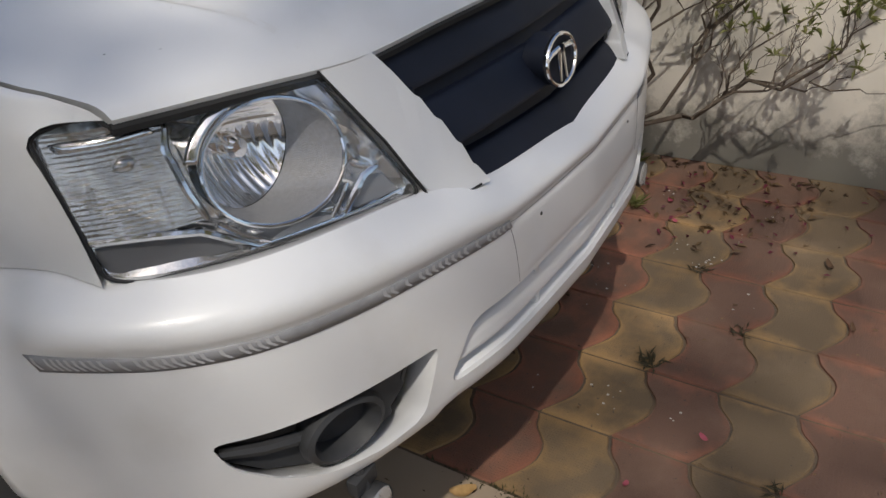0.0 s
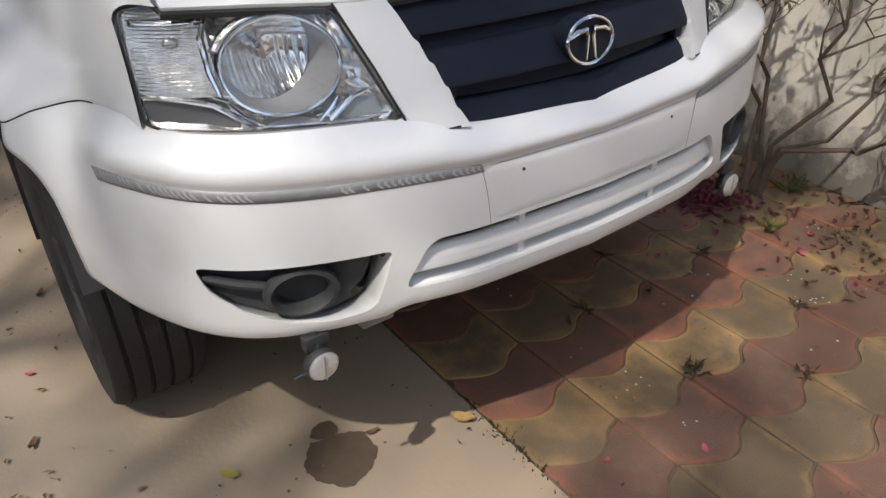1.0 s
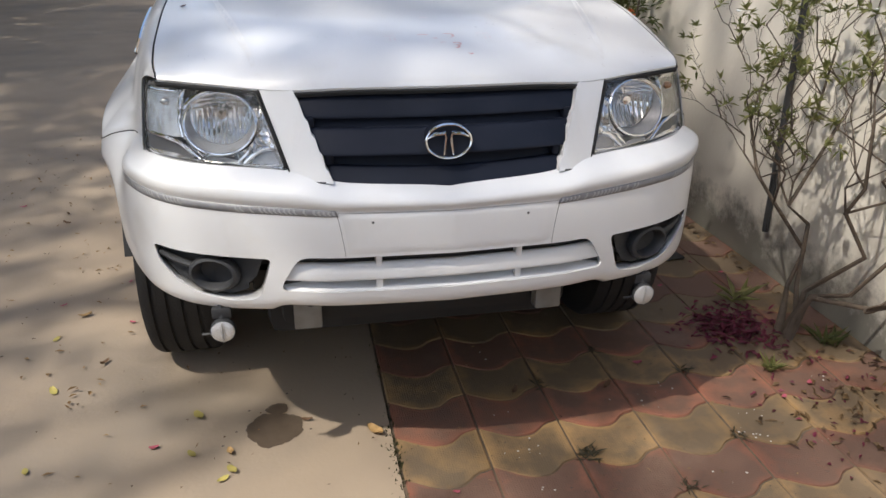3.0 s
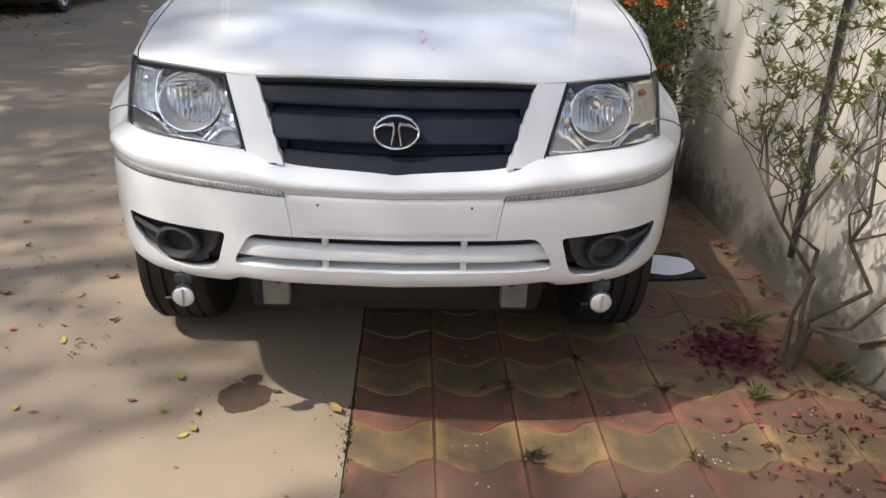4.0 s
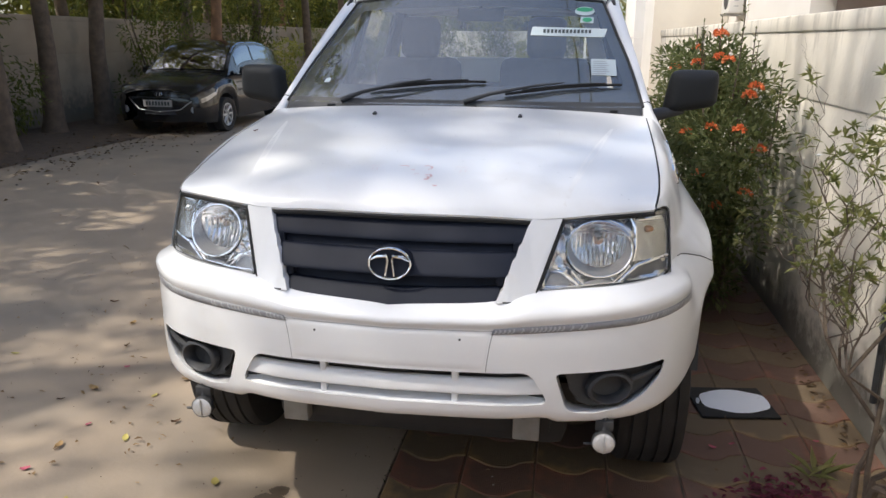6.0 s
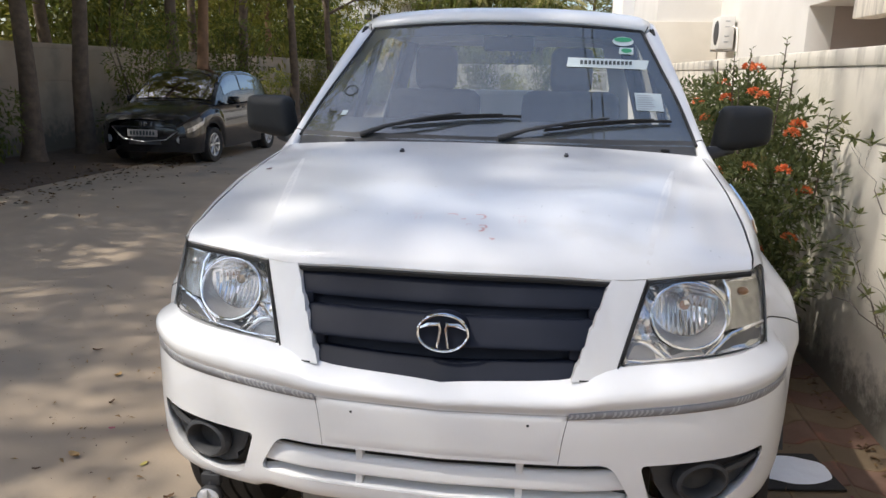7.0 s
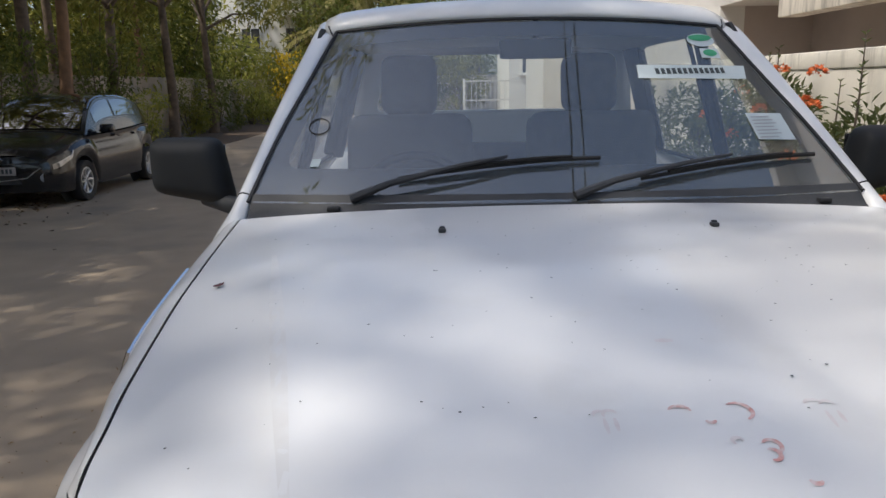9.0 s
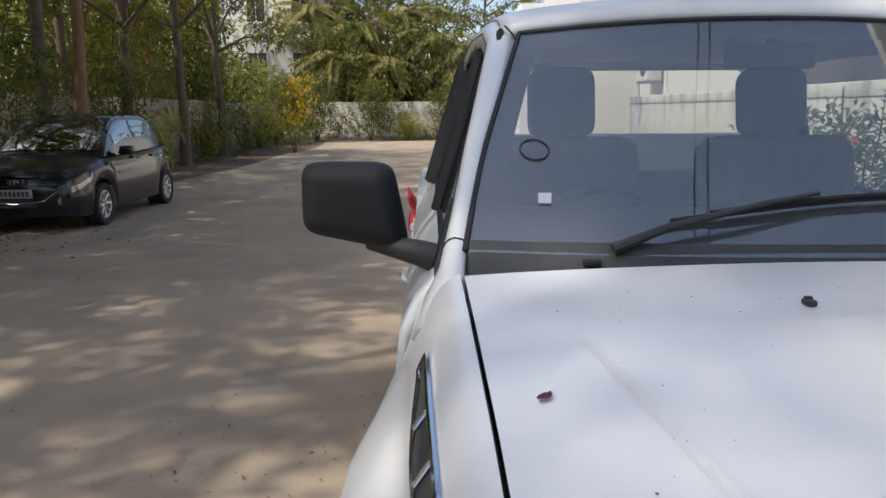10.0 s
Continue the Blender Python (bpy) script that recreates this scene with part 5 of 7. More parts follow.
def hatch_body(u, v):
    a = v * 2 - 1
    y = 3.78 * u
    w, top, low = CAR_W(y), CAR_BELT(y), max(CAR_LOW(y), hatch_arch(y))
    k = abs(a)
    crown = spline([(0, 0.0), (0.35, 1.0)])
    if k > 0.5:
        t = (1 - k) / 0.5
        z = low + (top - 0.05 - low) * t
        x = w * (0.955 + 0.045 * math.sin(math.pi * min(t * 1.15, 1)) - 0.05 * max(0, t - 0.75) / 0.25)
    else:
        t = k / 0.5
        x = w * 0.95 * t
        z = top + 0.035 * (1 - t * t) - 0.05 * t ** 6
    return Vector((math.copysign(x, a), y, z))


body = part("body", sheet(hatch_body, 76, 36), BLACK_PAINT, hatch, "glossy black bodywork")
CAR_ROOF = spline([(0.95, 0.95), (1.15, 1.12), (1.45, 1.34), (1.70, 1.455), (2.0, 1.50), (2.5, 1.50), (3.0, 1.44), (3.3, 1.36), (3.62, 1.06)])


def hatch_top(u, v):
    y = 0.97 + 2.64 * u
    a = v * 2 - 1
    k = abs(a)
    belt, rf2 = CAR_BELT(y) - 0.03, CAR_ROOF(y)
    wb = CAR_W(y) * 0.93
    wt = wb - 0.30 * (rf2 - belt)
    if k > 0.55:
        t = (1 - k) / 0.45
        x, z = wb + (wt - wb) * t, belt + (rf2 - 0.03 - belt) * t
    else:
        t = k / 0.55
        x, z = wt * t, rf2 + 0.012 * (1 - t * t) - 0.03 * t ** 5
    return Vector((math.copysign(x, a), y, z))


part("cabin", sheet(hatch_top, 44, 32), BLACK_PAINT, hatch, "black roof and pillars")
# glass: windscreen, rear side panes
gl = part("car_windscreen", sheet(lambda u, v: hatch_top(0.02 + 0.235 * v, 0.5 + (u - 0.5) * 0.50) + Vector((0, -0.012, 0.012)), 12, 8), CAR_GLASS, hatch, "windscreen mirroring the sky through branches")
for sg in (-1, 1):
    for y0, y1 in ((1.42, 2.12), (2.20, 2.98)):
        def pane(u, v, y0=y0, y1=y1):
            y = y0 + (y1 - y0) * u
            kk = 0.09 + (0.30 * v)
            q = hatch_top((y - 0.97) / 2.64, kk if sg < 0 else 1 - kk)
            return q + Vector((sg * 0.008, 0, 0.002))
        part("car_side_glass", sheet(pane, 10, 6), CAR_GLASS, hatch)
    for wy in (0.80, 3.25):
        wheel_at(hatch, sg * 0.745, wy, 0.29, 0.17, sg, 0.19, 8, SILVER, tread=False)
        bm = bmesh.new()
        lathe(bm, [(0.36, -0.05), (0.30, -0.05), (0.02, -0.06)], Matrix.Translation((sg * 0.62, wy, 0.30)) @ pose(0, 0, 0, 0, 90 * sg, 0), 28)
        part("wheel_well", bm, DARK, hatch)
    # headlamp, wedge shaped
    def hl(u, v):
        y = 0.075 + 0.42 * u
        kk = 0.70 - 0.07 * v * (1 - 0.5 * u) - 0.06 * u
        q = hatch_body(y / 3.78, 0.5 + sg * 0.5 * kk)
        return q + Vector((sg * 0.006, -0.008, 0.004))
    part("car_headlamp", sheet(hl, 8, 5), material("car_lamp", (0.38, 0.38, 0.38), 0.15, 0.8) if sg < 0 else bpy.data.materials["car_lamp"], hatch, "clear wedge headlamp")
    bm = bmesh.new()
    box(bm, (sg * 0.93, 1.38, 1.00), (0.20, 0.11, 0.13), 0.04, seg=3)
    tube(bm, [(sg * 0.80, 1.40, 0.965), (sg * 0.88, 1.39, 0.975)], 0.02, 6)
    part("car_mirror", bm, BLACK_PAINT, hatch)
    for yh in (2.02, 2.85):
        bm = bmesh.new()
        box(bm, (sg * 0.842, yh, 0.86), (0.025, 0.15, 0.03), 0.01)
        part("car_door_handle", bm, BLACK_PAINT, hatch)
    bm = bmesh.new()
    lathe(bm, [(0.001, 0.012), (0.05, 0.01), (0.06, 0)], Matrix.Translation((sg * 0.60, 0.035, 0.42)) @ pose(0, 0, 0, 90, 0, sg * 20), 16)
    part("car_fog_lamp", bm, LAMP_GREY, hatch)
# rounded nose below the bonnet
bm = sheet(lambda u, v: Vector(((u * 2 - 1) * 0.735, 0.012 + 0.14 * (u * 2 - 1) ** 2 + 0.16 * (u * 2 - 1) ** 8 + 0.03 * (2 * v - 1) ** 2, 0.22 + 0.485 * v)), 24, 10)
part("car_nose", bm, BLACK_PAINT, hatch)
# front: dark grille with a silver line, number plate as bars, oval badge
bm = sheet(lambda u, v: Vector(((u * 2 - 1) * (0.58 - 0.20 * (1 - v)), -0.006 + 0.085 * (u * 2 - 1) ** 2 + 0.03 * v, 0.34 + 0.28 * v)), 16, 6)
gr = part("car_grille", bm, DARK, hatch, "black mesh grille")
bm = bmesh.new()
tube(bm, [(-0.60, 0.135, 0.60), (-0.46, 0.055, 0.50), (-0.36, 0.03, 0.42), (0, -0.012, 0.385), (0.36, 0.03, 0.42), (0.46, 0.055, 0.50), (0.60, 0.135, 0.60)], 0.007, 6)
part("grille_line", bm, SILVER, gr)
bm = bmesh.new()
box(bm, (0, -0.02, 0.52), (0.50, 0.012, 0.11), 0.004)
npl = part("number_plate", bm, material("plate_white", (0.40, 0.37, 0.35), 0.6), hatch, "white number plate")
for k in range(8):
    bm = bmesh.new()
    box(bm, (-0.19 + k * 0.054, -0.028, 0.52), (0.032, 0.004, 0.062))
    part("plate_bar", bm, INK, npl)
bm = bmesh.new()
tube(bm, [(0.065 * math.cos(a), 0.012, 0.665 + 0.035 * math.sin(a)) for a in spread(0, 2 * math.pi, 24)], 0.006, 6, cap=False)
tube(bm, [(-0.03, 0.012, 0.64), (-0.02, 0.012, 0.69)], 0.005, 6)
tube(bm, [(0.02, 0.012, 0.64), (0.03, 0.012, 0.69)], 0.005, 6)
part("car_badge", bm, CHROME, hatch)
bm = bmesh.new()
box(bm, (0, 2.3, 0.72), (1.3, 1.4, 0.5), 0.1)
box(bm, (-0.35, 2.2, 1.08), (0.42, 0.14, 0.5), 0.06)
box(bm, (0.35, 2.2, 1.08), (0.42, 0.14, 0.5), 0.06)
part("car_seats", bm, SEAT, hatch)


# ---------- buildings ----------
def window_in(parent, x, y, z, w, h, facing):
    """A dark recessed window with frame and sill; facing 'x' or 'y'."""
    def sz(a, b, c):
        return (b, a, c) if facing == 'x' else (a, b, c)
    bm = bmesh.new()
    box(bm, (x, y, z), sz(w, 0.10, h))
    win = part("window", bm, DARK, parent)
    bm = bmesh.new()
    for dx, dz, a, c in ((0, h / 2, w + 0.1, 0.07), (0, -h / 2, w + 0.1, 0.07), (-w / 2, 0, 0.07, h), (w / 2, 0, 0.07, h), (0, 0, 0.05, h)):
        box(bm, (x + (0 if facing == 'x' else dx), y + (dx if facing == 'x' else 0), z + dz), sz(a, 0.16, c), 0.008)
    part("window_frame", bm, WHITE_WALL, win)
    bm = bmesh.new()
    box(bm, (x, y, z - h / 2 - 0.06), sz(w + 0.25, 0.30, 0.06), 0.01)
    part("sill", bm, WHITE_WALL, win)


house = thing("house", "white rendered house with a shaded veranda behind the boundary wall", "house")
HOUSE_X = 4.2
for nm, c, sz in (("house_wall", (HOUSE_X + 0.2, 14.9, 3.2), (0.4, 6.6, 6.4)), ("house_wall", (HOUSE_X + 0.2, 6.8, 4.53), (0.4, 9.6, 3.74)), ("house_wall", (HOUSE_X + 0.2, 6.8, 0.5), (0.4, 9.6, 1.0)),
                  ("house_wall", (HOUSE_X + 3.4, 1.9, 3.2), (6.8, 0.3, 6.4)), ("house_wall", (HOUSE_X + 0.3, 21.0, 3.2), (3.6, 5.6, 6.4))):
    bm = bmesh.new()
    box(bm, c, sz, 0.015)
    part(nm, bm, WHITE_WALL, house)
BROWN_WALL = material("brown_wall", (0.50, 0.43, 0.39), 0.9, second=(0.42, 0.36, 0.33), scale=1.5, bump=0.1, bump_scale=20)
bm = bmesh.new()
box(bm, (HOUSE_X + 1.6, 7.0, 1.6), (0.2, 9.8, 3.2))
box(bm, (HOUSE_X + 0.95, 11.75, 1.6), (1.1, 0.2, 3.2))
part("veranda_back", bm, BROWN_WALL, house, "brown inner wall of the veranda")
bm = bmesh.new()
box(bm, (HOUSE_X + 0.75, 7.0, 2.72), (1.5, 9.8, 0.10))
part("veranda_ceiling", bm, WHITE_WALL, house)
bm = bmesh.new()
box(bm, (HOUSE_X - 0.14, 5.75, 2.53), (0.28, 6.4, 0.50), 0.02)
part("sunshade_slab", bm, PLASTER, house, "rough plastered sunshade slab")
bm = bmesh.new()
box(bm, (HOUSE_X + 3.4, 10.0, 6.5), (7.4, 17.0, 0.16), 0.02)
part("roof_slab", bm, WHITE_WALL, house)
bm = bmesh.new()
box(bm, (3.3, 18.17, 1.42), (1.75, 0.06, 2.84), 0.01)
part("porch_wall", bm, material("cream_wall", (0.66, 0.62, 0.54), 0.9, second=(0.58, 0.54, 0.47), scale=1.5), house, "cream porch wall")
ac = thing("air_conditioner", "white outdoor air conditioner unit on the house wall", "air conditioner")
bm = bmesh.new()
box(bm, (HOUSE_X - 0.22, 16.7, 2.50), (0.32, 0.85, 0.70), 0.03)
acb = part("casing", bm, material("ac_white", (0.72, 0.71, 0.68), 0.5, second=(0.66, 0.65, 0.62), scale=6), ac)
bm = lathe(bmesh.new(), [(0.001, 0.012), (0.10, 0.014), (0.24, 0.012), (0.27, 0.0)], Matrix.Translation((HOUSE_X - 0.38, 16.6, 2.50)) @ pose(0, 0, 0, 0, -90, 0), 24)
part("fan_guard", bm, DARK, acb)
bm = bmesh.new()
for z in (2.30, 2.42, 2.62, 2.74):
    box(bm, (HOUSE_X - 0.22, 16.272, z), (0.10, 0.006, 0.02), 0.002)
part("side_louvre", bm, LAMP_GREY, acb)
for y in (16.4, 17.0):
    bm = bmesh.new()
    box(bm, (HOUSE_X - 0.19, y, 2.13), (0.42, 0.05, 0.05), 0.005)
    part("wall_bracket", bm, STEEL, ac)
bm = bmesh.new()
tube(bm, [(HOUSE_X - 0.10, 16.26, 2.62), (HOUSE_X - 0.05, 16.12, 2.58), (HOUSE_X - 0.04, 16.05, 2.40), (HOUSE_X - 0.04, 16.0, 1.2)], 0.022, 8)
part("coolant_pipe", bm, WHITE_WALL, ac)

# service cables from the house roof to a tree, mirrored in the windscreen
for dx, dz in ((0.0, 0.0), (0.20, 0.10)):
    bm = bmesh.new()
    tube(bm, [(0.2 + dx, -12.75, 8.6 + dz), (0.75 + dx, -4.5, 7.95 + dz), (1.32 + dx, 3.2, 7.45 + dz), (2.4 + dx, 9.5, 7.0 + dz), (4.0 + dx, 17.0, 6.58 + dz)], 0.016, 6)
    cable = link("overhead_cable", bm, SEAL)
    tagged(cable, "thin black service cable strung from the house roof to a tree", "cable", "overhead cables")

far_house = thing("apartment_house", "pale multi-storey house beyond the trees", "house")
bm = bmesh.new()
box(bm, (-11.0, 50, 5.5), (9, 9, 11), 0.02)
part("house_wall", bm, WHITE_WALL, far_house)
for i in range(3):
    for k in range(2):
        window_in(far_house, -13.5 + 2.6 * i, 45.5, 4.2 + 3.2 * k, 1.1, 1.5, 'y')
for k in range(2):
    bm = bmesh.new()
    box(bm, (-8.2, 45.0, 5.6 + 3.2 * k), (2.4, 1.2, 0.15), 0.02)
    part("balcony", bm, WHITE_WALL, far_house)
rear_house = thing("house", "white house with a barred gate behind the parked truck", "house")
bm = bmesh.new()
box(bm, (8.6, 36, 3.0), (11, 6, 6), 0.02)
part("house_wall", bm, WHITE_WALL, rear_house)
for i in range(4):
    window_in(rear_house, 4.3 + 2.4 * i, 33.0, 2.6, 1.3, 1.3, 'y')
gate = thing("metal_gate", "pale barred metal gate at the end of the drive", "gate")
bm = bmesh.new()
for x in (1.0, 6.0):
    box(bm, (x, 30.0, 0.85), (0.10, 0.10, 1.80), 0.005)
for z in (0.15, 0.9, 1.65):
    box(bm, (3.5, 30.0, z), (5.0, 0.05, 0.05), 0.005)
part("gate_rail", bm, WHITE_WALL, gate)
for k in range(26):
    bm = bmesh.new()
    box(bm, (1.1 + k * 0.19, 30.0, 0.9), (0.022, 0.022, 1.55))
    part("gate_bar", bm, WHITE_WALL, gate)

# ---------- trees ----------
LEAF_TREE = leaf_material("tree_leaves", (0.15, 0.165, 0.032), (0.29, 0.255, 0.065))
LEAF_BUSH = leaf_material("bush_leaves", (0.17, 0.19, 0.038), (0.33, 0.30, 0.07))
LEAF_DARK = leaf_material("dark_leaves", (0.09, 0.12, 0.028), (0.19, 0.195, 0.05))
LEAF_BRIGHT = leaf_material("bright_leaves", (0.24, 0.28, 0.055), (0.42, 0.39, 0.10))
LEAF_PALM = leaf_material("palm_leaves", (0.30, 0.28, 0.10), (0.48, 0.42, 0.18))


def tree_parts(seed, height, spreadr, leaves=5200, bark=BARK, low=0.35):
    """One tree at the origin: tapered trunk, limbs, and a crown of leaf clumps with gaps."""
    r = random.Random(seed)
    root = new("tree")
    bm = bmesh.new()
    lean = Vector((r.uniform(-0.5, 0.5), r.uniform(-0.5, 0.5), 0))
    pts = [Vector((0, 0, -0.05)), Vector((0.02, 0, 0.25))] + [lean * (k / 6) ** 2 + Vector((r.uniform(-0.06, 0.06), r.uniform(-0.06, 0.06), height * 0.8 * k / 6)) for k in range(1, 7)]
    tube(bm, pts, [0.24, 0.17] + [0.155 - 0.02 * k for k in range(1, 7)], 10)
    part("trunk", bm, bark, root)
    clumps = []
    for k in range(15):
        h = height * (low + 0.5 * k / 14) * r.uniform(0.92, 1.08)
        base = lean * (h / (height * 0.8)) ** 2 + Vector((0, 0, min(h, height * 0.8)))
        ang = k * 2.4 + r.uniform(-0.5, 0.5)
        ln = spreadr * r.uniform(0.55, 1.0) * (1 - 0.35 * abs(k / 14 - 0.4))
        d = Vector((math.cos(ang), math.sin(ang), r.uniform(0.25, 0.9)))
        mid = base + d * ln * 0.5 + Vector((0, 0, 0.1))
        end = base + d * ln + Vector((0, 0, -0.15 * ln))
        bm = bmesh.new()
        tube(bm, [base, mid, end], [0.06, 0.035, 0.012], 6)
        part("limb", bm, bark, root)
        for q in (0.45, 0.65, 0.85, 1.0, 1.1):
            p = base.lerp(mid, q * 2) if q < 0.5 else mid.lerp(end, (q - 0.5) * 2)
            for _ in range(3):
                clumps.append(p + Vector((r.gauss(0, 0.45), r.gauss(0, 0.45), r.gauss(0, 0.35))))
    places = []
    per = leaves // len(clumps)
    for c in clumps:
        rad = r.uniform(0.22, 0.48)
        for _ in range(per):
            o = rng_dir(r) * rad * r.random() ** 0.5
            o.z *= 0.8
            d = (rng_dir(r) + Vector((0, 0, -0.6))).normalized()
            places.append((c + o, d, rng_dir(r), r.uniform(0.16, 0.29), r.uniform(0.05, 0.085)))
    crown = leaf_mesh("crown", places, LEAF_TREE, root)
    crown["kind"] = "stuff"
    return root


kinds = [tree_parts(11, 10.5, 3.8, 5000), tree_parts(12, 11.5, 4.0, 3900, bark=BARK_WARM, low=0.4), tree_parts(13, 9.5, 3.9, 5000), tree_parts(17, 14.5, 3.3, 4200, low=0.56)]
# spots with y from -7 to 7.3: added unseen trees that cast the dapples
spots = [
    (-7.9, 9.4, 0, 86), (-7.8, 10.7, 2, 196), (-7.9, 14.2, 0, 133), (-7.7, 15.2, 1, 217),
    (-7.9, 17.9, 2, 225), (-7.8, 21.6, 0, 24), (-7.9, 26.0, 2, 5), (-7.10, 6.60, 2, 272),
    (-7.20, 7.40, 3, 301), (-7.10, 1.98, 0, 175), (-9.52, -0.16, 1, 95), (-8.14, 7.19, 1, 161),
    (-6.83, -1.16, 3, 294), (-7.97, -3.71, 0, 274), (-7.32, -5.97, 1, 78), (-5.90, -6.11, 2, 128),
    (-9.25, 2.28, 0, 187), (-9.90, 3.91, 2, 357), (-8.00, 5.35, 2, 265), (-9.79, 7.16, 0, 5),
    (-10.1, 8.2, 0, 108), (-9.6, 12.4, 2, 11), (-9.8, 19, 0, 312), (-9.9, 25, 1, 170),
    (-3.4, -12.4, 0, 93), (0.2, -12.8, 2, 84), (3.6, -12.2, 0, 358), (6.8, -12.6, 2, 169),
    (-6.5, 44.5, 0, 259), (-3.2, 45, 2, 316), (-0.5, 46, 1, 257), (2.5, 45.5, 0, 332)]
rt = random.Random(3)
used = set()
for x, y, k, turn in spots:
    m = pose(x, y, 0, 0, 0, turn)
    if k in used:
        t = copy_thing(kinds[k], m)
    else:
        t = kinds[k]
        t.matrix_basis = m
        used.add(k)
    tagged(t, "tall slender tree with rough %s bark and a loose crown" % ("orange-brown" if k == 1 else "dark brown"), "tree", "trees along the wall")


def bush_parts(name, seed, radius, height, leaves, mat, size=(0.10, 0.2), stems=7):
    r = random.Random(seed)
    root = new(name)
    for k in range(stems):
        a = k * 2 * math.pi / stems + r.uniform(-0.3, 0.3)
        bm = bmesh.new()
        tube(bm, [(0.05 * math.cos(a), 0.05 * math.sin(a), 0), (0.35 * radius * math.cos(a), 0.35 * radius * math.sin(a), 0.5 * height), (0.6 * radius * math.cos(a), 0.6 * radius * math.sin(a), 0.85 * height)], [0.022, 0.014, 0.005], 6)
        part("stem", bm, BARK, root)
    lobes = [Vector((r.uniform(-0.7, 0.7) * radius, r.uniform(-0.7, 0.7) * radius, height * r.uniform(0.14, 0.95))) for _ in range(26)]
    places = []
    for c in lobes:
        rad = radius * r.uniform(0.22, 0.42)
        for _ in range(leaves // 26):
            d0 = rng_dir(r)
            p = c + d0 * rad * r.uniform(0.6, 1.05)
            if p.z < 0.05:
                continue
            places.append((p, (d0 + rng_dir(r) * 0.8 + Vector((0, 0, -0.2))).normalized(), Vector((0, 0, 1)), r.uniform(*size), r.uniform(*size) * 0.4))
    c = leaf_mesh("foliage", places, mat, root)
    c["kind"] = "stuff"
    return root


bushes = [bush_parts("bush", 21, 1.3, 2.6, 2600, LEAF_BUSH), bush_parts("bush", 22, 1.5, 3.4, 3000, LEAF_DARK), bush_parts("bush", 23, 1.1, 2.0, 2200, LEAF_BRIGHT)]
labels = ("dense green bush against the boundary wall", "tall dark green bush against the boundary wall", "bright green low bush beside the wall")
rows = [(-8.0, 4.2, 1, 0.55), (-8.1, 6.6, 0, 0.6), (-8.0, 1.9, 1, 0.6), (-7.6, 12.3, 1, 0.7), (-7.7, 16.6, 1, 0.9), (-7.9, 19.6, 2, 0.7), (-7.9, 23.4, 0, 0.7), (-7.9, 26.4, 1, 0.7), (-7.9, 31.4, 2, 0.8), (-7.8, 34.5, 0, 0.9),
        (-6.6, 38.9, 1, 1.1), (-3.9, 39.4, 1, 0.9), (-2.0, 39.6, 2, 0.8), (-0.3, 39.6, 1, 0.8), (1.2, 38.8, 0, 1.2), (-8.2, 8.0, 1, 0.6), (-10.0, 15.0, 1, 1.5), (-10.2, 22.0, 0, 1.7), (-10.3, 29, 1, 1.8), (-9.8, 35.5, 2, 1.9),
        (-6.6, 41.8, 1, 1.9), (-3.4, 42.0, 0, 2.0), (-0.4, 42.2, 1, 2.0), (-10.2, 9.5, 0, 1.5),
        (-12.6, 45.0, 0, 2.6), (-6.0, 47.5, 2, 3.3), (-2.5, 48.0, 0, 3.0), (1.2, 47.5, 2, 2.8), (-12.5, 36, 2, 2.8), (-12.8, 27, 0, 2.8), (-12.6, 18.5, 0, 2.6), (-12.4, 11.5, 0, 2.4),
        (-15.0, 14.0, 1, 2.4), (-14.6, 21.5, 1, 2.5), (-14.8, 29.0, 1, 2.6), (-14.2, 37.0, 1, 2.6)]
used = set()
for x, y, k, s in rows:
    if k in used:
        t = copy_thing(bushes[k], pose(x, y, 0, 0, 0, rt.uniform(0, 360)))
    else:
        t = bushes[k]
        t.matrix_basis = pose(x, y, 0, 0, 0, rt.uniform(0, 360))
        used.add(k)
    t.scale = (s, s, s * rt.uniform(0.85, 1.1))
    tagged(t, labels[k], "bush", "bushes along the walls")

# yellow flowering bush
yb = bush_parts("flowering_bush", 31, 1.25, 3.0, 2400, LEAF_BRIGHT)
yb.matrix_basis = pose(-5.9, 28.4, 0.0) @ Matrix.Diagonal((0.72, 0.72, 0.92, 1))
r = random.Random(8)
fl = [(Vector((r.gauss(0.35, 0.36), r.gauss(-0.5, 0.4), r.uniform(1.2, 3.0))), rng_dir(r), rng_dir(r), 0.18, 0.17) for _ in range(300)]
c = leaf_mesh("blossom", fl, material("yellow_petal", (0.80, 0.56, 0.03), 0.6), yb, "yellow blossom")
c["kind"] = "stuff"
tagged(yb, "bush covered in bright yellow blossom by the wall", "bush")

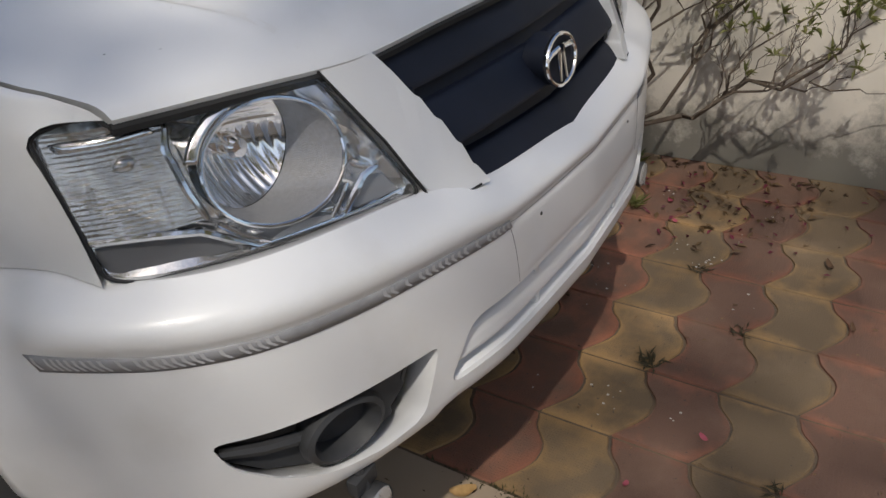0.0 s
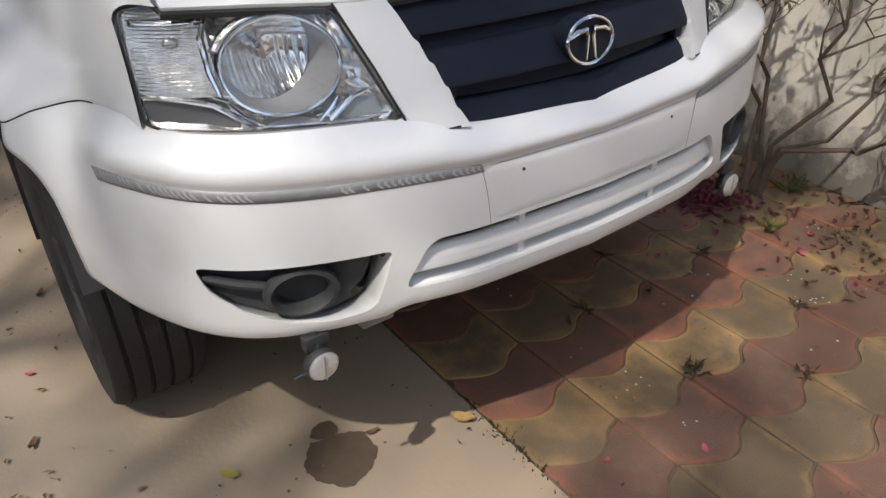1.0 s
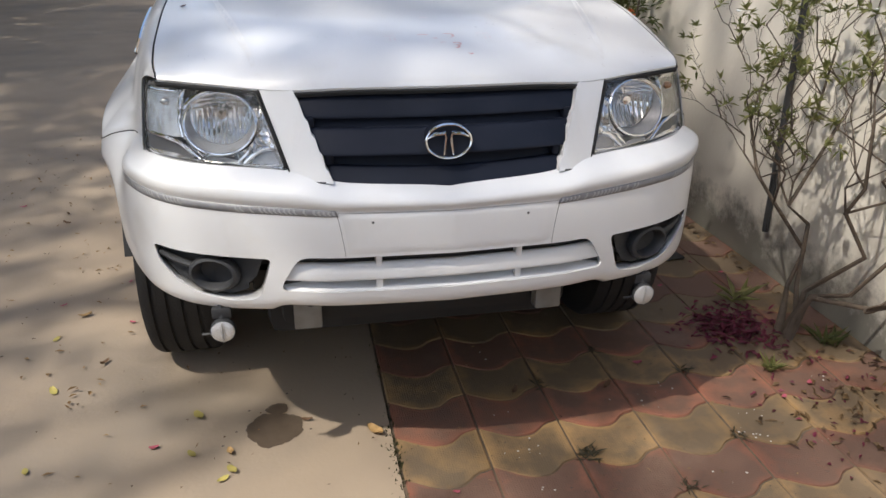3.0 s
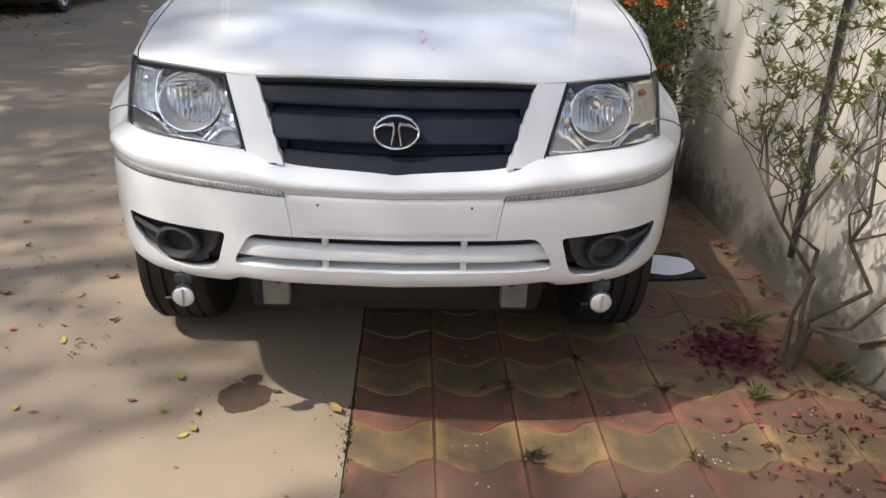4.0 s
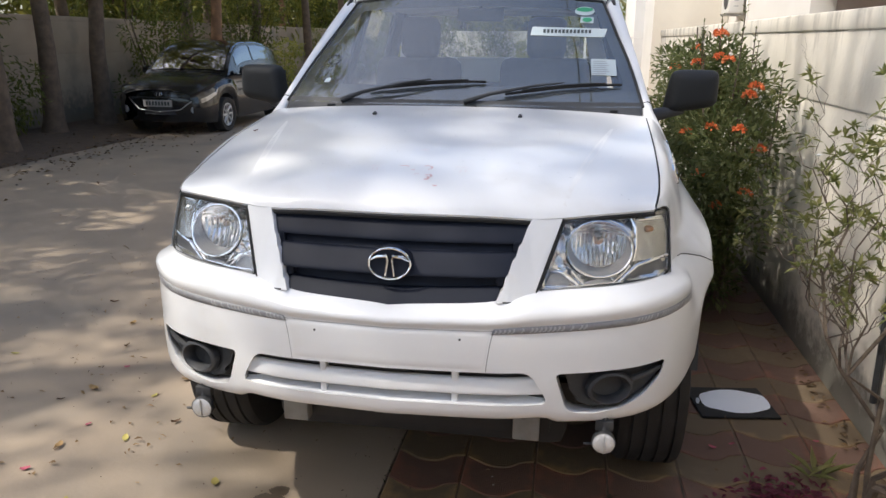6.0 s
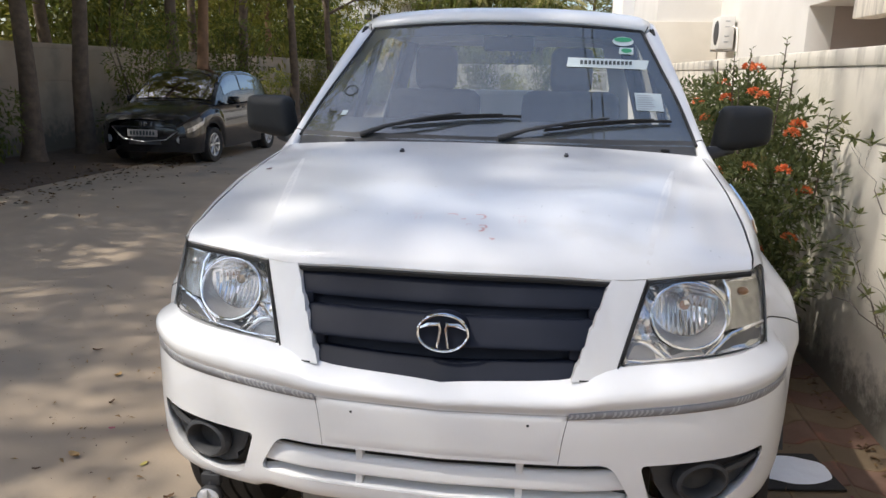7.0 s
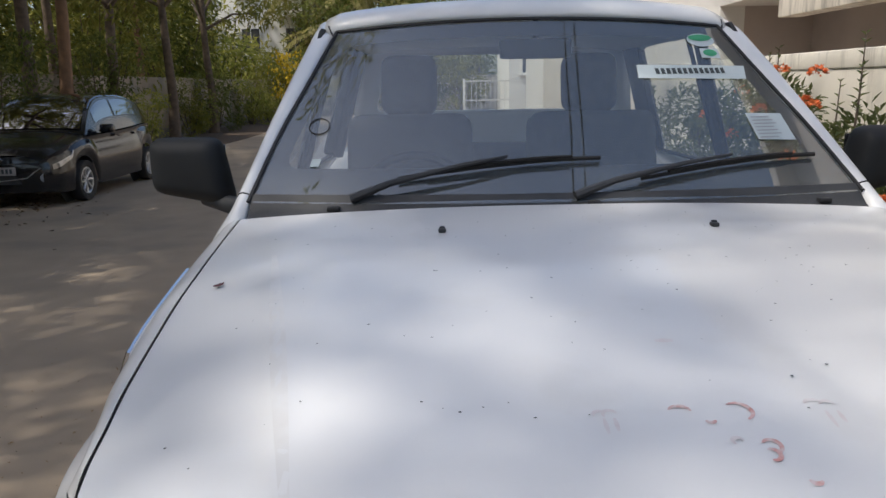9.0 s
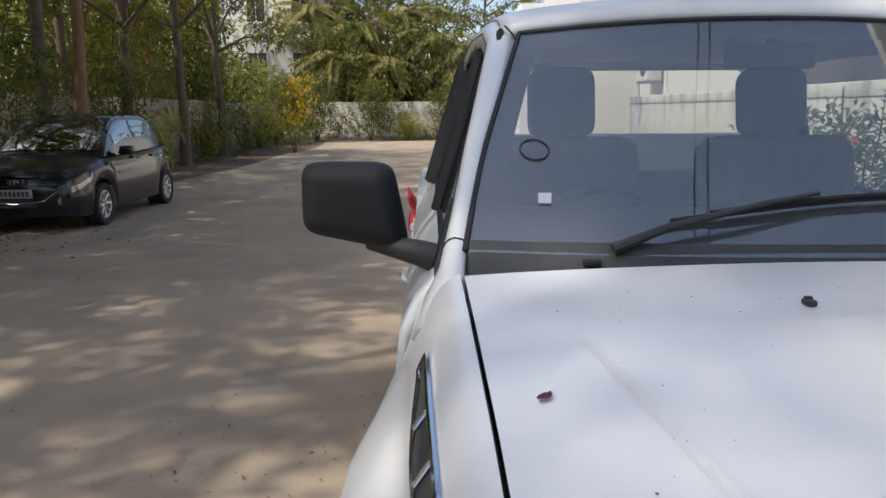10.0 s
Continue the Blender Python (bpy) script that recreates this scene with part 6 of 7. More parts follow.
# palms at the end of the road
def palm_at(x, y, h, seed):
    r = random.Random(seed)
    root = thing("palm_tree", "palm with drooping fronds beyond the end wall", "palm tree", "palms")
    bm = bmesh.new()
    tube(bm, [(0, 0, 0), (0.1, 0, h * 0.5), (0.05, 0.1, h)], [0.2, 0.15, 0.12], 8)
    part("trunk", bm, BARK, root)
    for k in range(16):
        a = k * 2.4
        el = 0.9 - 1.3 * (k / 15)
        d = Vector((math.cos(a), math.sin(a), 0))
        spine = []
        for q in spread(0, 1, 9):
            spine.append(Vector((0.05, 0.1, h)) + d * 2.6 * q + Vector((0, 0, 2.0 * math.sin(el) * q - 1.5 * q * q)))
        places = []
        for i in range(9):
            way = (spine[i + 1] - spine[i]).normalized()
            for sgn in (-1, 1):
                for z in (0.0, 0.33, 0.66):
                    s = way.cross(Vector((0, 0, 1))) * sgn
                    places.append((spine[i].lerp(spine[i + 1], z), (s + way * 0.6 + Vector((0, 0, -0.35))).normalized(), Vector((0, 0, 1)), 0.66 * (1 - 0.5 * abs(i / 9 - 0.4)), 0.09))
        leaf_mesh("frond", places, LEAF_PALM, root)
    root.matrix_basis = pose(x, y, 0, 0, 0, r.uniform(0, 360))


palm_at(-4.6, 43.5, 6.2, 1)
palm_at(-2.2, 44.5, 7.0, 2)
palm_at(-0.6, 43.2, 5.6, 3)
palm_at(-7.4, 44.0, 7.2, 4)
palm_at(-3.2, 42.6, 4.2, 5)
palm_at(0.9, 43.0, 4.8, 6)
palm_at(-5.9, 42.4, 4.4, 7)


# ---------- shrubs by the east wall ----------
LEAF_SHRUB = leaf_material("shrub_leaves", (0.14, 0.165, 0.05), (0.31, 0.30, 0.12))
LEAF_IXORA = leaf_material("ixora_leaves", (0.088, 0.115, 0.042), (0.20, 0.215, 0.085))
TWIG = material("grey_twig", (0.14, 0.105, 0.075), 0.85, second=(0.085, 0.065, 0.05), scale=25, bump=0.5, bump_scale=90)
WHITE_PETAL = material("white_petal", (0.82, 0.83, 0.80), 0.6)
ORANGE_PETAL = material("orange_petal", (0.80, 0.16, 0.045), 0.6, second=(0.70, 0.24, 0.08), scale=60)

shrub = thing("shrub", "bare-stemmed shrub with grey twisting stems and thin leaves", "shrub")
rs = random.Random(41)
tips = []


def kinked(p, q, n, jit, r):
    pts = [p]
    for k in range(1, n):
        pts.append(p.lerp(q, k / n) + Vector((r.gauss(0, jit), r.gauss(0, jit), r.gauss(0, jit * 0.5))))
    return pts + [q]


def branch_out(bm, p, q, r0, r1, level):
    """A crooked stem from p to q with side shoots, finer at each level."""
    q = Vector((min(q.x, WALL_X - 0.05), q.y, max(q.z, 0.12)))
    ln = (q - p).length
    pts = kinked(p, q, 5, ln * (0.075 if level < 2 else 0.05), rs)
    tube(bm, pts, [r0 + (r1 - r0) * k / 5 for k in range(6)], 7 if level < 2 else 5)
    if level >= 4 or ln < 0.05:
        tips.append((q, (q - p).normalized()))
        return
    for k in range((5, 4, 3, 2)[level]):
        f = (0.44, 0.56, 0.7, 0.84, 1.0)[k] if level == 0 else (0.35, 0.55, 0.78, 1.0)[k] if level == 1 else (0.45, 0.75, 1.0)[k]
        i = min(int(f * 5), 5)
        s = pts[i]
        d = (q - p).normalized()
        side = rng_dir(rs)
        side.x *= 0.6
        d2 = (d * 0.8 + side * 0.72 + Vector((0, 0, 0.34))).normalized()
        l2 = ln * rs.uniform(0.42, 0.62)
        rr = (r0 + (r1 - r0) * f)
        branch_out(bm, s, s + d2 * l2, rr * 0.66, rr * 0.38, level + 1)


BASE = Vector((1.44, 0.55, 0.0))
for tx, ty, tz, r0 in ((0.0, 0.40, 0.92, 0.0075), (0.10, 0.16, 1.05, 0.0075), (0.10, -0.24, 1.0, 0.008), (0.02, -0.74, 0.52, 0.009), (0.12, -0.52, 0.92, 0.0075)):
    bm = bmesh.new()
    fork = BASE + Vector((tx * 0.18 + 0.02, ty * 0.12, 0.17 + 0.04 * rs.random()))
    tube(bm, [BASE + Vector((tx * 0.1, ty * 0.05, -0.02)), BASE.lerp(fork, 0.5) + Vector((rs.gauss(0, 0.01), rs.gauss(0, 0.01), 0)), fork], [0.019, 0.0135, r0 * 1.2], 9)
    branch_out(bm, fork, BASE + Vector((tx, ty, tz)), r0 * 1.2, r0 * 0.6, 0)
    part("stem", bm, TWIG, shrub)
places = []
for p, d in tips:
    if p.z < 0.36 or rs.random() < (0.70 if p.z < 0.7 else 0.34):
        continue
    for _ in range(rs.randint(6, 11)):
        w = (d * 0.4 + rng_dir(rs) * 0.9 + Vector((0, 0, 0.12))).normalized()
        if p.x + w.x * 0.08 > WALL_X - 0.01:
            continue
        places.append((p, w, Vector((0, 0, 1)), rs.uniform(0.024, 0.050), rs.uniform(0.009, 0.016)))
leaf_mesh("foliage", places, LEAF_SHRUB, shrub)["kind"] = "stuff"
for p, d in rs.sample(tips, 16):
    fl = [(p + d * 0.01, (Vector((math.cos(a), math.sin(a), 0.4)) + d * 0.4).normalized(), Vector((0, 0, 1)), 0.017, 0.014) for a in spread(0, 5.0, 4)]
    leaf_mesh("white_flower", fl, WHITE_PETAL, shrub, "small white blossom")

ixora = thing("ixora_bush", "dense bush with dark leaves and orange flower heads", "bush")
ri = random.Random(52)
places = []
lobes = []
for k in range(120):
    y = ri.uniform(2.1, 4.9)
    top = 1.50 - 0.08 * abs(y - 3.0) - (0.35 if y < 2.4 else 0)
    low = 0.12 if y > 2.5 else 0.35
    lobes.append((Vector((ri.uniform(1.13, 1.50), y, low + ri.random() * (top - low))), ri.uniform(0.10, 0.18)))
heads = []
for c, rad in lobes:
    for _ in range(130):
        d0 = rng_dir(ri)
        p = c + d0 * rad * ri.uniform(0.5, 1.1)
        if p.x > WALL_X - 0.03 or p.z < 0.05 or p.x < 1.02:
            continue
        places.append((p, (d0 + rng_dir(ri) * 0.7 + Vector((0, 0, 0.1))).normalized(), Vector((0, 0, 1)), ri.uniform(0.038, 0.066), ri.uniform(0.017, 0.027)))
leaf_mesh("foliage", places, LEAF_IXORA, ixora)["kind"] = "stuff"
for k in range(9):
    y = 2.7 + 0.22 * k
    bm = bmesh.new()
    q = Vector((1.40 + ri.uniform(-0.1, 0.1), y + ri.uniform(-0.15, 0.15), 1.45 + ri.uniform(-0.2, 0.2)))
    tube(bm, [(1.40, y, 0), Vector((1.40, y, 0.7)) + Vector((ri.uniform(-0.05, 0.05), 0, 0)), q], [0.016, 0.011, 0.004], 6)
    part("stem", bm, TWIG, ixora)
# upright shoots standing above the bush, leaves in crossed pairs that shrink to the tip
places = []
for x, y, z0, z1 in ((1.30, 2.40, 1.25, 1.72), (1.42, 2.62, 1.2, 1.62), (1.24, 2.95, 1.25, 1.66), (1.36, 3.20, 1.3, 1.70), (1.46, 2.20, 0.95, 1.40), (1.28, 3.55, 1.25, 1.60), (1.20, 2.62, 1.15, 1.50), (1.48, 2.9, 1.2, 1.55)):
    lean = Vector((ri.uniform(-0.04, 0.04), ri.uniform(-0.05, 0.05), 0))
    p0, p1 = Vector((x, y, z0)), Vector((x, y, z1)) + lean
    part("stem", tube(bmesh.new(), [p0, p0.lerp(p1, 0.5) + lean * 0.3, p1], [0.005, 0.004, 0.002], 6), TWIG, ixora)
    n = int((z1 - z0) / 0.034)
    for j in range(n):
        k = j / (n - 1)
        turn = 1.57 * (j % 2) + ri.uniform(-0.35, 0.35)
        for a in (turn, turn + 3.14 + ri.uniform(-0.3, 0.3)):
            if ri.random() < 0.12:
                continue
            up = ri.uniform(0.15, 0.5) + 0.7 * k
            places.append((p0.lerp(p1, k) + Vector((0, 0, ri.uniform(-0.01, 0.01))), Vector((math.cos(a), math.sin(a), up)).normalized(), Vector((0, 0, 1)), ri.uniform(0.045, 0.072) * (1 - 0.55 * k), ri.uniform(0.018, 0.026) * (1 - 0.4 * k)))
leaf_mesh("top_growth", places, LEAF_IXORA, ixora)["kind"] = "stuff"
HEADS = [(1.22, 2.45, 1.10), (1.30, 2.15, 1.12), (1.16, 2.9, 1.02), (1.20, 3.0, 1.42), (1.28, 2.75, 1.46), (1.34, 2.8, 1.44), (1.12, 3.1, 1.30), (1.25, 2.6, 1.58), (1.36, 2.3, 1.28), (1.40, 2.35, 1.32),
         (1.15, 2.35, 0.86), (1.24, 2.2, 0.72), (1.36, 2.15, 0.80), (1.08, 2.8, 0.75), (1.24, 3.3, 1.50), (1.14, 3.5, 1.38), (1.42, 2.2, 1.02), (1.18, 2.65, 1.24), (1.10, 3.6, 1.05), (1.33, 3.1, 1.60)]
for x, y, z in HEADS:
    pet = []
    for _ in range(44):
        d = rng_dir(ri)
        d.z = abs(d.z) * 0.9 - 0.1
        pet.append((Vector((x, y, z)) + d * 0.024, (d + rng_dir(ri) * 0.5).normalized(), rng_dir(ri), 0.022, 0.018))
    leaf_mesh("flower_head", pet, ORANGE_PETAL, ixora, "orange flower head")

# low tufts at the wall's foot
def tuft_at(name, label, x, y, n, ln, seed, mat, spreadr=0.5):
    r = random.Random(seed)
    t = thing(name, label, "plant")
    pl = []
    for _ in range(n):
        a = r.uniform(0, 6.28)
        pl.append((Vector((x + r.gauss(0, 0.012), y + r.gauss(0, 0.012), 0.0)), Vector((math.cos(a) * spreadr, math.sin(a) * spreadr, r.uniform(0.5, 1))).normalized(), Vector((0, 0, 1)), ln * r.uniform(0.6, 1.1), ln * 0.14))
    leaf_mesh("leaf_blade", pl, mat, t)["kind"] = "stuff"


tuft_at("grass_tuft", "green seedling with strap leaves at the shrub's foot", 1.42, 0.84, 9, 0.17, 1, LEAF_SHRUB, 0.9)
tuft_at("weed", "small green weed growing in a paving joint", 1.24, 0.33, 26, 0.07, 2, LEAF_SHRUB, 0.8)
tuft_at("weed", "small green weed growing in a paving joint", 1.56, 0.45, 20, 0.11, 3, LEAF_IXORA, 0.9)
tuft_at("weed", "dry grey weed growing in a paving joint", 0.425, -0.002, 34, 0.045, 4, leaf_material("dry_weed", (0.07, 0.065, 0.04), (0.13, 0.11, 0.07)), 1.6)
tuft_at("weed", "dry grey weed growing in a paving joint", 0.94, 0.38, 22, 0.04, 5, bpy.data.materials["dry_weed"], 1.6)
for k, (col, row) in enumerate(((1, -2), (2, -4), (3, -1), (2, 2), (4, 0), (5, -3), (3, 3), (4, -6), (1, -5))):
    tuft_at("weed", "dry grey weed growing in a paving joint", PAVE_X0 + col * PAVE_W, row * ROW + 0.002, 20, 0.034, 60 + k, bpy.data.materials["dry_weed"], 1.8)
r = random.Random(6)
moss = []
for _ in range(520):
    y = r.uniform(-1.6, 2.2) if r.random() < 0.4 else r.gauss(0.12, 0.10)
    moss.append((Vector((-0.142 + r.gauss(0, 0.010), y, -0.012)), (rng_dir(r) + Vector((0, 0, 1))).normalized(), rng_dir(r), r.uniform(0.010, 0.028), 0.008))
tagged(leaf_mesh("moss", moss, leaf_material("moss_green", (0.05, 0.055, 0.025), (0.11, 0.10, 0.05))), "moss and weeds in the joint between road and paving", "moss", kind="stuff")

# dark pipe fixed to the wall
pipe = thing("drain_pipe", "thin black pipe fixed down the plastered wall", "pipe")
bm = bmesh.new()
tube(bm, [(WALL_X - 0.02, 1.13, 1.60), (WALL_X - 0.02, 1.115, 0.9), (WALL_X - 0.02, 1.09, 0.20)], 0.014, 8)
part("tube", bm, PLASTIC, pipe)
for z in (0.5, 1.3):
    part("clip", box(bmesh.new(), (WALL_X - 0.012, 1.11, z), (0.03, 0.05, 0.02), 0.003), STEEL, pipe)

# ---------- on the ground ----------
OIL = material("wet_oil", (0.075, 0.055, 0.038), 0.5, second=(0.115, 0.085, 0.06), scale=22, amount=0.7)


def blot(bm, x, y, rx, ry, r, z):
    n = 90
    ph = [r.uniform(0, 6.28) for _ in range(6)]
    ring = []
    for k in range(n):
        a = 2 * math.pi * k / n
        q = 1 + 0.05 * math.sin(3 * a + ph[0]) + 0.035 * math.sin(5 * a + ph[1]) + 0.03 * math.sin(8 * a + ph[2]) + 0.018 * math.sin(17 * a + ph[3]) + 0.014 * math.sin(29 * a + ph[4])
        ring.append(bm.verts.new((x + rx * q * math.cos(a), y + ry * q * math.sin(a), z)))
    bm.faces.new(ring)


bm = bmesh.new()
r = random.Random(14)
blot(bm, -0.50, 0.305, 0.088, 0.085, r, 0.0012)
blot(bm, -0.492, 0.410, 0.036, 0.030, r, 0.0016)
for _ in range(10):
    blot(bm, -0.50 + r.gauss(0, 0.11), 0.30 + r.gauss(0, 0.11), 0.004, 0.004, r, 0.0011)
tagged(link("oil_stain", bm, OIL), "dark oil stain soaked into the concrete", "stain", kind="structure")

floor_mat = thing("floor_mat", "black rubber mat with a white oval sheet on it", "mat")
m = pose(1.228, 1.385, 0.004, 0, 0, 8)
bm = bmesh.new()
box(bm, (0, 0, 0.005), (0.335, 0.28, 0.010), 0.003, seg=1)
bmesh.ops.transform(bm, matrix=m, verts=bm.verts[:])
part("rubber_base", bm, RUBBER, floor_mat)
bm = bmesh.new()
ring = []
for k in range(48):
    a = 2 * math.pi * k / 48
    ca, sa = math.cos(a), math.sin(a)
    ring.append(m @ Vector((0.015 + 0.148 * math.copysign(abs(ca) ** 0.8, ca), 0.106 * math.copysign(abs(sa) ** 0.8, sa), 0.013 + 0.003 * math.sin(5 * a))))
vs = [bm.verts.new(p) for p in ring]
c = bm.verts.new(m @ Vector((0.015, 0, 0.015)))
for k in range(48):
    bm.faces.new((vs[k], vs[(k + 1) % 48], c))
part("oval_sheet", bm, material("white_sheet", (0.86, 0.88, 0.92), 0.6, bump=0.3, bump_scale=25), floor_mat, "white oval sheet")
bm = bmesh.new()
for k in range(3):
    box(bm, m @ Vector((-0.15 + 0.004 * k, 0.01 * k - 0.01, 0.0125)), (0.012, 0.03, 0.003), 0.001)
part("white_edge", bm, bpy.data.materials["white_sheet"], floor_mat)


def curled(name, mat, ln, wd, curl, seed):
    """A small curled leaf or petal as a mesh of its own."""
    r = random.Random(seed)
    bm = bmesh.new()
    n = 6
    rows2 = []
    for i in range(n + 1):
        t = i / n
        w = wd * math.sin(math.pi * (0.08 + 0.86 * t)) ** 0.8
        row = []
        for k in (-1, 0, 1):
            x = ln * (t - 0.5)
            row.append(bm.verts.new((x, k * w / 2, curl * ((2 * t - 1) ** 2 + 0.8 * k * k * (0.5 + t)) + 0.002 + r.uniform(0, 0.002))))
        rows2.append(row)
    for a, b in zip(rows2, rows2[1:]):
        for k in (0, 1):
            bm.faces.new((a[k], a[k + 1], b[k + 1], b[k]))
    me = bpy.data.meshes.new(name)
    bm.to_mesh(me)
    bm.free()
    for p in me.polygons:
        p.use_smooth = True
    me.materials.append(mat)
    return me


YELLOW_LEAF = material("yellow_leaf", (0.42, 0.34, 0.09), 0.7, second=(0.32, 0.28, 0.08), scale=60, per_object=0.25)
TAN_LEAF = material("tan_leaf", (0.42, 0.27, 0.11), 0.75, second=(0.30, 0.18, 0.07), scale=60, per_object=0.25)
PINK = material("pink_petal", (0.42, 0.085, 0.13), 0.7, second=(0.32, 0.07, 0.09), scale=60, per_object=0.25)
yellow_me, tan_me, pink_me, dry_me = (curled("leaf", YELLOW_LEAF, 0.058, 0.03, 0.004, 1), curled("leaf", TAN_LEAF, 0.06, 0.032, 0.009, 2),
                                      curled("petal", PINK, 0.036, 0.022, 0.004, 3), curled("leaf", DRY, 0.05, 0.018, 0.008, 4))
FALLEN = {
    "yellow": (yellow_me, "fallen_leaf", "yellow fallen leaf on the concrete", "fallen leaf", [(-0.74, 0.415), (-0.643, 0.094), (-0.742, 0.223), (-1.204, 0.229), (-1.233, 0.644), (-1.314, 1.006), (-2.251, 1.311), (-0.62, 0.13)]),
    "tan": (tan_me, "fallen_leaf", "curled tan fallen leaf on the concrete", "fallen leaf", [(-0.19, 0.232), (-0.63, 0.212), (-1.455, 0.543), (-1.25, 1.18), (-1.62, 1.02), (-1.9, 1.8)]),
    "pink": (pink_me, "fallen_petal", "fallen crimson petal on the ground", "fallen petal", [(-1.868, 2.553), (-0.857, 0.274), (-1.126, 1.477), (-1.359, 1.29), (-1.055, 1.095), (-1.472, 0.376), (-1.606, 1.263), (-1.353, 1.295), (-1.448, 0.718), (0.217, -0.198), (0.001, -0.084),
                                                                                  (1.19, 0.16), (1.33, 0.22), (1.08, 0.98), (1.16, 1.02), (1.5, 1.1), (0.79, 0.45), (1.45, -0.1)]),
    "dry": (dry_me, "fallen_leaf", "dry brown fallen leaf on the ground", "fallen leaf", [(-1.571, 2.255), (-1.6, 2.4), (-0.40, 0.33), (-1.75, 1.5), (-1.2, 1.9), (-2.2, 2.1), (-1.1, 0.8), (-2.6, 1.0), (-0.95, 1.5), (-1.7, 0.9), (0.30, 0.36), (0.62, 0.33), (1.1, -0.35), (0.8, -0.45)]),
}
r = random.Random(77)
for key, (me, nm, lab, cat, spots2) in FALLEN.items():
    for x, y in spots2:
        ob = new(nm, me)
        s = r.uniform(0.6, 1.05)
        ob.matrix_basis = pose(x, y, 0.002 if x < -0.13 else 0.004, r.uniform(-6, 6), r.uniform(-6, 6), r.uniform(0, 360)) @ Matrix.Diagonal((s, s, s, 1))
        tagged(ob, lab, cat, "fallen %s leaves and petals" % key)
# loose litter, too much to count
def litter(name, label, n, place, mats, seed, size):
    r = random.Random(seed)
    pl = []
    for _ in range(n):
        x, y = place(r)
        d = rng_dir(r)
        d.z *= 0.22
        pl.append((Vector((x, y, 0.006 + r.random() * 0.01)), d.normalized(), Vector((0, 0, 1)) + rng_dir(r) * 0.3, r.uniform(*size), r.uniform(*size) * 0.45))
    tagged(leaf_mesh(name, pl, mats), label, "litter", kind="stuff")


DRY_MIX = leaf_material("dry_mix", (0.26, 0.17, 0.085), (0.08, 0.052, 0.034))
MAG_MIX = leaf_material("magenta_mix", (0.26, 0.055, 0.095), (0.10, 0.028, 0.04))
litter("petal_pile", "pile of dark magenta petals at the shrub's foot", 380, lambda r: (min(1.62, 1.28 + r.gauss(0, 0.085)), 0.64 + r.gauss(0, 0.085)), MAG_MIX, 1, (0.022, 0.05))
litter("leaf_litter", "dry leaves strewn over the paving by the wall", 130, lambda r: (min(1.66, 1.38 + r.gauss(0, 0.16)), 0.08 + r.gauss(0, 0.22)), DRY_MIX, 2, (0.014, 0.048))
litter("petal_scatter", "magenta petals strewn over the paving", 90, lambda r: (min(1.66, 1.35 + r.gauss(0, 0.17)), 0.25 + r.gauss(0, 0.3)), MAG_MIX, 3, (0.018, 0.034))
litter("leaf_crumbs", "small dry leaf crumbs over road and paving", 900, lambda r: (r.uniform(-3.5, 1.65), r.uniform(-0.8, 3.5)), DRY_MIX, 4, (0.006, 0.02))
litter("tan_crumbs", "broken tan leaf pieces scattered over the concrete", 190, lambda r: (-0.8 - abs(r.gauss(0, 1.0)), r.uniform(0.1, 4.0)), leaf_material("tan_mix", (0.36, 0.25, 0.13), (0.22, 0.13, 0.06)), 8, (0.012, 0.04))
litter("verge_litter", "dry leaves heaped along the road's far edge", 1900, lambda r: (-6.7 + r.gauss(0, 0.75), r.uniform(-3, 11)), DRY_MIX, 5, (0.04, 0.09))
litter("wall_foot_litter", "dry leaves along the foot of the east wall", 160, lambda r: (1.62 + r.gauss(0, 0.025), r.uniform(-0.6, 4)), DRY_MIX, 6, (0.02, 0.05))
bm = sheet(lambda u, v: Vector((-8.55 + 2.4 * v + 0.3 * math.sin(9 * u) * v + 0.12 * math.sin(31 * u) * v, -14 + 54 * u, 0.045 * (1 - v) ** 0.7 + 0.003)), 160, 6)
tagged(link("verge", bm, SOIL), "bare soil verge under the trees", "soil", kind="structure")
# pale droppings and chips on the paving
r = random.Random(19)
bm = bmesh.new()
for _ in range(16):
    cx, cy = r.uniform(0.1, 1.5), r.gauss(0.0, 0.35)
    for _ in range(r.randint(1, 6)):
        blot(bm, cx + r.gauss(0, 0.03), cy + r.gauss(0, 0.025), *(2 * [r.uniform(0.001, 0.0042)]), r, 0.0062)
tagged(link("pale_specks", bm, material("pale_dirt", (0.52, 0.50, 0.46), 0.9)), "pale specks of dirt on the paving", "specks", kind="stuff")

# ---------- marks on the truck ----------
def stroke(name, pts, w, mat, parent, surf, label=""):
    """A thin smear along points (a, b) laid on a surface function."""
    pts = [Vector(p) for p in pts]
    bm = bmesh.new()
    left, right = [], []
    for i, p in enumerate(pts):
        d = (pts[min(i + 1, len(pts) - 1)] - pts[max(i - 1, 0)]).normalized()
        n = Vector((-d.y, d.x)) * w * (0.35 + 0.65 * math.sin(math.pi * (i + 0.4) / (len(pts) - 0.2)))
        left.append(bm.verts.new(surf(*(p + n))))
        right.append(bm.verts.new(surf(*(p - n))))
    for i in range(len(pts) - 1):
        bm.faces.new((left[i], left[i + 1], right[i + 1], right[i]))
    return part(name, bm, mat, parent, label)


def arc(cx, cy, rad, a0, a1, n=9, k=1.0):
    return [(cx + rad * math.cos(a0 + (a1 - a0) * i / n), cy + k * rad * math.sin(a0 + (a1 - a0) * i / n)) for i in range(n + 1)]


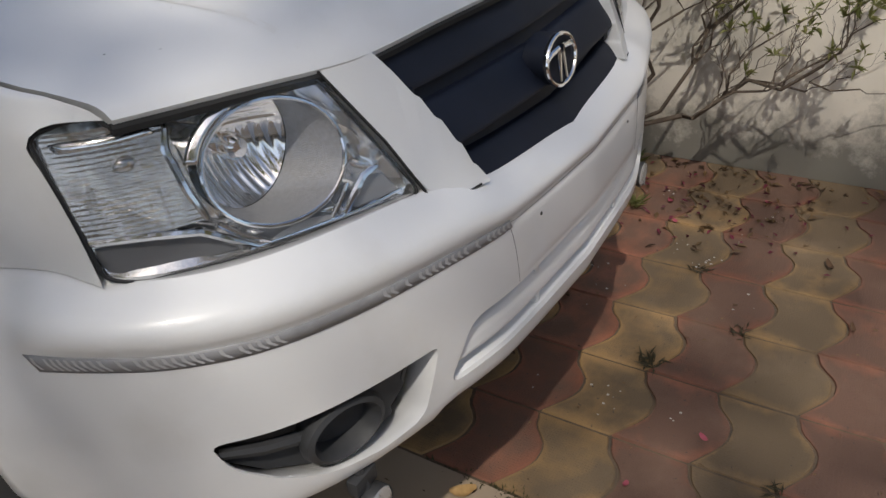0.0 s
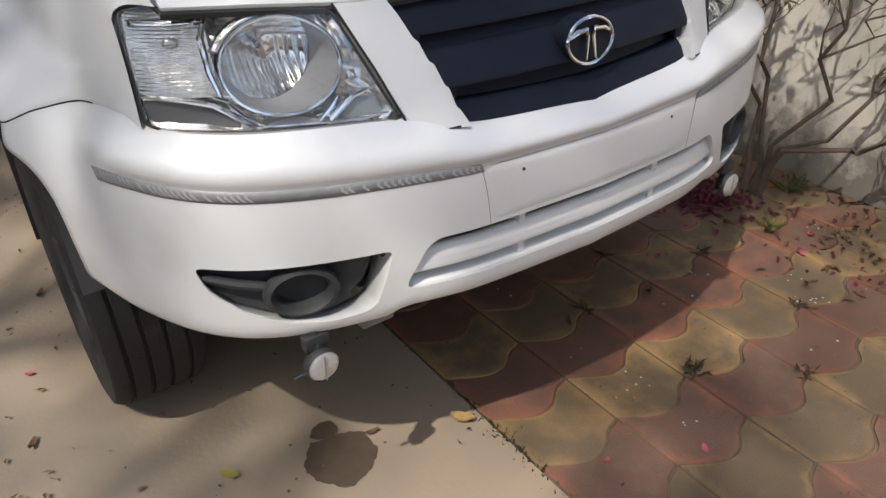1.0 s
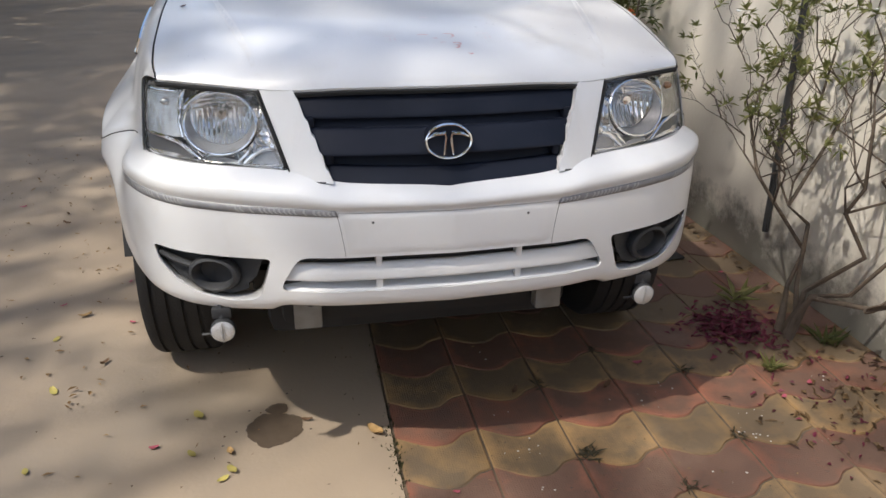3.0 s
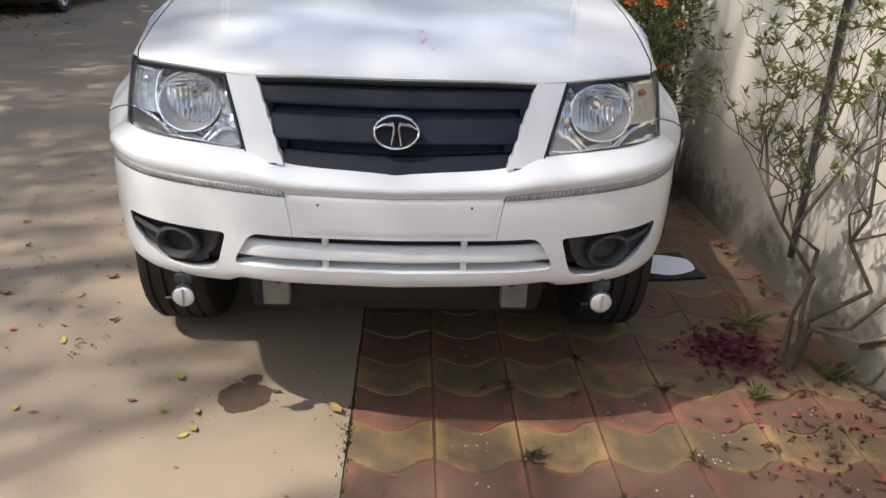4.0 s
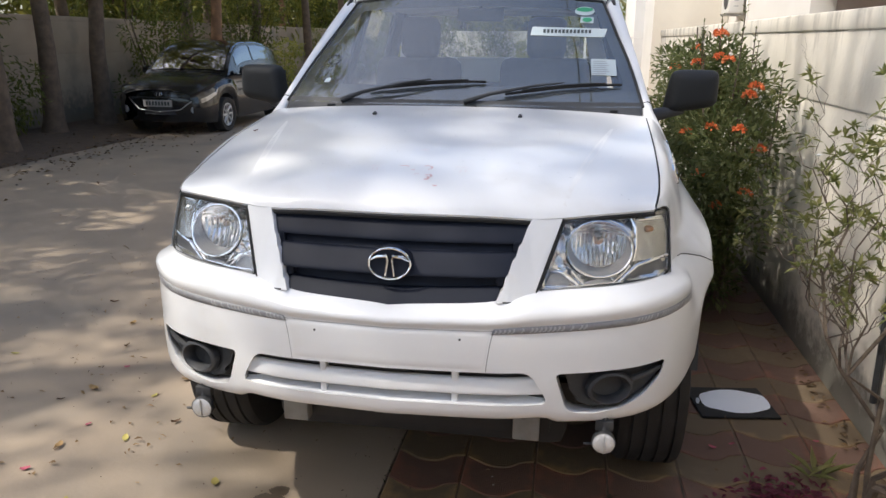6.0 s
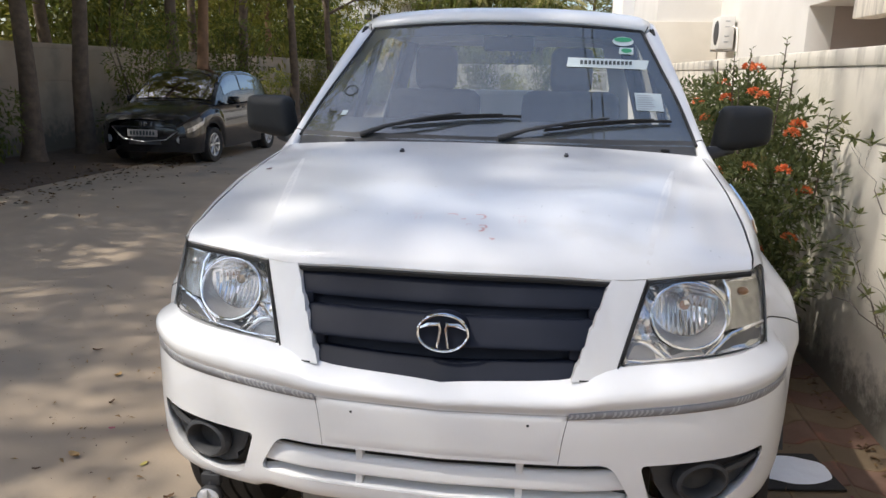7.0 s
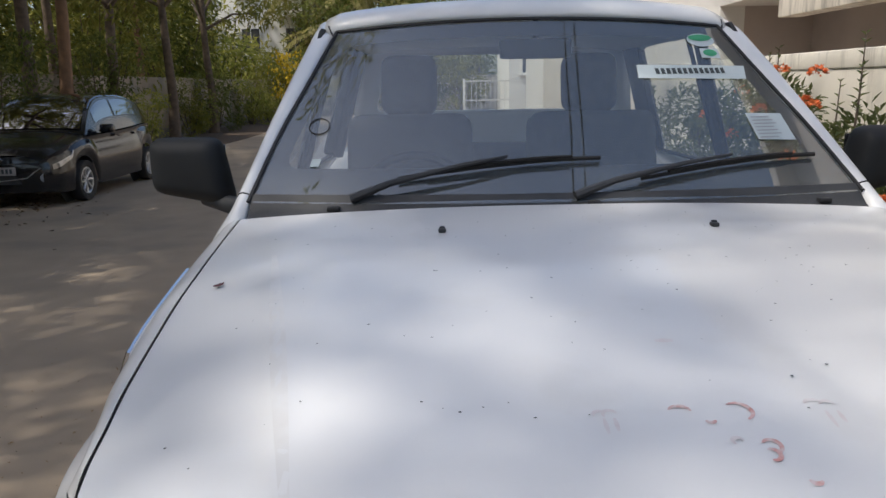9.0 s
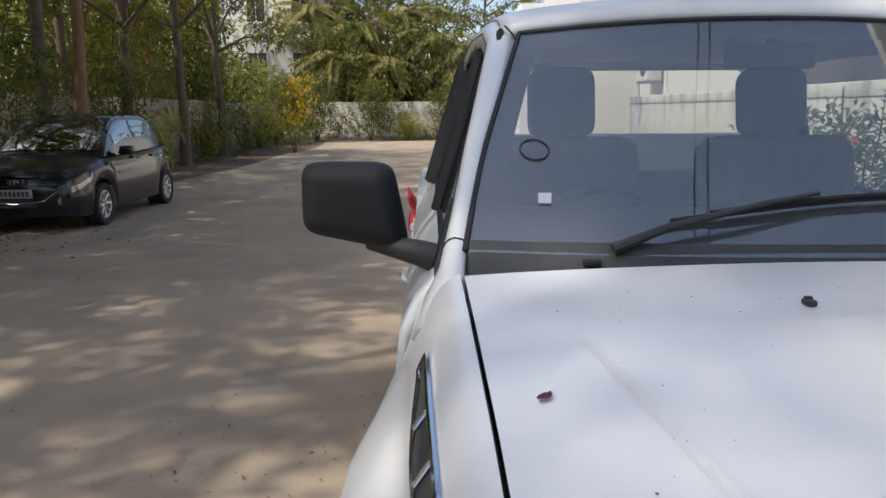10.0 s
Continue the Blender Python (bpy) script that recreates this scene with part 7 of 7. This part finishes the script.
on_hood = lambda x, y: hood_at(x, y, 0.0012)
for x, y, rad, a0, a1, mat in ((-0.100, 0.352, 0.008, 3.6, 0.2, PALE_MARK), (-0.112, 0.352, 0.007, 3.5, 0.3, PALE_MARK), (-0.018, 0.350, 0.014, 2.6, 0.3, RED_MARK), (0.050, 0.352, 0.016, 2.2, -1.2, RED_MARK),
                               (0.064, 0.292, 0.010, 2.6, -1.4, RED_MARK), (0.060, 0.280, 0.008, 2.0, -2.0, RED_MARK), (0.145, 0.362, 0.012, 2.8, 0.6, PALE_MARK), (0.160, 0.362, 0.009, 2.8, 0.2, PALE_MARK),
                               (0.092, 0.252, 0.008, 3.6, 5.6, RED_MARK), (0.030, 0.300, 0.006, 0, 4, PALE_MARK), (0.012, 0.338, 0.006, 3.5, 5.9, RED_MARK)):
    stroke("dried_smear", arc(x, y, rad, a0, a1), 0.0029, mat, hood, on_hood, "dried vermilion smear")
for x, y0, y1 in ((-0.108, 0.345, 0.318), (-0.096, 0.345, 0.322), (0.152, 0.352, 0.322), (0.166, 0.352, 0.33)):
    stroke("dried_smear", [(x, y0 + (y1 - y0) * k / 5) for k in range(6)], 0.0028, PALE_MARK, hood, on_hood)
stroke("faded_sticker", [(0.0 + 0.005 * k, 0.519) for k in range(6)], 0.006, PALE_MARK, hood, on_hood)
DUST_STREAK = material("dust_streak", (0.65, 0.64, 0.625), 0.45, second=(0.72, 0.72, 0.715), scale=22, amount=0.6)
for sg in (-1, 1):
    stroke("dust_streak", [(sg * (0.452 + 0.22 * v), HOOD_FRONT(0.46) * (1 - v) + HOOD_REAR(0.6) * v) for v in spread(0.02, 0.72, 20)], 0.012, DUST_STREAK, hood, lambda x, y: hood_at(x, y, 0.0005), "faint dust along the crease")
r = random.Random(23)
bm = bmesh.new()
for _ in range(150):
    x, y = r.uniform(-0.66, 0.66), r.uniform(0.3, 1.2)
    c, s = hood_at(x, y, 0.0012), r.uniform(0.0008, 0.0024)
    vs = [bm.verts.new(c + Vector((s * math.cos(a), s * math.sin(a), 0))) for a in spread(0, 5.2, 5)]
    bm.faces.new(vs)
part("dirt_speck", bm, INK, hood)["kind"] = "stuff"
ob = new("dry_petal", curled("petal", material("maroon_petal", (0.085, 0.025, 0.028), 0.8), 0.020, 0.014, 0.002, 9))
ob.matrix_basis = Matrix.Translation(hood_at(-0.682, 0.832, 0.0004)) @ pose(0, 0, 0, 4, -6, 30)
tagged(ob, "dry dark petal lying on the white bonnet", "fallen petal")

# windscreen stickers
def sticker(name, corners, mat, label, parent=None, lift=0.003):
    """A four-cornered sheet on the glass; corners as (x, z): top left, top right, bottom right, bottom left."""
    tl, tr, brr, bl = (Vector(c) for c in corners)
    return part(name, sheet(lambda u, v: glass_at(*(bl.lerp(brr, u).lerp(tl.lerp(tr, u), v)), lift), 8, 3), mat, parent or screen, label)


sticker("paper_strip", ((0.276, 1.606), (0.606, 1.599), (0.592, 1.562), (0.270, 1.569)), PAPER, "white paper strip with printing")
for k in range(13):
    x = 0.325 + k * 0.0165
    sticker("print_bar", ((x, 1.594 - 0.0002 * k), (x + 0.011, 1.594), (x + 0.011, 1.578), (x, 1.578)), INK, "", truck and screen, 0.0045)
sticker("paper_label", ((0.536, 1.473), (0.640, 1.470), (0.645, 1.406), (0.540, 1.410)), PAPER, "pale green paper label with lines of print")
for k in range(7):
    z = 1.463 - 0.008 * k
    sticker("print_line", ((0.546, z), (0.60 + 0.006 * (k % 3), z), (0.60 + 0.006 * (k % 3), z - 0.0025), (0.546, z - 0.0025)), LAMP_GREY, "", screen, 0.0045)
sticker("small_label", ((-0.604, 1.383), (-0.580, 1.383), (-0.584, 1.366), (-0.608, 1.366)), PAPER, "small white label")
for cx, cz, rx, rz, mat, lift in ((0.503, 1.677, 0.045, 0.020, PAPER, 0.003), (0.503, 1.683, 0.038, 0.010, PAPER_GREEN, 0.0045)):
    bm = bmesh.new()
    vs = [bm.verts.new(glass_at(cx + rx * math.cos(a), cz + rz * math.sin(a), lift)) for a in spread(0, 6.1, 23)]
    bm.faces.new(vs)
    part("oval_sticker", bm, mat, screen, "oval green and white sticker")
sticker("square_sticker", ((0.487, 1.652), (0.545, 1.650), (0.543, 1.622), (0.483, 1.624)), PAPER, "square green and white sticker")
bm = bmesh.new()
bm.faces.new([bm.verts.new(glass_at(0.515 + 0.022 * math.cos(a), 1.637 + 0.010 * math.sin(a), 0.0045)) for a in spread(0, 6.0, 19)])
part("sticker_print", bm, PAPER_GREEN, screen)
bm = bmesh.new()
tube(bm, [glass_at(-0.598 + 0.028 * math.cos(a), 1.459 + 0.019 * math.sin(a), 0.002) for a in spread(0, 6.2832, 28)], 0.0016, 5, cap=False)
part("drawn_ring", bm, SEAL, screen, "dark ring drawn on the glass")

# red ribbon on the load bed side
bm = bmesh.new()
RB = Vector((-0.90, 4.40, 0.97))
for k, (dx, dy, dz) in enumerate(((-0.02, -0.03, 0.05), (-0.03, 0.03, 0.06), (-0.015, 0.0, -0.09), (-0.03, 0.03, -0.07))):
    pts = [RB + Vector((dx * t * 1.3, dy * t * 2 + 0.02 * math.sin(6 * t + k), dz * t * 2)) for t in spread(0, 1, 6)]
    tube(bm, pts, [0.016, 0.024, 0.028, 0.024, 0.018, 0.012, 0.006], 6)
part("red_ribbon", bm, material("red_ribbon", (0.62, 0.04, 0.05), 0.4, second=(0.5, 0.03, 0.04), scale=40), truck, "shiny red ribbon tied to the load bed side")


# ---------- paving, piece by piece ----------
def paver_material(name, colour, second, grime, dust):
    """Pressed concrete: clean colour worn bare along the edges, trodden grime in the middle, dust in blotches, shade
    painted in at the back.
    """
    m = material(name, colour, 0.8, second=second, scale=9, amount=0.8, bump=0.35, bump_scale=300, per_object=0.22)
    n, l = m.node_tree.nodes, m.node_tree.links
    b = n["Principled BSDF"]
    src = b.inputs["Base Color"].links[0].from_socket
    geo, at = n.new("ShaderNodeNewGeometry"), n.new("ShaderNodeAttribute")
    at.attribute_name = "wear"

    def blot(scale, detail, lo, hi):
        t, r = n.new("ShaderNodeTexNoise"), n.new("ShaderNodeMapRange")
        t.inputs["Scale"].default_value, t.inputs["Detail"].default_value, t.inputs["Roughness"].default_value = scale, detail, 0.65
        l.new(geo.outputs["Position"], t.inputs["Vector"])
        r.inputs["From Min"].default_value, r.inputs["From Max"].default_value = lo, hi
        l.new(t.outputs["Fac"], r.inputs["Value"])
        return t.outputs["Fac"], r.outputs["Result"]
    # pimpled top face
    vo, bp = n.new("ShaderNodeTexVoronoi"), n.new("ShaderNodeBump")
    vo.inputs["Scale"].default_value, vo.inputs["Randomness"].default_value = 130, 0.35
    l.new(geo.outputs["Position"], vo.inputs["Vector"])
    bp.inputs["Strength"].default_value, bp.inputs["Distance"].default_value = 0.35, 0.004
    l.new(vo.outputs["Distance"], bp.inputs["Height"])
    l.new(b.inputs["Normal"].links[0].from_socket, bp.inputs["Normal"])
    l.new(bp.outputs["Normal"], b.inputs["Normal"])
    raw = blot(5.0, 8, 0, 1)[0]
    sm, rg = n.new("ShaderNodeMath"), n.new("ShaderNodeMapRange")
    sm.operation = 'MULTIPLY_ADD'
    l.new(at.outputs["Fac"], sm.inputs[0])
    sm.inputs[1].default_value = -0.17
    big = blot(0.9, 3, 0.35, 0.65)[1]
    ad = n.new("ShaderNodeMath")
    ad.operation = 'MULTIPLY_ADD'
    l.new(big, ad.inputs[0])
    ad.inputs[1].default_value = 0.22
    l.new(raw, ad.inputs[2])
    # grime also grows with y: dirt, plus shade put into the colour at the back
    sep, far, grime_and_shade = n.new("ShaderNodeSeparateXYZ"), n.new("ShaderNodeMapRange"), n.new("ShaderNodeMath")
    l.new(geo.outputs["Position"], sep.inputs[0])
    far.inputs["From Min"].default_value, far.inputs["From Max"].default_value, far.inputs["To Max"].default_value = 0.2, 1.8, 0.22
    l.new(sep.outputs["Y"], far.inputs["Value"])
    grime_and_shade.operation = 'ADD'
    l.new(ad.outputs[0], grime_and_shade.inputs[0])
    l.new(far.outputs["Result"], grime_and_shade.inputs[1])
    l.new(grime_and_shade.outputs[0], sm.inputs[2])
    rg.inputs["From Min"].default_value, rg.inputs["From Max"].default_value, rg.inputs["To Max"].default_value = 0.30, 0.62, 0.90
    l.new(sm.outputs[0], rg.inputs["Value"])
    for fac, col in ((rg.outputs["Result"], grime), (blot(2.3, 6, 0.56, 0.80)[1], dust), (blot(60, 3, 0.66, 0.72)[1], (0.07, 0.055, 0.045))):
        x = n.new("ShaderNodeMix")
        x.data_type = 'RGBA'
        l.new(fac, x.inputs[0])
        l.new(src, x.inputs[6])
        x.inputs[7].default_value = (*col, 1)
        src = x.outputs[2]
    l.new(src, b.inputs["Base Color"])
    return m


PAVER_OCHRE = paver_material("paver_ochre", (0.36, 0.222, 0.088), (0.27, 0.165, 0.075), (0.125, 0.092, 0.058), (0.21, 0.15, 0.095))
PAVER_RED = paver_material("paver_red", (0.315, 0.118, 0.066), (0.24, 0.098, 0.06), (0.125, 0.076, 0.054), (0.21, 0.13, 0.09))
bm = bmesh.new()
box(bm, ((PAVE_X0 + WALL_X) / 2, 3.0, -0.0095), (WALL_X - PAVE_X0 + 0.008, 22, 0.012))
JOINT = material("joint_sand", (0.19, 0.13, 0.08), 0.95, second=(0.075, 0.06, 0.045), scale=14, bump=0.5, bump_scale=120)
pavement = tagged(link("pavement", bm, JOINT), "interlocking red and ochre wavy paving", "pavement", kind="structure")


wave = spline([(0, 0.0), (0.12, -0.019), (0.3, -0.048), (0.45, -0.061), (0.58, -0.060), (0.69, -0.045), (0.77, -0.024), (0.85, -0.011), (0.93, -0.006), (1.0, 0.0)])


def paver_mesh(mat):
    g = 0.003
    n = 14
    me_bm = bmesh.new()
    rim = [(PAVE_W * t, wave(t)) for t in spread(0, 1, n)]
    low = [(min(max(x, g), PAVE_W - g), y + g) for x, y in rim]
    up = [(min(max(x, g), PAVE_W - g), y + ROW - g) for x, y in rim][::-1]
    ring = low + up
    cx, cy = PAVE_W / 2, ROW / 2 - 0.03

    def loop(shrink, z):
        return [me_bm.verts.new((x + (cx - x) * shrink, y + (cy - y) * shrink, z)) for x, y in ring]
    a, b, c, e, d = loop(0, -0.012), loop(0, 0.001), loop(0.03, 0.0055), loop(0.10, 0.0050), loop(0.30, 0.0050)
    wear = {v: w for ring_, w in ((a, 1.0), (b, 1.0), (c, 1.0), (e, 0.7), (d, 0.0)) for v in ring_}
    for p, q in ((a, b), (b, c), (c, e), (e, d)):
        for i in range(len(p)):
            me_bm.faces.new((p[i], p[(i + 1) % len(p)], q[(i + 1) % len(p)], q[i]))
    m = len(low)
    for i in range(m - 1):
        me_bm.faces.new((d[i], d[i + 1], d[2 * m - 2 - i], d[2 * m - 1 - i]))
    bmesh.ops.recalc_face_normals(me_bm, faces=me_bm.faces[:])
    me_bm.verts.index_update()
    marks = [wear[v] for v in me_bm.verts]
    me = bpy.data.meshes.new("paver")
    me_bm.to_mesh(me)
    me.attributes.new("wear", 'FLOAT', 'POINT').data.foreach_set("value", marks)
    me_bm.free()
    for p in me.polygons:
        p.use_smooth = True
    me.set_sharp_from_angle(angle=radians(50))
    me.materials.append(mat)
    return me


OCHRE_MESH, RED_MESH = paver_mesh(PAVER_OCHRE), paver_mesh(PAVER_RED)
rng = random.Random(5)
for k in range(-9, 32):
    for c in range(7):
        ob = new("paver", OCHRE_MESH if k % 2 == 0 else RED_MESH)
        ob.parent = pavement
        ob.matrix_basis = pose(PAVE_X0 + c * PAVE_W + rng.uniform(-0.001, 0.001), k * ROW + rng.uniform(-0.0015, 0.0015), -0.004 + rng.uniform(-0.0015, 0.0015),
                               rng.uniform(-0.4, 0.4), rng.uniform(-0.4, 0.4), rng.uniform(-0.3, 0.3))


# the same paving further off, joined
def paver_rest(name, k0, k1):
    verts, faces, mats, marks = [], [], [], []
    marks_of = {}
    for me in (OCHRE_MESH, RED_MESH):
        marks_of[me.name] = [d.value for d in me.attributes["wear"].data]
    for k in range(k0, k1):
        me = OCHRE_MESH if k % 2 == 0 else RED_MESH
        for c in range(7):
            n = len(verts)
            verts += [(v.co.x + PAVE_X0 + c * PAVE_W, v.co.y + k * ROW, v.co.z - 0.004) for v in me.vertices]
            marks += marks_of[me.name]
            faces += [tuple(n + i for i in p.vertices) for p in me.polygons]
            mats += [k % 2] * len(me.polygons)
    me = bpy.data.meshes.new(name)
    me.from_pydata(verts, [], faces)
    me.attributes.new("wear", 'FLOAT', 'POINT').data.foreach_set("value", marks)
    me.materials.append(PAVER_OCHRE)
    me.materials.append(PAVER_RED)
    me.polygons.foreach_set("material_index", [m % 2 for m in mats])
    ob = new(name, me)
    ob.parent = pavement
    ob["kind"] = "stuff"


paver_rest("paving_beyond", 32, 72)
paver_rest("paving_before", -40, -9)
